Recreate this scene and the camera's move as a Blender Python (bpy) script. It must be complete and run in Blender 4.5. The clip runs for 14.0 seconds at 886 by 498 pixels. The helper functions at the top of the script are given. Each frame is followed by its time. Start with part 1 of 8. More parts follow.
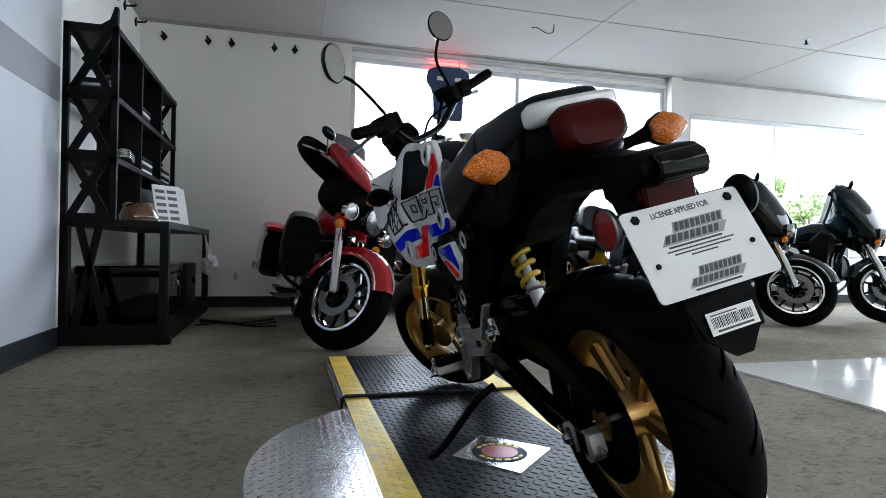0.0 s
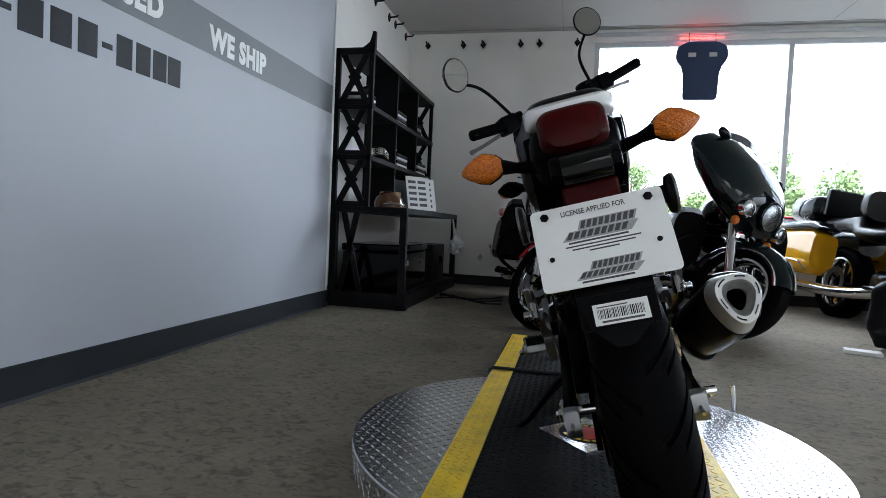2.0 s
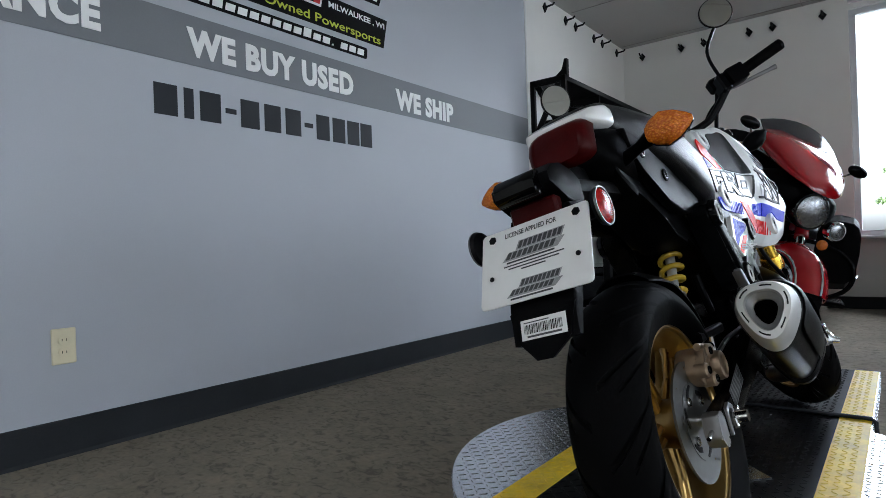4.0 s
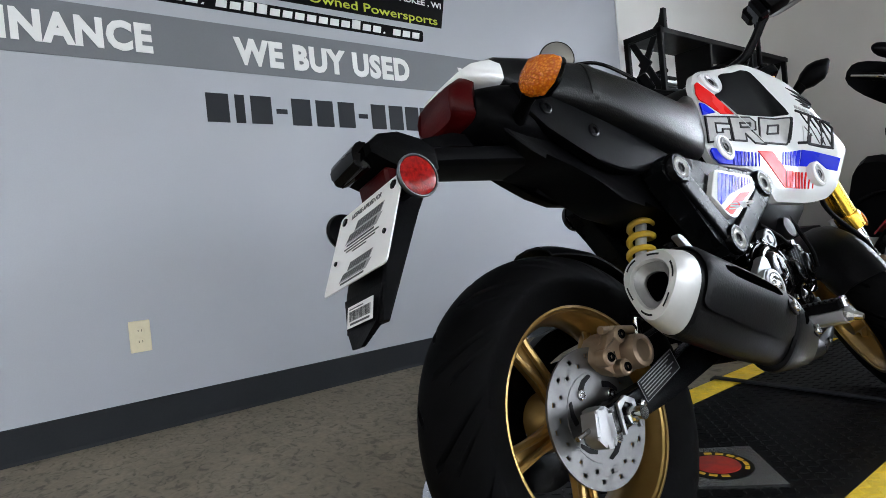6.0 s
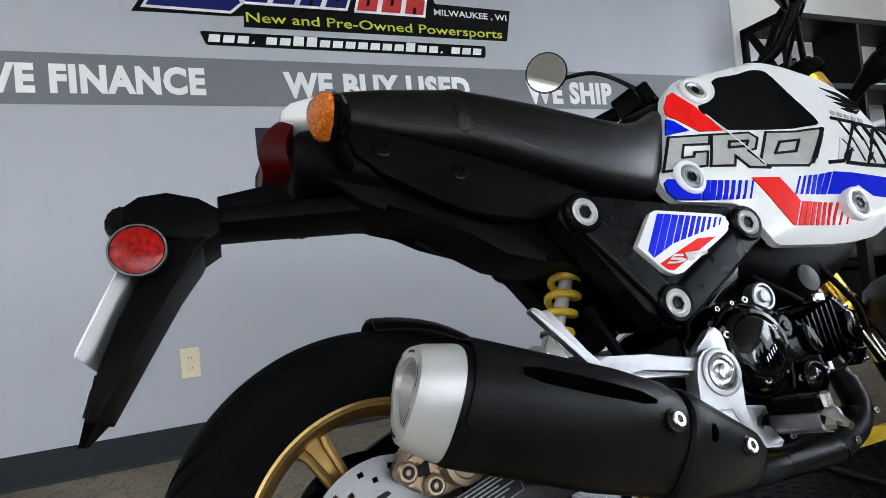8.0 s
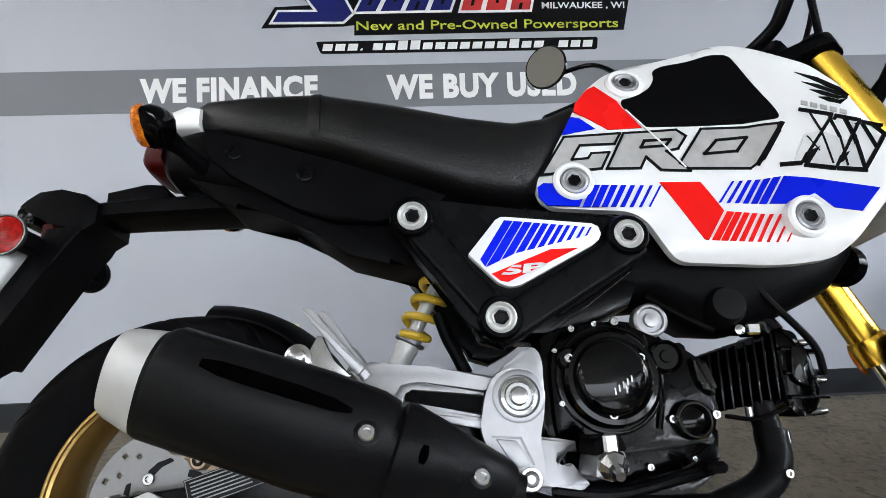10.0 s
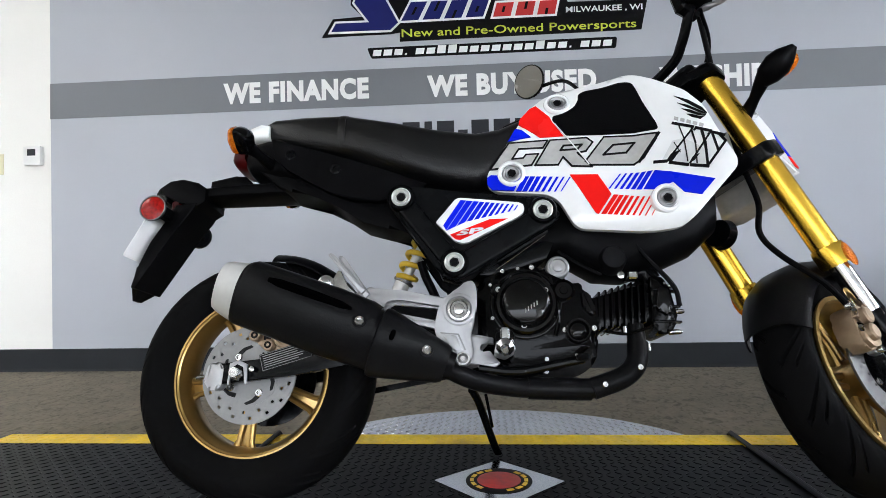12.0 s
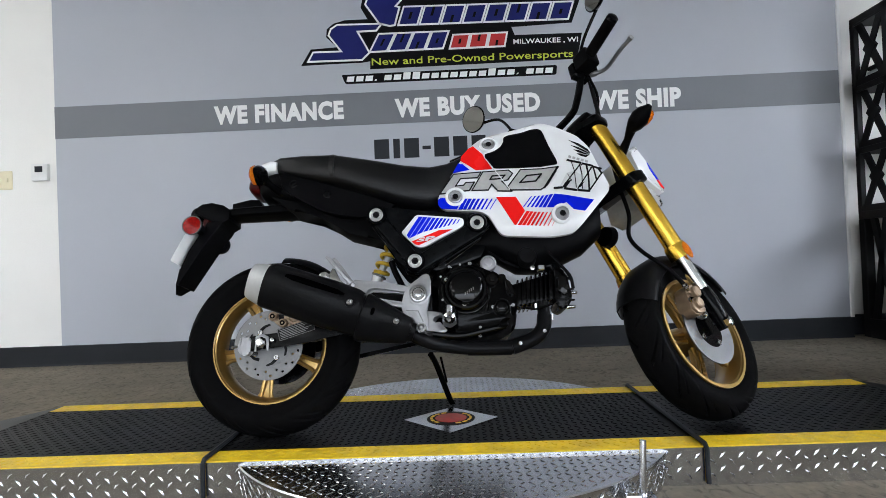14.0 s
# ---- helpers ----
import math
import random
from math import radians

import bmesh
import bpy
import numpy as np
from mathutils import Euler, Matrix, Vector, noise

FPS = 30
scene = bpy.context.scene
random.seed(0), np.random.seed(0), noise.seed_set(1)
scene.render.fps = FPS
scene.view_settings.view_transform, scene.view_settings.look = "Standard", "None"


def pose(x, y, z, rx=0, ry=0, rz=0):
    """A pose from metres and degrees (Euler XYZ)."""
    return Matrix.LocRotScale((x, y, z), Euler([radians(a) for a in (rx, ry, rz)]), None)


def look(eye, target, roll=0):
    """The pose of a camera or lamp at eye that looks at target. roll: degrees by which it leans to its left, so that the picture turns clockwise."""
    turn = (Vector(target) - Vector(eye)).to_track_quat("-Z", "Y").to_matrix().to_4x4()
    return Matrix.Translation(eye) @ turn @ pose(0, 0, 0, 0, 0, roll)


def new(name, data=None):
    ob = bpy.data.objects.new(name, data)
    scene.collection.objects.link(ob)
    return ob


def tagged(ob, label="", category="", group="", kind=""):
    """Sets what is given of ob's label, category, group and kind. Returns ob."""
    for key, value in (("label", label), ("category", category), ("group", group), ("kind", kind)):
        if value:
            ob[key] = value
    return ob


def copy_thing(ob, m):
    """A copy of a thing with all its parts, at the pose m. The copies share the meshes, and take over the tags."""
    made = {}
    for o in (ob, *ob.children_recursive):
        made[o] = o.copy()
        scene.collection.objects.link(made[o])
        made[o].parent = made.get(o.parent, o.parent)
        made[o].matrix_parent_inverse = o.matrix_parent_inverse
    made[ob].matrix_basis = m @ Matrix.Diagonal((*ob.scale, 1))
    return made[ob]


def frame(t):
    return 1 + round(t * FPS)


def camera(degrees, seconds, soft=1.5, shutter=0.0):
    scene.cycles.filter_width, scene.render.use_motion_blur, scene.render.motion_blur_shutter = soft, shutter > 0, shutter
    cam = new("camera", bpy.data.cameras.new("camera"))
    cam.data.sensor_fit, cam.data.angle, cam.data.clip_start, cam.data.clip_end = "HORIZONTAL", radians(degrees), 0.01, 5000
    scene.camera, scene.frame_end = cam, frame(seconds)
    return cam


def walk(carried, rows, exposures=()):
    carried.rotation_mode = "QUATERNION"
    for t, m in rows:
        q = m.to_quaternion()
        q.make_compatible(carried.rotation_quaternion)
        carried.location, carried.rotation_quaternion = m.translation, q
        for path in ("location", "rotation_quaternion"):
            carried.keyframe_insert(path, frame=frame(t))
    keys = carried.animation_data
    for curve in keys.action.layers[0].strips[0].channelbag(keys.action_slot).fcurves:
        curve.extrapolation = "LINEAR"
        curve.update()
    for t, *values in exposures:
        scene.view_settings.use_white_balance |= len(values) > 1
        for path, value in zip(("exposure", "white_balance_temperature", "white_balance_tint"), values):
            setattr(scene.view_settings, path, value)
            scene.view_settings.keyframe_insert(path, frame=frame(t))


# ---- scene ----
cam = camera(74.7, 14.0, soft=0.7)
PATH = [
    (0, (0.116, 0.123, 0.583), (0.639, 2.054, 0.583), 1.1),
    (0.5, (0.212, 0.064, 0.587), (0.489, 2.045, 0.57), 0.5),
    (1, (0.339, -0.009, 0.587), (0.38, 1.99, 0.561), -0.0),
    (1.5, (0.44, -0.059, 0.601), (0.21, 1.926, 0.523), 0.7),
    (2, (0.575, -0.07, 0.607), (0.152, 1.883, 0.525), 2.6),
    (2.5, (0.705, -0.059, 0.609), (0.073, 1.838, 0.569), 1.4),
    (3, (0.833, -0.044, 0.61), (0.036, 1.79, 0.589), 0.4),
    (3.5, (0.932, -0.026, 0.61), (-0.081, 1.699, 0.568), -0.2),
    (3.7, (0.97, -0.009, 0.616), (-0.142, 1.653, 0.59), -1.0),
    (5.8, (1.269, 0.333, 0.583), (-0.31, 1.56, 0.565), -4.8),
    (6, (1.285, 0.378, 0.584), (-0.32, 1.571, 0.556), -5.5),
    (6.5, (1.307, 0.478, 0.597), (-0.382, 1.548, 0.585), -5.5),
    (7, (1.345, 0.621, 0.603), (-0.423, 1.556, 0.585), -5.0),
    (7.5, (1.361, 0.725, 0.616), (-0.442, 1.59, 0.624), -5.3),
    (7.7, (1.368, 0.773, 0.618), (-0.454, 1.597, 0.653), -5.6),
    (9.8, (1.462, 1.277, 0.608), (-0.534, 1.387, 0.665), -2.4),
    (10, (1.486, 1.319, 0.593), (-0.51, 1.397, 0.682), -2.0),
    (10.5, (1.566, 1.402, 0.575), (-0.433, 1.408, 0.646), -1.5),
    (11, (1.674, 1.457, 0.566), (-0.323, 1.353, 0.596), -2.2),
    (11.5, (1.76, 1.467, 0.559), (-0.231, 1.289, 0.604), -2.4),
    (12, (1.886, 1.477, 0.543), (-0.109, 1.33, 0.581), -1.2),
    (12.5, (2.009, 1.495, 0.556), (0.012, 1.381, 0.598), -1.2),
    (13, (2.119, 1.521, 0.55), (0.122, 1.436, 0.621), -1.3),
    (13.5, (2.238, 1.531, 0.54), (0.24, 1.443, 0.571), -2.2),
    (14, (2.348, 1.534, 0.545), (0.349, 1.483, 0.574), -2.3),
]
walk(cam, [(t, look(eye, target, roll)) for t, eye, target, roll in PATH], exposures=[(0.0, 1.35, 5800, 8), (1.0, 1.28, 5800, 8), (2.0, 0.97, 5800, 8), (3.5, 0.7, 5800, 8), (6.0, 1.3, 6100, 10), (7.5, 1.28, 6100, 10), (10.0, 1.5, 6200, 11), (11.5, 1.5, 6200, 11), (14.0, 1.18, 6100, 11)])

# light ----------------------------------------------------------------------
world = bpy.data.worlds.new("world")
scene.world = world
world.use_nodes = True
wn = world.node_tree
sky = wn.nodes.new("ShaderNodeTexSky")
sky.sky_type = "NISHITA"
sky.sun_disc = False
sky.sun_elevation = radians(48)
sky.sun_rotation = radians(200)
sky.dust_density = 4.0
haze = wn.nodes.new("ShaderNodeHueSaturation")
haze.inputs["Saturation"].default_value = 0.3
haze.inputs["Value"].default_value = 3.6
wn.links.new(sky.outputs[0], haze.inputs["Color"])
wn.links.new(haze.outputs[0], wn.nodes["Background"].inputs[0])
wn.nodes["Background"].inputs[1].default_value = 0.15


def lamp(name, kind, m, energy, color=(1, 1, 1), **kw):
    d = bpy.data.lights.new(name, kind)
    d.energy, d.color = energy, color
    if kind == "SUN":
        d.angle = radians(kw.get("angle", 12))
    if kind == "AREA":
        d.shape, d.size, d.size_y = "RECTANGLE", kw["size"][0], kw["size"][1]
    ob = new(name, d)
    ob.matrix_world = m
    return ob


lamp("sun", "SUN", look((0, 0, 20), (2.0, 16, 0)), 5.0, (1, 0.96, 0.9), angle=10)
lamp("sky_light", "AREA", look((2.6, 8.0, 3.2), (1.6, 3.0, 1.2)), 165, (0.93, 0.97, 1.0), size=(4.2, 2.4))
lamp("window_light", "AREA", look((8.65, 6.22, 1.45), (7.5, 0, 1.1)), 70, (0.93, 0.97, 1.0), size=(1.4, 1.6))
lamp("window_light", "AREA", look((9.72, 1.0, 1.5), (0, 1.0, 1.0)), 36, (0.95, 0.98, 1.0), size=(7.0, 2.0))
scene.view_settings.exposure = 0.0


# materials --------------------------------------------------------------------
def mat(name, color, rough=0.5, metal=0.0, var=0.12, scale=6.0, fine=90.0, bump=0.0, coat=0.0, spec=0.5, trans=0.0, emit=None, piece=False, dirt=None):
    """A surface with stains at one scale, grain at another, and fine relief."""
    m = bpy.data.materials.new(name)
    m.use_nodes = True
    t = m.node_tree
    b = t.nodes["Principled BSDF"]
    N, K = t.nodes.new, t.links.new
    co = N("ShaderNodeTexCoord")
    n1, n2 = N("ShaderNodeTexNoise"), N("ShaderNodeTexNoise")
    n1.inputs["Scale"].default_value, n1.inputs["Detail"].default_value = scale, 5
    n2.inputs["Scale"].default_value, n2.inputs["Detail"].default_value = fine, 3
    K(co.outputs["Object"], n1.inputs["Vector"])
    K(co.outputs["Object"], n2.inputs["Vector"])
    mix = N("ShaderNodeMath")
    mix.operation = "MULTIPLY_ADD"
    K(n2.outputs["Fac"], mix.inputs[0])
    mix.inputs[1].default_value = 0.45
    K(n1.outputs["Fac"], mix.inputs[2])
    ramp = N("ShaderNodeValToRGB")
    lo = [max(0.0, c * (1 - var)) for c in color[:3]]
    hi = [min(1.0, c * (1 + var)) for c in color[:3]]
    if dirt:
        lo = [c * 0.5 + d * 0.5 for c, d in zip(lo, dirt)]
    ramp.color_ramp.elements[0].position, ramp.color_ramp.elements[0].color = 0.45, (*lo, 1)
    ramp.color_ramp.elements[1].position, ramp.color_ramp.elements[1].color = 0.95, (*hi, 1)
    K(mix.outputs[0], ramp.inputs[0])
    K(ramp.outputs[0], b.inputs["Base Color"])
    rr = N("ShaderNodeMapRange")
    rr.inputs[3].default_value, rr.inputs[4].default_value = rough * 0.85, min(1, rough * 1.2 + 0.02)
    K(n1.outputs["Fac"], rr.inputs[0])
    K(rr.outputs[0], b.inputs["Roughness"])
    b.inputs["Metallic"].default_value = metal
    b.inputs["Specular IOR Level"].default_value = spec
    b.inputs["Coat Weight"].default_value = coat
    b.inputs["Coat Roughness"].default_value = 0.06
    b.inputs["Transmission Weight"].default_value = trans
    if bump:
        bp = N("ShaderNodeBump")
        bp.inputs["Strength"].default_value, bp.inputs["Distance"].default_value = min(1, bump), 0.002
        K(n2.outputs["Fac"], bp.inputs["Height"])
        K(bp.outputs[0], b.inputs["Normal"])
    if emit:
        b.inputs["Emission Color"].default_value, b.inputs["Emission Strength"].default_value = (*emit[:3], 1), emit[3]
    return m


def carpet_mat():
    m = mat("carpet", (0.2, 0.175, 0.138), 0.95, var=0.16, scale=3, fine=70, bump=0.8, spec=0.1)
    t = m.node_tree
    N, K = t.nodes.new, t.links.new
    co = N("ShaderNodeTexCoord")
    mp = N("ShaderNodeMapping")
    mp.inputs["Scale"].default_value = (26, 36, 26)
    mp.inputs["Rotation"].default_value = (0, 0, 0.4)
    K(co.outputs["Object"], mp.inputs[0])
    fl = N("ShaderNodeTexNoise")
    fl.inputs["Scale"].default_value, fl.inputs["Detail"].default_value, fl.inputs["Distortion"].default_value = 1.0, 4, 1.2
    K(mp.outputs[0], fl.inputs[0])
    rp = N("ShaderNodeValToRGB")
    rp.color_ramp.elements[0].position, rp.color_ramp.elements[0].color = 0.33, (0.42, 0.42, 0.42, 1)
    rp.color_ramp.elements[1].position, rp.color_ramp.elements[1].color = 0.47, (1, 1, 1, 1)
    e = rp.color_ramp.elements.new(0.66)
    e.color = (1.25, 1.22, 1.15, 1)
    K(fl.outputs["Fac"], rp.inputs[0])
    mx = N("ShaderNodeMix")
    mx.data_type, mx.blend_type = "RGBA", "MULTIPLY"
    mx.inputs["Factor"].default_value = 0.62
    b = t.nodes["Principled BSDF"]
    K(b.inputs["Base Color"].links[0].from_socket, mx.inputs["A"])
    K(rp.outputs[0], mx.inputs["B"])
    K(mx.outputs["Result"], b.inputs["Base Color"])
    return m


def amber_mat():
    """Amber lens plastic with small moulded cells; the sparkle in their middles is put into the colour."""
    m = mat("amber_lens", (0.8, 0.17, 0.003), 0.08, var=0.2, scale=40, fine=200, spec=0.5, trans=0.2)
    t = m.node_tree
    N, K = t.nodes.new, t.links.new
    co, mp, vo, rp, bp = N("ShaderNodeTexCoord"), N("ShaderNodeMapping"), N("ShaderNodeTexVoronoi"), N("ShaderNodeValToRGB"), N("ShaderNodeBump")
    mp.inputs["Scale"].default_value = (240, 240, 330)
    vo.inputs["Scale"].default_value = 1.0
    # lens sparkle as colour: brighter cell middles, darker cell edges
    rp.color_ramp.elements[0].position, rp.color_ramp.elements[0].color = 0.12, (0.95, 0.3, 0.012, 1)
    rp.color_ramp.elements[1].position, rp.color_ramp.elements[1].color = 0.66, (0.66, 0.14, 0.004, 1)
    K(co.outputs["Object"], mp.inputs[0])
    K(mp.outputs[0], vo.inputs["Vector"])
    K(vo.outputs["Distance"], rp.inputs[0])
    K(vo.outputs["Distance"], bp.inputs["Height"])
    bp.inputs["Strength"].default_value, bp.inputs["Distance"].default_value = 0.6, 0.003
    b = t.nodes["Principled BSDF"]
    K(rp.outputs[0], b.inputs["Base Color"])
    K(bp.outputs[0], b.inputs["Normal"])
    return m


WHITE_WALL = mat("white_wall_paint", (0.84, 0.83, 0.8), 0.8, var=0.05, scale=1.2, fine=140, bump=0.15)
GREY_WALL = mat("grey_vinyl", (0.43, 0.45, 0.5), 0.5, var=0.04, scale=0.9, fine=200, bump=0.08)
BAND = mat("grey_band", (0.17, 0.18, 0.2), 0.5, var=0.06, scale=1.5, fine=160)
BASE = mat("baseboard_vinyl", (0.016, 0.018, 0.022), 0.5, var=0.2, scale=5, fine=120, spec=0.25)
CEIL = mat("ceiling_paint", (0.49, 0.485, 0.465), 0.85, var=0.05, scale=1.1, fine=60, bump=0.2)
SEAM = mat("ceiling_seam", (0.35, 0.34, 0.32), 0.8)
CARPET = carpet_mat()
TILE = mat("polished_tile", (0.62, 0.61, 0.57), 0.1, var=0.07, scale=2, fine=30, spec=0.6)
ALU = mat("window_aluminium", (0.62, 0.63, 0.65), 0.4, 0.7, var=0.08, scale=3)
LETTER_WHITE = mat("white_vinyl_letter", (0.85, 0.85, 0.85), 0.5, var=0.03)
LETTER_DARK = mat("charcoal_vinyl_letter", (0.022, 0.024, 0.03), 0.5, var=0.1, spec=0.2)
BLACK_SIGN = mat("black_vinyl", (0.004, 0.004, 0.005), 0.45, var=0.15, spec=0.08)
SIGN_BLUE = mat("navy_vinyl", (0.008, 0.012, 0.12), 0.45, var=0.08, spec=0.2)
SIGN_RED = mat("red_vinyl", (0.5, 0.015, 0.015), 0.45, var=0.08)
SIGN_LIME = mat("lime_vinyl", (0.55, 0.6, 0.04), 0.45, var=0.05)
STEEL_BLACK = mat("black_powder_steel", (0.004, 0.004, 0.0045), 0.45, var=0.3, scale=8, fine=160, bump=0.2, spec=0.14, dirt=(0.009, 0.0085, 0.008))
PLATE_SILVER = mat("bare_tread_plate", (0.68, 0.69, 0.71), 0.19, 1.0, var=0.12, scale=9, fine=130)
PLATE_DARK = mat("dark_tread_plate", (0.005, 0.0053, 0.006), 0.36, 0.0, var=0.35, scale=7, fine=120, spec=0.05, dirt=(0.008, 0.0077, 0.0073))
PLATE_YELLOW = mat("yellow_painted_plate", (0.95, 0.62, 0.01), 0.45, var=0.1, scale=14, fine=90, dirt=(0.5, 0.33, 0.03))
CREAM = mat("cream_plastic", (0.75, 0.68, 0.48), 0.4, var=0.05)
WHITE_PLASTIC = mat("white_plastic", (0.8, 0.8, 0.79), 0.35, var=0.04)
GLASS = mat("window_glass", (1, 1, 1), 0.0, var=0.0, trans=1.0)
GLASS.node_tree.nodes["Principled BSDF"].inputs["IOR"].default_value = 1.02


# mesh helpers -----------------------------------------------------------------
def link_bm(name, bm, material, smooth=False, angle=35):
    bmesh.ops.recalc_face_normals(bm, faces=bm.faces)
    me = bpy.data.meshes.new(name)
    bm.to_mesh(me)
    bm.free()
    me.materials.append(material)
    if smooth:
        for p in me.polygons:
            p.use_smooth = True
        me.set_sharp_from_angle(angle=radians(angle))
    return new(name, me)


def part(name, bm, material, parent, label="", smooth=True, angle=35):
    ob = link_bm(name, bm, material, smooth, angle)
    ob.parent = parent
    if label:
        tagged(ob, label)
    return ob


def thing(name, bm, material, label, category, group="", kind="", smooth=True, m=None):
    ob = link_bm(name, bm, material, smooth)
    if m is not None:
        ob.matrix_world = m
    return tagged(ob, label, category, group, kind)


def empty(name, label, category, m=None, group="", kind=""):
    ob = new(name)
    if m is not None:
        ob.matrix_world = m
    return tagged(ob, label, category, group, kind)


def box(x0, x1, y0, y1, z0, z1, bevel=0.0, bm=None, seg=1):
    bm2 = bmesh.new()
    bmesh.ops.create_cube(bm2, size=1)
    for v in bm2.verts:
        v.co = Vector(((x0 + x1) / 2 + v.co.x * (x1 - x0), (y0 + y1) / 2 + v.co.y * (y1 - y0), (z0 + z1) / 2 + v.co.z * (z1 - z0)))
    if bevel:
        bmesh.ops.bevel(bm2, geom=bm2.edges[:], offset=bevel, segments=seg, affect="EDGES", profile=0.6)
    return merge(bm, bm2)


def merge(bm, other):
    if bm is None:
        return other
    me = bpy.data.meshes.new("tmp")
    other.to_mesh(me)
    other.free()
    bm.from_mesh(me)
    bpy.data.meshes.remove(me)
    return bm


def prism(pts, a0, a1, axis="x", bevel=0.0, bm=None, seg=2):
    """An outline in the two other axes, drawn out along axis from a0 to a1, with bevelled rims."""
    b2 = bmesh.new()

    def at(p, a):
        return {"x": (a, p[0], p[1]), "y": (p[0], a, p[1]), "z": (p[0], p[1], a)}[axis]
    lo = [b2.verts.new(at(p, a0)) for p in pts]
    hi = [b2.verts.new(at(p, a1)) for p in pts]
    b2.faces.new(lo)
    b2.faces.new(hi[::-1])
    for i in range(len(pts)):
        j = (i + 1) % len(pts)
        b2.faces.new((lo[j], lo[i], hi[i], hi[j]))
    if bevel:
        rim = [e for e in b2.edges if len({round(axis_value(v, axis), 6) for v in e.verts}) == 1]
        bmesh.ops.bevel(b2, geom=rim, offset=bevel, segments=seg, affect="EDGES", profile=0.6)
    return merge(bm, b2)


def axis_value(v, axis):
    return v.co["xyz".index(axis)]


def tube(pts, radius, n=10, bm=None, radii=None, caps=True):
    """A round bar along a line of points."""
    b2 = bmesh.new()
    pts = [Vector(p) for p in pts]
    rings = []
    up = None
    for i, p in enumerate(pts):
        d = (pts[min(i + 1, len(pts) - 1)] - pts[max(i - 1, 0)]).normalized()
        if up is None:
            up = d.orthogonal().normalized()
        up = (up - d * up.dot(d)).normalized()
        side = d.cross(up)
        r = radii[i] if radii else radius
        rings.append([b2.verts.new(p + (up * math.cos(2 * math.pi * k / n) + side * math.sin(2 * math.pi * k / n)) * r) for k in range(n)])
    for a, c in zip(rings, rings[1:]):
        for k in range(n):
            b2.faces.new((a[k], a[(k + 1) % n], c[(k + 1) % n], c[k]))
    if caps:
        b2.faces.new(rings[0][::-1])
        b2.faces.new(rings[-1])
    return merge(bm, b2)


def smooth_line(pts, steps=6):
    """A curve through the points (Catmull-Rom)."""
    P = [Vector(p) for p in pts]
    P = [P[0] * 2 - P[1]] + P + [P[-1] * 2 - P[-2]]
    out = []
    for i in range(1, len(P) - 2):
        a, b, c, d = P[i - 1], P[i], P[i + 1], P[i + 2]
        for s in range(steps):
            t = s / steps
            out.append(0.5 * (2 * b + (c - a) * t + (2 * a - 5 * b + 4 * c - d) * t * t + (3 * b - a - 3 * c + d) * t ** 3))
    return out + [P[-2]]


def lathe(profile, centre, axis, n=32, bm=None, closed=False):
    """A profile of (distance along axis, radius) turned about axis through centre."""
    b2 = bmesh.new()
    c, d = Vector(centre), Vector(axis).normalized()
    e1 = d.orthogonal().normalized()
    e2 = d.cross(e1)
    rings = []
    for h, r in profile:
        rings.append([b2.verts.new(c + d * h + (e1 * math.cos(2 * math.pi * k / n) + e2 * math.sin(2 * math.pi * k / n)) * max(r, 0.0004)) for k in range(n)])
    pairs = list(zip(rings, rings[1:])) + ([(rings[-1], rings[0])] if closed else [])
    for a, c2 in pairs:
        for k in range(n):
            b2.faces.new((a[k], a[(k + 1) % n], c2[(k + 1) % n], c2[k]))
    if not closed:
        b2.faces.new(rings[0][::-1])
        b2.faces.new(rings[-1])
    return merge(bm, b2)


def loft(sections, bm=None, caps=True):
    """Closed rings of equal length joined in order, with end caps."""
    b2 = bmesh.new()
    rings = [[b2.verts.new(p) for p in s] for s in sections]
    n = len(rings[0])
    for a, c in zip(rings, rings[1:]):
        for k in range(n):
            b2.faces.new((a[k], a[(k + 1) % n], c[(k + 1) % n], c[k]))
    if caps:
        b2.faces.new(rings[0][::-1])
        b2.faces.new(rings[-1])
    return merge(bm, b2)


def ring(cy, hw, z0, z1, n=20, p=2.6, x0=0.0):
    """A rounded-box ring at y = cy, half width hw, from z0 to z1."""
    out = []
    for k in range(n):
        a = 2 * math.pi * k / n
        c, s = math.cos(a), math.sin(a)
        out.append((x0 + hw * math.copysign(abs(c) ** (2 / p), c), cy, (z0 + z1) / 2 + (z1 - z0) / 2 * math.copysign(abs(s) ** (2 / p), s)))
    return out


def rounded(poly, r=0.012, seg=3):
    out = []
    n = len(poly)
    for i in range(n):
        p, a, b = Vector(poly[i]), Vector(poly[i - 1]), Vector(poly[(i + 1) % n])
        da, db = (a - p), (b - p)
        q = min(r, da.length * 0.45, db.length * 0.45)
        s, e = p + da.normalized() * q, p + db.normalized() * q
        for k in range(seg + 1):
            t = k / seg
            out.append(tuple((1 - t) ** 2 * s + 2 * t * (1 - t) * p + t * t * e))
    return out


def ellipsoid(c, r, bm=None, u=16, v=10, m=None):
    b2 = bmesh.new()
    bmesh.ops.create_uvsphere(b2, u_segments=u, v_segments=v, radius=1)
    M = Matrix.Translation(c) @ (m or Matrix()) @ Matrix.Diagonal((*r, 1))
    bmesh.ops.transform(b2, matrix=M, verts=b2.verts)
    return merge(bm, b2)


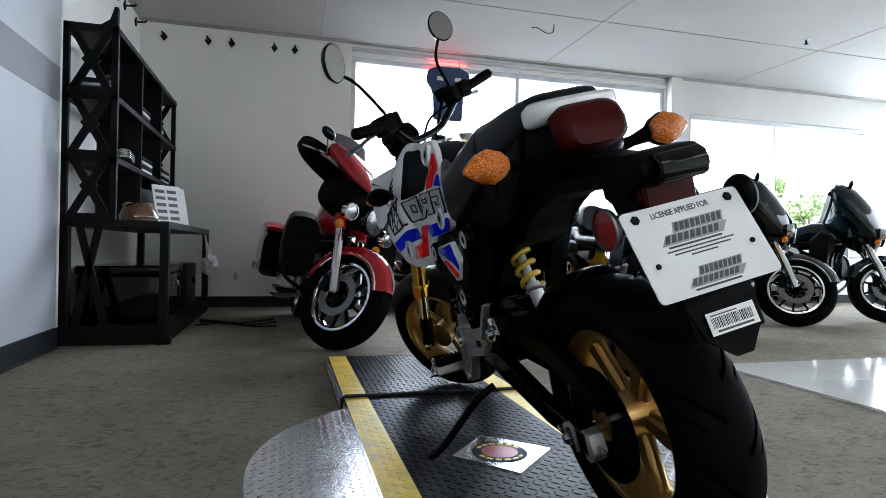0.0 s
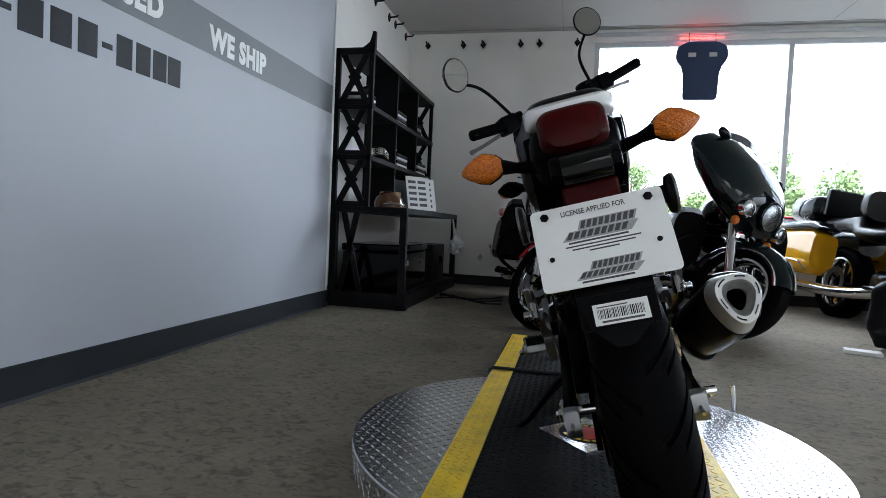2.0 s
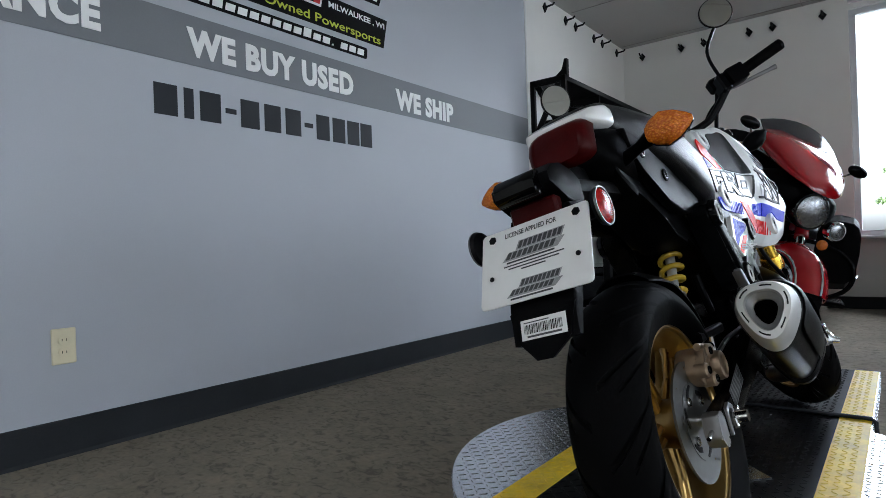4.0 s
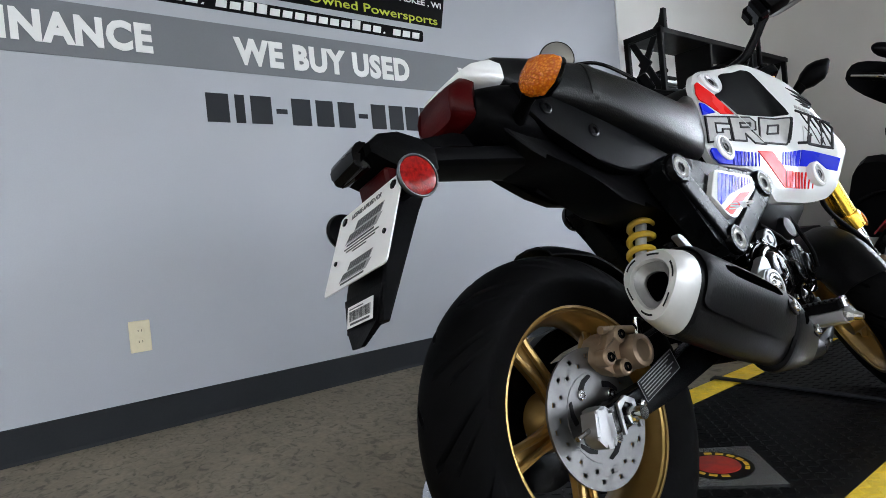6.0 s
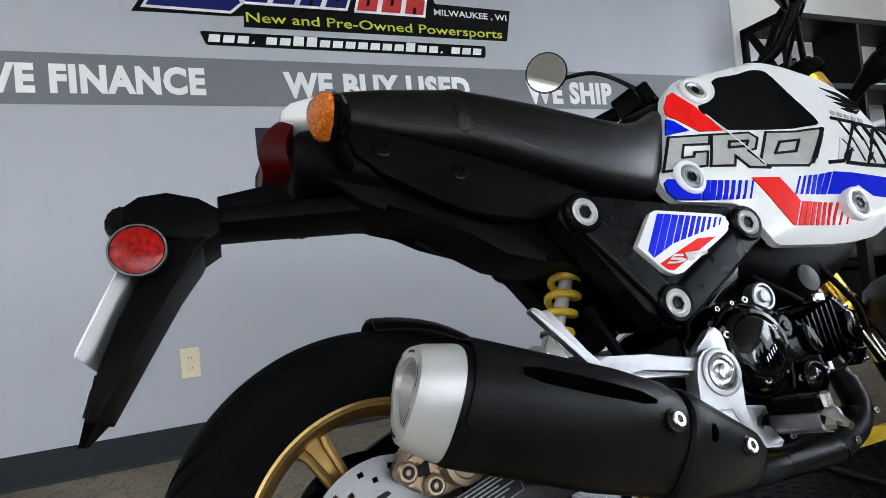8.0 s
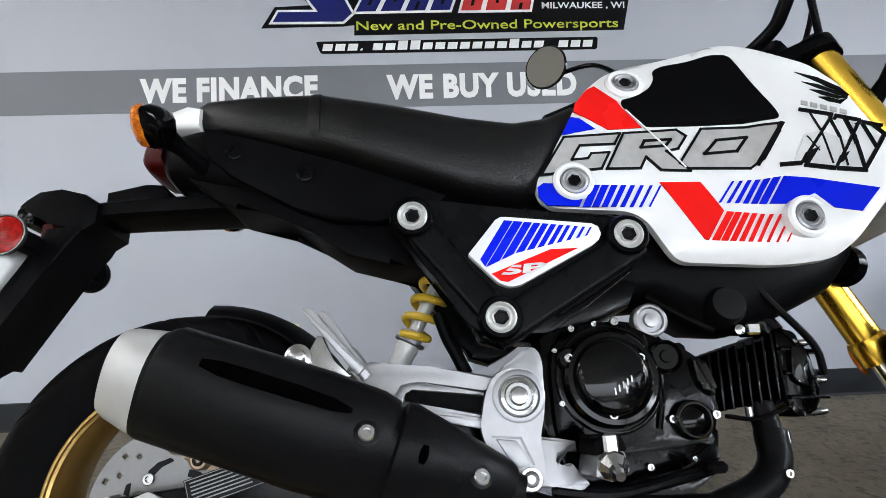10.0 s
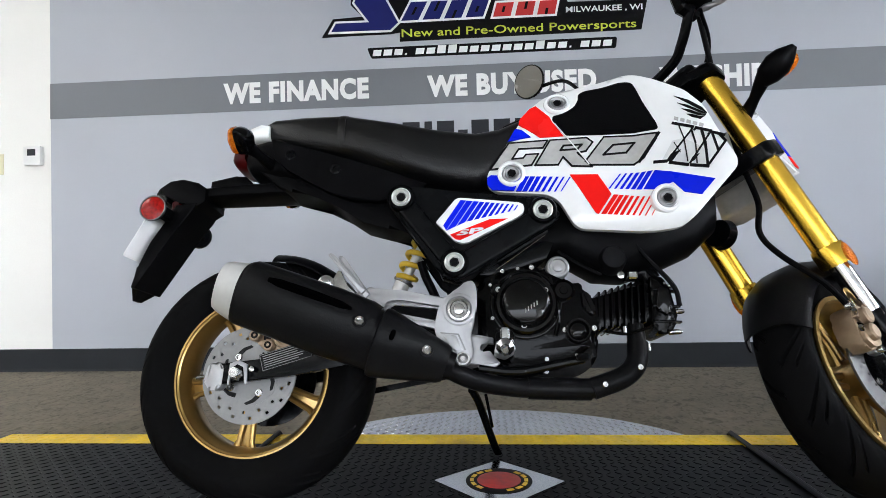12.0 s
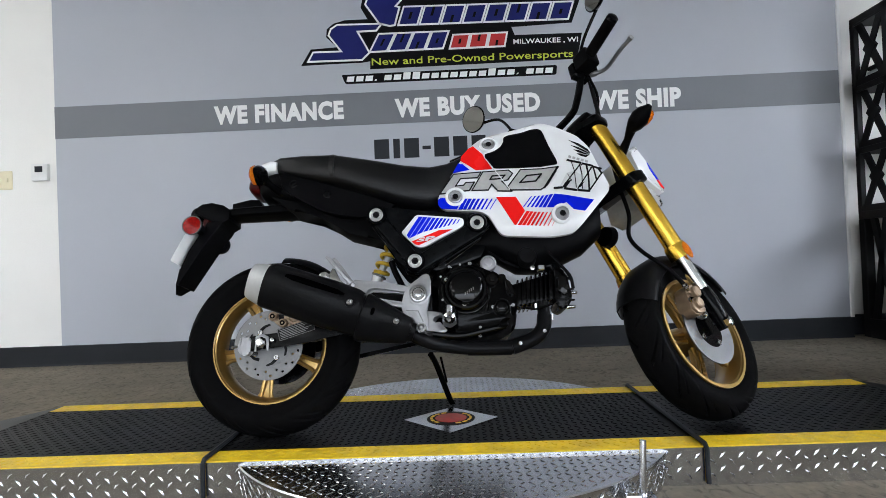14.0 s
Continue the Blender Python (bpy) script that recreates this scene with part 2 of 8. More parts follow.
def lettering(text, width, height, depth=0.002, bold=0.035, space=1.0):
    """A bmesh of the words, from (0, 0) to (width, height), in the xy plane."""
    cu = bpy.data.curves.new("words", "FONT")
    cu.body, cu.extrude, cu.offset, cu.resolution_u, cu.space_character = text, 0.01, bold, 3, space
    ob = bpy.data.objects.new("words", cu)
    scene.collection.objects.link(ob)
    bpy.context.view_layer.update()
    me = bpy.data.meshes.new_from_object(ob.evaluated_get(bpy.context.evaluated_depsgraph_get()))
    bm = bmesh.new()
    bm.from_mesh(me)
    bpy.data.objects.remove(ob)
    bpy.data.curves.remove(cu)
    bpy.data.meshes.remove(me)
    xs, ys = [v.co.x for v in bm.verts], [v.co.y for v in bm.verts]
    for v in bm.verts:
        v.co = Vector(((v.co.x - min(xs)) / (max(xs) - min(xs)) * width, (v.co.y - min(ys)) / (max(ys) - min(ys)) * height, depth if v.co.z > 0 else 0))
    return bm


def moved(bm, m):
    bmesh.ops.transform(bm, matrix=m, verts=bm.verts)
    return bm


def letters(name, bm, material, parent):
    """Each letter of the words as a part of its own."""
    seen = set()
    bm.verts.ensure_lookup_table()
    for start in bm.verts:
        if start in seen:
            continue
        isle, todo = [], [start]
        seen.add(start)
        while todo:
            v = todo.pop()
            isle.append(v)
            for e in v.link_edges:
                o = e.other_vert(v)
                if o not in seen:
                    seen.add(o)
                    todo.append(o)
        keep = {v: k for k, v in enumerate(isle)}
        b2 = bmesh.new()
        vs = [b2.verts.new(v.co) for v in isle]
        for f in {f for v in isle for f in v.link_faces}:
            b2.faces.new([vs[keep[v]] for v in f.verts])
        part(name, b2, material, parent, smooth=False)


WALLFACE = Matrix(((0, 0, 1, 0), (1, 0, 0, 0), (0, 1, 0, 0), (0, 0, 0, 1)))


def on_wall(y, z, x=-1.12):
    """Pose that lays a flat xy drawing on the grey wall, its origin at (y, z)."""
    return Matrix.Translation((x, y, z)) @ WALLFACE


# the room ---------------------------------------------------------------------
CZ = 2.66
tagged(link_bm("floor", box(-1.6, 10, -4.2, 6.4, -0.2, -0.018), CARPET), "brown grey flecked carpet floor of the showroom", "floor", kind="structure")
tagged(link_bm("ceiling", box(-1.6, 10, -4.2, 6.4, CZ, CZ + 0.15), CEIL), "off-white ceiling boards with thin seams", "ceiling", kind="structure")
bm = None
for k in range(9):
    bm = box(-1.2, 9.7, -3.6 + k * 1.2, -3.594 + k * 1.2, CZ - 0.004, CZ + 0.01, bm=bm)
for k in range(4):
    bm = box(0.4 + k * 2.44, 0.406 + k * 2.44, -4, 6.1, CZ - 0.003, CZ + 0.01, bm=bm)
tagged(link_bm("ceiling_trim", bm, SEAM), "thin grey seams between ceiling boards", "trim", kind="structure")

tagged(link_bm("wall_west", box(-1.4, -1.128, -4.2, 3.826, 0, CZ), WHITE_WALL), "white painted partition wall", "wall", kind="structure")
tagged(link_bm("wall_west_2", box(-1.4, -1.23, 3.83, 6.1, 0, CZ), WHITE_WALL), "white painted wall behind the steel shelving", "wall", kind="structure")
tagged(link_bm("wall_panel", box(-1.1275, -1.12, -0.89, 3.818, 0.06, CZ - 0.002, 0.002), GREY_WALL), "light grey vinyl sign panel on the wall", "wall panel", kind="structure")
tagged(link_bm("wall_edge_trim", box(-1.1275, -1.114, 3.819, 3.84, 0.1, CZ - 0.003, 0.003), WHITE_PLASTIC), "thin white corner trim", "trim", kind="structure")
tagged(link_bm("wall_band", box(-1.119, -1.117, -0.889, 3.816, 1.36, 1.555), BAND), "dark grey band across the sign panel", "wall panel", kind="structure")
for y0, y1, x in ((-4.1, 3.83, -1.12), (3.85, 6.08, -1.222)):
    tagged(link_bm("baseboard", prism([(0, -0.018), (0.012, -0.018), (0.008, -0.006), (0.006, 0.1), (0, 0.103)], y0, y1, "y"), BASE), "dark grey vinyl baseboard", "baseboard", kind="structure").location.x = x
W1, W2 = (0.73, 4.43, 0.6, 2.54), (4.78, 9.4, 0.6, 2.27)
bm = None
for x0, x1, z0, z1 in ((-1.4, 0.73, 0, CZ), (0.73, 4.43, 0, 0.6), (0.73, 4.43, 2.54, CZ), (4.43, 4.78, 0, CZ), (4.78, 9.4, 0, 0.6), (4.78, 9.4, 2.27, CZ), (9.4, 10, 0, CZ)):
    bm = box(x0, x1, 6.1, 6.32, z0, z1, bm=bm)
tagged(link_bm("wall_north", bm, WHITE_WALL), "white street wall with large shop windows", "wall", kind="structure")
tagged(link_bm("baseboard", box(-1.22, 9.7, 6.085, 6.1, -0.018, 0.085, 0.003), BASE), "dark vinyl baseboard", "baseboard", kind="structure")
tagged(link_bm("pilaster", box(4.45, 4.6, 6.0, 6.1, 0, CZ - 0.002, 0.004), WHITE_WALL), "white painted pier between the shop windows", "pier", kind="structure")
bm = None
for y0, y1, z0, z1 in ((-4.2, -2.6, 0, CZ), (-2.6, 4.8, 0, 0.5), (-2.6, 4.8, 2.5, CZ), (4.8, 6.1, 0, CZ)):
    bm = box(9.7, 9.95, y0, y1, z0, z1, bm=bm)
tagged(link_bm("wall_east", bm, WHITE_WALL), "white wall with a wide window", "wall", kind="structure")
tagged(link_bm("wall_south", box(-1.13, 9.7, -4.2, -4.0, 0, CZ), WHITE_WALL), "white wall at the end of the showroom", "wall", kind="structure")


def window(name, x0, x1, z0, z1, mullions):
    w = empty(name, "aluminium framed shop window with clear glass", "window", kind="structure")
    f = 0.05
    part("window_frame", box(x0, x1, 6.13, 6.19, z1 - f, z1, 0.004), ALU, w)
    part("window_frame", box(x0, x1, 6.13, 6.19, z0, z0 + f, 0.004), ALU, w)
    part("window_frame", box(x0, x0 + f, 6.13, 6.19, z0 + f, z1 - f, 0.004), ALU, w)
    part("window_frame", box(x1 - f, x1, 6.13, 6.19, z0 + f, z1 - f, 0.004), ALU, w)
    part("window_sill", box(x0 - 0.03, x1 + 0.03, 6.02, 6.13, z0 - 0.025, z0 + 0.005, 0.004), ALU, w)
    xs = [x0 + f] + list(mullions) + [x1 - f]
    for x in mullions:
        part("mullion", box(x - 0.025, x + 0.025, 6.125, 6.195, z0 + f, z1 - f, 0.004), ALU, w)
    for a, b in zip(xs, xs[1:]):
        g = part("pane", box(a, b, 6.158, 6.162, z0 + f, z1 - f), GLASS, w)
        g.visible_shadow = False


window("window_1", *W1, [2.56])
window("window_2", *W2, [6.06, 7.52])
tagged(link_bm("window_header", box(0.73, 4.44, 6.06, 6.1, 2.585, 2.62, 0.004), ALU), "aluminium blind rail above the window", "trim", kind="structure")

# polished tile walk beside the carpet
tile_walk = tagged(link_bm("tile_floor", box(2.35, 9.7, -4.0, 2.76, -0.018, -0.015), SEAM), "grey joints under the polished floor tiles", "floor", kind="structure")

# wall lettering ---------------------------------------------------------------
for words, y0, y1, z0, z1 in (("WE FINANCE", 0.093, 0.882, 1.4, 1.514), ("WE BUY USED", 1.19, 2.06, 1.393, 1.509), ("WE SHIP", 2.374, 2.893, 1.383, 1.5)):
    word = empty("wall_lettering", "white block capitals reading " + words + " on the grey band", "sign lettering", on_wall(y0, z0, -1.117), group="words on the band")
    letters("letter", lettering(words, y1 - y0, z1 - z0, bold=0.05, space=1.1), LETTER_WHITE, word)
tel = empty("wall_lettering", "row of charcoal bars under the grey band", "sign lettering", on_wall(1.057, 1.15))
for k, (a, wd, h0, h1) in enumerate([(0, 0.09, 0, 1), (0.115, 0.04, 0, 1), (0.18, 0.09, 0, 1), (0.29, 0.05, 0.4, 0.58), (0.36, 0.09, 0, 1), (0.475, 0.085, 0, 1), (0.585, 0.085, 0, 1), (0.69, 0.05, 0.4, 0.58), (0.76, 0.08, 0, 1), (0.86, 0.08, 0, 1), (0.955, 0.08, 0, 1), (1.045, 0.08, 0, 1)]):
    part("bar", box(a, a + wd, h0 * 0.118, h1 * 0.118, 0, 0.002, 0.0008), LETTER_DARK, tel, smooth=False)


def slab(pts, z0, z1):
    return prism(pts, z0, z1, "z")


sign = empty("wall_sign", "black backed dealer sign with navy, red and white shapes", "wall sign", on_wall(0, 0))
part("backing", slab([(0.634, 1.734), (0.696, 1.831), (0.854, 1.837), (0.792, 1.901), (0.797, 1.949), (0.839, 1.981), (0.908, 1.998), (1.045, 1.998), (1.007, 2.069), (1.023, 2.137), (1.06, 2.16), (2.345, 2.115), (2.268, 1.916), (1.908, 1.907), (1.926, 1.858), (2.326, 1.852), (2.293, 1.697), (1.051, 1.694), (1.053, 1.742), (1.001, 1.736), (0.796, 1.736)], 0, 0.002), BLACK_SIGN, sign, smooth=False)
part("backing", slab(rounded([(0.876, 1.668), (2.17, 1.666), (2.164, 1.608), (0.898, 1.611)], 0.012), 0.0, 0.0025), BLACK_SIGN, sign, smooth=False)
for k in range(22):
    a = 0.905 + k * 0.0567
    tall = 0.009 if k in (3, 18) else (0.042 if k in (6, 7, 15) else 0.031)
    z = 1.624 - 0.003 * (a - 0.9)
    part("url_bar", slab([(a, z), (a + (0.012 if tall < 0.02 else 0.044), z), (a + (0.014 if tall < 0.02 else 0.05), z + tall), (a + 0.007, z + tall)], 0.0025, 0.004), LETTER_WHITE, sign, smooth=False)


def grow(pts, d):
    """The outline moved outwards by d along its corner bisectors."""
    n = len(pts)
    turn = sum(pts[i][0] * pts[(i + 1) % n][1] - pts[(i + 1) % n][0] * pts[i][1] for i in range(n))
    out = []
    for i in range(n):
        p = Vector(pts[i])
        u, v = (p - Vector(pts[i - 1])).normalized(), (Vector(pts[(i + 1) % n]) - p).normalized()
        m, q = Vector((u.y, -u.x)), Vector((v.y, -v.x))
        b = (m + q).normalized()
        out.append(tuple(p + b * math.copysign(d, turn) / max(0.45, b.dot(m))))
    return out


def blade(pts, colour, nm):
    part("outline", slab(grow(pts, 0.011), 0.002, 0.0035), LETTER_WHITE, sign, smooth=False)
    part(nm, slab(pts, 0.0035, 0.005), colour, sign, smooth=False)


def block_row(p0, p1, p2, p3, n, colour, nm):
    """n leaning blocks in the four-sided field p0, p1 (lower edge) to p3, p2 (upper edge), each with a dark slit."""
    p0, p1, p2, p3 = (Vector(p) for p in (p0, p1, p2, p3))
    for k in range(n):
        def at(f, g):
            f = (k + 0.1 + f * 0.8) / n
            return tuple(p0.lerp(p1, f).lerp(p3.lerp(p2, f), g))
        blade([at(0, 0), at(1, 0), at(1, 1), at(0, 1)], colour, nm)
        lo, hi = ((0.3, 0.72), (0.45, 1.0), (0.0, 0.45), (0.28, 0.6))[k % 4]
        part("slit", slab([at(0.42, lo), at(0.58, lo), at(0.58, hi), at(0.42, hi)], 0.005, 0.0058), BLACK_SIGN, sign, smooth=False)


blade([(0.687, 1.762), (0.713, 1.806), (0.891, 1.804), (0.813, 1.911), (0.827, 1.944), (0.863, 1.966), (1.119, 1.96), (1.094, 1.931), (0.974, 1.93), (1.044, 1.796), (1.002, 1.758)], SIGN_BLUE, "swoosh")
blade([(1.119, 1.972), (1.042, 2.088), (1.057, 2.125), (1.261, 2.118), (1.208, 2.065), (1.235, 2.056), (1.205, 1.958), (1.18, 1.955)], SIGN_BLUE, "swoosh")
block_row((1.05, 1.803), (1.501, 1.804), (1.535, 1.895), (1.103, 1.899), 4, SIGN_BLUE, "blue_block")
block_row((1.53, 1.8), (1.87, 1.799), (1.885, 1.87), (1.551, 1.871), 3, SIGN_RED, "red_block")
block_row((1.225, 1.957), (2.256, 1.943), (2.287, 2.036), (1.259, 2.056), 8, SIGN_BLUE, "blue_block")
letters("letter", moved(lettering("New and Pre-Owned Powersports", 1.205, 0.055, bold=0.005), pose(1.062, 1.703, 0.003, 0, 0, -0.35)), SIGN_LIME, sign)
letters("letter", moved(lettering("MILWAUKEE , WI", 0.385, 0.034, bold=0.012), pose(1.915, 1.798, 0.003, 0, 0, -0.6)), LETTER_WHITE, sign)

# small wall fittings
o = empty("wall_outlet", "cream duplex wall outlet on the grey panel", "outlet", on_wall(0.737, 0.34))
part("cover_plate", box(-0.036, 0.036, -0.058, 0.058, 0, 0.006, 0.003), CREAM, o)
for s in (-1, 1):
    part("socket", lathe([(0, 0.017), (0.0085, 0.017), (0.009, 0.015)], (0, s * 0.02, 0), (0, 0, 1), 20), CREAM, o)
    for dx in (-0.006, 0.006):
        part("slot", box(dx - 0.001, dx + 0.001, s * 0.02 - 0.003, s * 0.02 + 0.005, 0.008, 0.0095), BLACK_SIGN, o, smooth=False)
o = empty("light_switch", "cream triple switch plate on the white wall", "light switch", on_wall(-1.235, 1.122, -1.128))
part("cover_plate", box(-0.083, 0.068, -0.057, 0.057, 0, 0.006, 0.003), CREAM, o)
for dx in (-0.052, -0.007, 0.038):
    part("toggle", box(dx - 0.005, dx + 0.005, -0.012, 0.012, 0.004, 0.014, 0.002), CREAM, o)
o = empty("thermostat", "white wall thermostat with a small dark display", "thermostat", on_wall(-0.985, 1.16, -1.128))
part("housing", box(-0.05, 0.05, -0.052, 0.052, 0, 0.028, 0.006, seg=2), WHITE_PLASTIC, o)
part("display", box(-0.026, 0.022, 0.0, 0.036, 0.027, 0.0295, 0.001), LETTER_DARK, o)

# turntable and ramp -------------------------------------------------------------
def tread_marks(inside, x0, x1, y0, y1, z, pitch=0.021, size=(0.0105, 0.0032), high=0.0014):
    """Raised bars in alternating directions, as on tread plate, wherever inside(x, y) holds."""
    vs, fs = [], []
    nx, ny = int((x1 - x0) / pitch), int((y1 - y0) / pitch)
    for i in range(nx + 1):
        for j in range(ny + 1):
            x, y = x0 + i * pitch, y0 + j * pitch
            if not inside(x, y):
                continue
            a = radians(45 if (i + j) % 2 else -45)
            c, s = math.cos(a), math.sin(a)
            k = len(vs)
            L, w = size
            for px, py, pz in ((-L, 0, 0), (0, -w, 0), (L, 0, 0), (0, w, 0), (-L * 0.6, 0, high), (L * 0.6, 0, high)):
                vs.append((x + px * c - py * s, y + px * s + py * c, z + pz))
            fs += [(k, k + 1, k + 4), (k + 1, k + 5, k + 4), (k + 1, k + 2, k + 5), (k + 2, k + 3, k + 5), (k + 3, k + 4, k + 5), (k + 3, k, k + 4)]
    me = bpy.data.meshes.new("tread")
    me.from_pydata(vs, [], fs)
    return me


def tread(name, me, material, parent, label):
    me.materials.append(material)
    ob = new(name, me)
    ob.parent = parent
    return tagged(ob, label, kind="stuff")


TX, TY, TR, TZ = 0.637, 1.497, 0.605, 0.066
table = empty("turntable", "round tread plate turntable carrying the display motorcycle", "turntable")
part("disc", lathe([(-0.018, TR - 0.012), (0.05, TR - 0.004), (TZ - 0.003, TR), (TZ, TR - 0.003)], (TX, TY, 0), (0, 0, 1), 128), PLATE_SILVER, table, "bare silver tread plate disc", angle=25)
tread("tread_pattern", tread_marks(lambda x, y: (x - TX) ** 2 + (y - TY) ** 2 < (TR - 0.012) ** 2 and not 0.325 < x < 0.945, TX - TR, TX + TR, TY - TR, TY + TR, TZ), PLATE_SILVER, table, "raised diamond tread")
vs, fs = [], []
for i in range(176):
    for j in range(3):
        a = 2 * math.pi * (i + 0.5 * (j % 2)) / 176
        h, L, sg = 0.006 + 0.019 * j, 0.008, 1 if (i + j) % 2 else -1
        k = len(vs)
        for dt, dz, dr in ((-L, -L * sg, 0), (0.002, -0.002 * sg, 0), (L, L * sg, 0), (-0.002, 0.002 * sg, 0), (-L * 0.6, -L * 0.6 * sg, 0.0016), (L * 0.6, L * 0.6 * sg, 0.0016)):
            r = TR - 0.006 + (h + dz) * 0.08 + dr
            b = a + dt / TR
            vs.append((TX + r * math.cos(b), TY + r * math.sin(b), h + dz))
        fs += [(k, k + 1, k + 4), (k + 1, k + 5, k + 4), (k + 1, k + 2, k + 5), (k + 2, k + 3, k + 5), (k + 3, k + 4, k + 5), (k + 3, k, k + 4)]
me = bpy.data.meshes.new("rim_tread")
me.from_pydata(vs, [], fs)
tread("rim_tread", me, PLATE_SILVER, table, "raised diamonds on the turntable's rim")
lever = empty("turntable_lock", "steel turntable locking pin on a small bracket", "locking pin")
part("pin", tube([(1.118, 1.9, 0.0), (1.112, 1.903, 0.07), (1.104, 1.908, 0.142)], 0.0075, 12), PLATE_SILVER, lever)
part("bracket", box(1.09, 1.16, 1.875, 1.93, 0.01, 0.03, 0.004), PLATE_SILVER, lever)
part("bolt", lathe([(0, 0.012), (0.03, 0.012), (0.032, 0.009)], (1.13, 1.86, 0.03), (0, 1, 0), 6), PLATE_SILVER, lever)

X0, X1, YW = 0.318, 0.948, 0.078
REAR_Y, FRONT_Y = 0.12, 2.86


def ramp_section(y0, y1, slope=0.0, ends=""):
    r = empty("ramp_section", "dark tread plate deck with yellow painted edges", "ramp", group="ramp sections")
    z1 = TZ + 0.006
    prof = [(y0, -0.018), (y1, -0.018), (y1, z1), (y0, z1)]
    if ends == "rear":
        prof = [(y0 - slope, -0.018), (y1, -0.018), (y1, z1), (y0, z1), (y0 - slope, -0.008)]
    if ends == "front":
        prof = [(y0, -0.018), (y1 + slope, -0.018), (y1 + slope, -0.008), (y1, z1), (y0, z1)]
    part("deck", prism(prof, X0 + YW, X1 - YW, "x"), PLATE_DARK, r, smooth=False)
    for a, b in ((X0, X0 + YW), (X1 - YW, X1)):
        if ends == "rear":
            part("slope_side", prism([(y0 - slope, -0.018), (y0 - 0.0005, -0.018), (y0 - 0.0005, z1), (y0 - slope, -0.008)], a, b, "x"), PLATE_DARK, r, smooth=False)
        if ends == "front":
            part("slope_side", prism([(y1 + 0.0005, -0.018), (y1 + slope, -0.018), (y1 + slope, -0.008), (y1 + 0.0005, z1)], a, b, "x"), PLATE_DARK, r, smooth=False)
    for a, b in ((X0, X0 + YW - 0.001), (X1 - YW + 0.001, X1)):
        top = [(y0, -0.018), (y1, -0.018), (y1, z1 + 0.001), (y0, z1 + 0.001)]
        part("edge_strip", prism(top, a, b, "x"), PLATE_YELLOW, r, "worn yellow painted edge strip", smooth=False)
        xs = a - 0.0045 if a == X0 else b + 0.0005
        side = [(p[0], p[1] - (0.001 if p[1] > 0.03 else 0)) for p in prof]
        part("side_plate", prism(side, xs, xs + 0.004, "x"), PLATE_SILVER, r, "bare tread plate side", smooth=False)
    tread("tread_pattern", tread_marks(lambda x, y: True, X0 + YW + 0.008, X1 - YW - 0.005, y0 + 0.01, y1 - 0.01, z1), PLATE_DARK, r, "raised diamond tread")
    for a in (X0 + 0.012, X1 - YW + 0.012):
        tread("tread_pattern", tread_marks(lambda x, y: True, a, a + YW - 0.02, y0 + 0.01, y1 - 0.01, z1 + 0.001), PLATE_YELLOW, r, "raised diamond tread")
    vs, fs = [], []
    for i in range(int((y1 - y0) / 0.022)):
        for j in range(2):
            y, h, L, sg = y0 + 0.012 + i * 0.022, 0.004 + j * 0.032 + 0.016 * (i % 2), 0.0078, 1 if i % 2 else -1
            for xx, q in ((X0 - 0.0045, -0.0016), (X1 + 0.0045, 0.0016)):
                k = len(vs)
                for dy, dz, dx in ((-L, -L * sg, 0), (0.003, -0.003 * sg, 0), (L, L * sg, 0), (-0.003, 0.003 * sg, 0), (-L * 0.6, -L * 0.6 * sg, q), (L * 0.6, L * 0.6 * sg, q)):
                    vs.append((xx + dx, y + dy, h + dz))
                fs += [(k, k + 1, k + 4), (k + 1, k + 5, k + 4), (k + 1, k + 2, k + 5), (k + 2, k + 3, k + 5), (k + 3, k + 4, k + 5), (k + 3, k, k + 4)]
    me = bpy.data.meshes.new("side_tread")
    me.from_pydata(vs, [], fs)
    tread("side_tread", me, PLATE_SILVER, r, "raised diamonds on the side plate")
    return r


ramp_section(REAR_Y, 0.895, 0.42, "rear")
ramp_section(0.903, 2.097)
ramp_section(2.105, FRONT_Y, 0.42, "front")
for y in (0.899, 2.101):
    thing("rubber_gap_strip", tube([(X0 - 0.012, y, 0.0), (X0 - 0.01, y, TZ + 0.006), (X0, y, TZ + 0.013), (X1, y, TZ + 0.013), (X1 + 0.01, y, TZ + 0.006), (X1 + 0.014, y, -0.01)], 0.006, 8), BASE, "black rubber strip over the gap between ramp sections", "rubber strip", "gap strips")

# emblem on the deck
EMBLEM_RED = mat("emblem_red", (0.4, 0.02, 0.012), 0.35, var=0.3, scale=40)
EMBLEM_YEL = mat("emblem_yellow", (0.7, 0.45, 0.02), 0.35, var=0.15)
emb = empty("deck_emblem", "diamond shaped steel badge with a red oval on the deck", "badge", pose(0.645, 1.494, TZ + 0.0065))
part("badge_plate", slab([(-0.125, 0), (0, -0.138), (0.14, 0), (0, 0.138)], 0, 0.002), PLATE_SILVER, emb, smooth=False)
part("oval", lathe([(0, 0.07), (0.003, 0.07), (0.0032, 0.068)], (0, 0, 0), (0, 0, 1), 40), BLACK_SIGN, emb)
part("oval_centre", lathe([(0, 0.046), (0.0042, 0.046), (0.0044, 0.044)], (0, 0, 0), (0, 0, 1), 40), EMBLEM_RED, emb)
for k in range(16):
    if k % 8 in (0, 7):
        continue
    a = 2 * math.pi * k / 16
    b = part("emblem_bar", box(-0.0075, 0.0075, -0.004, 0.004, 0.003, 0.0045), EMBLEM_YEL, emb, smooth=False)
    b.matrix_basis = pose(0.057 * math.cos(a), 0.057 * math.sin(a), 0, 0, 0, math.degrees(a) + 90)

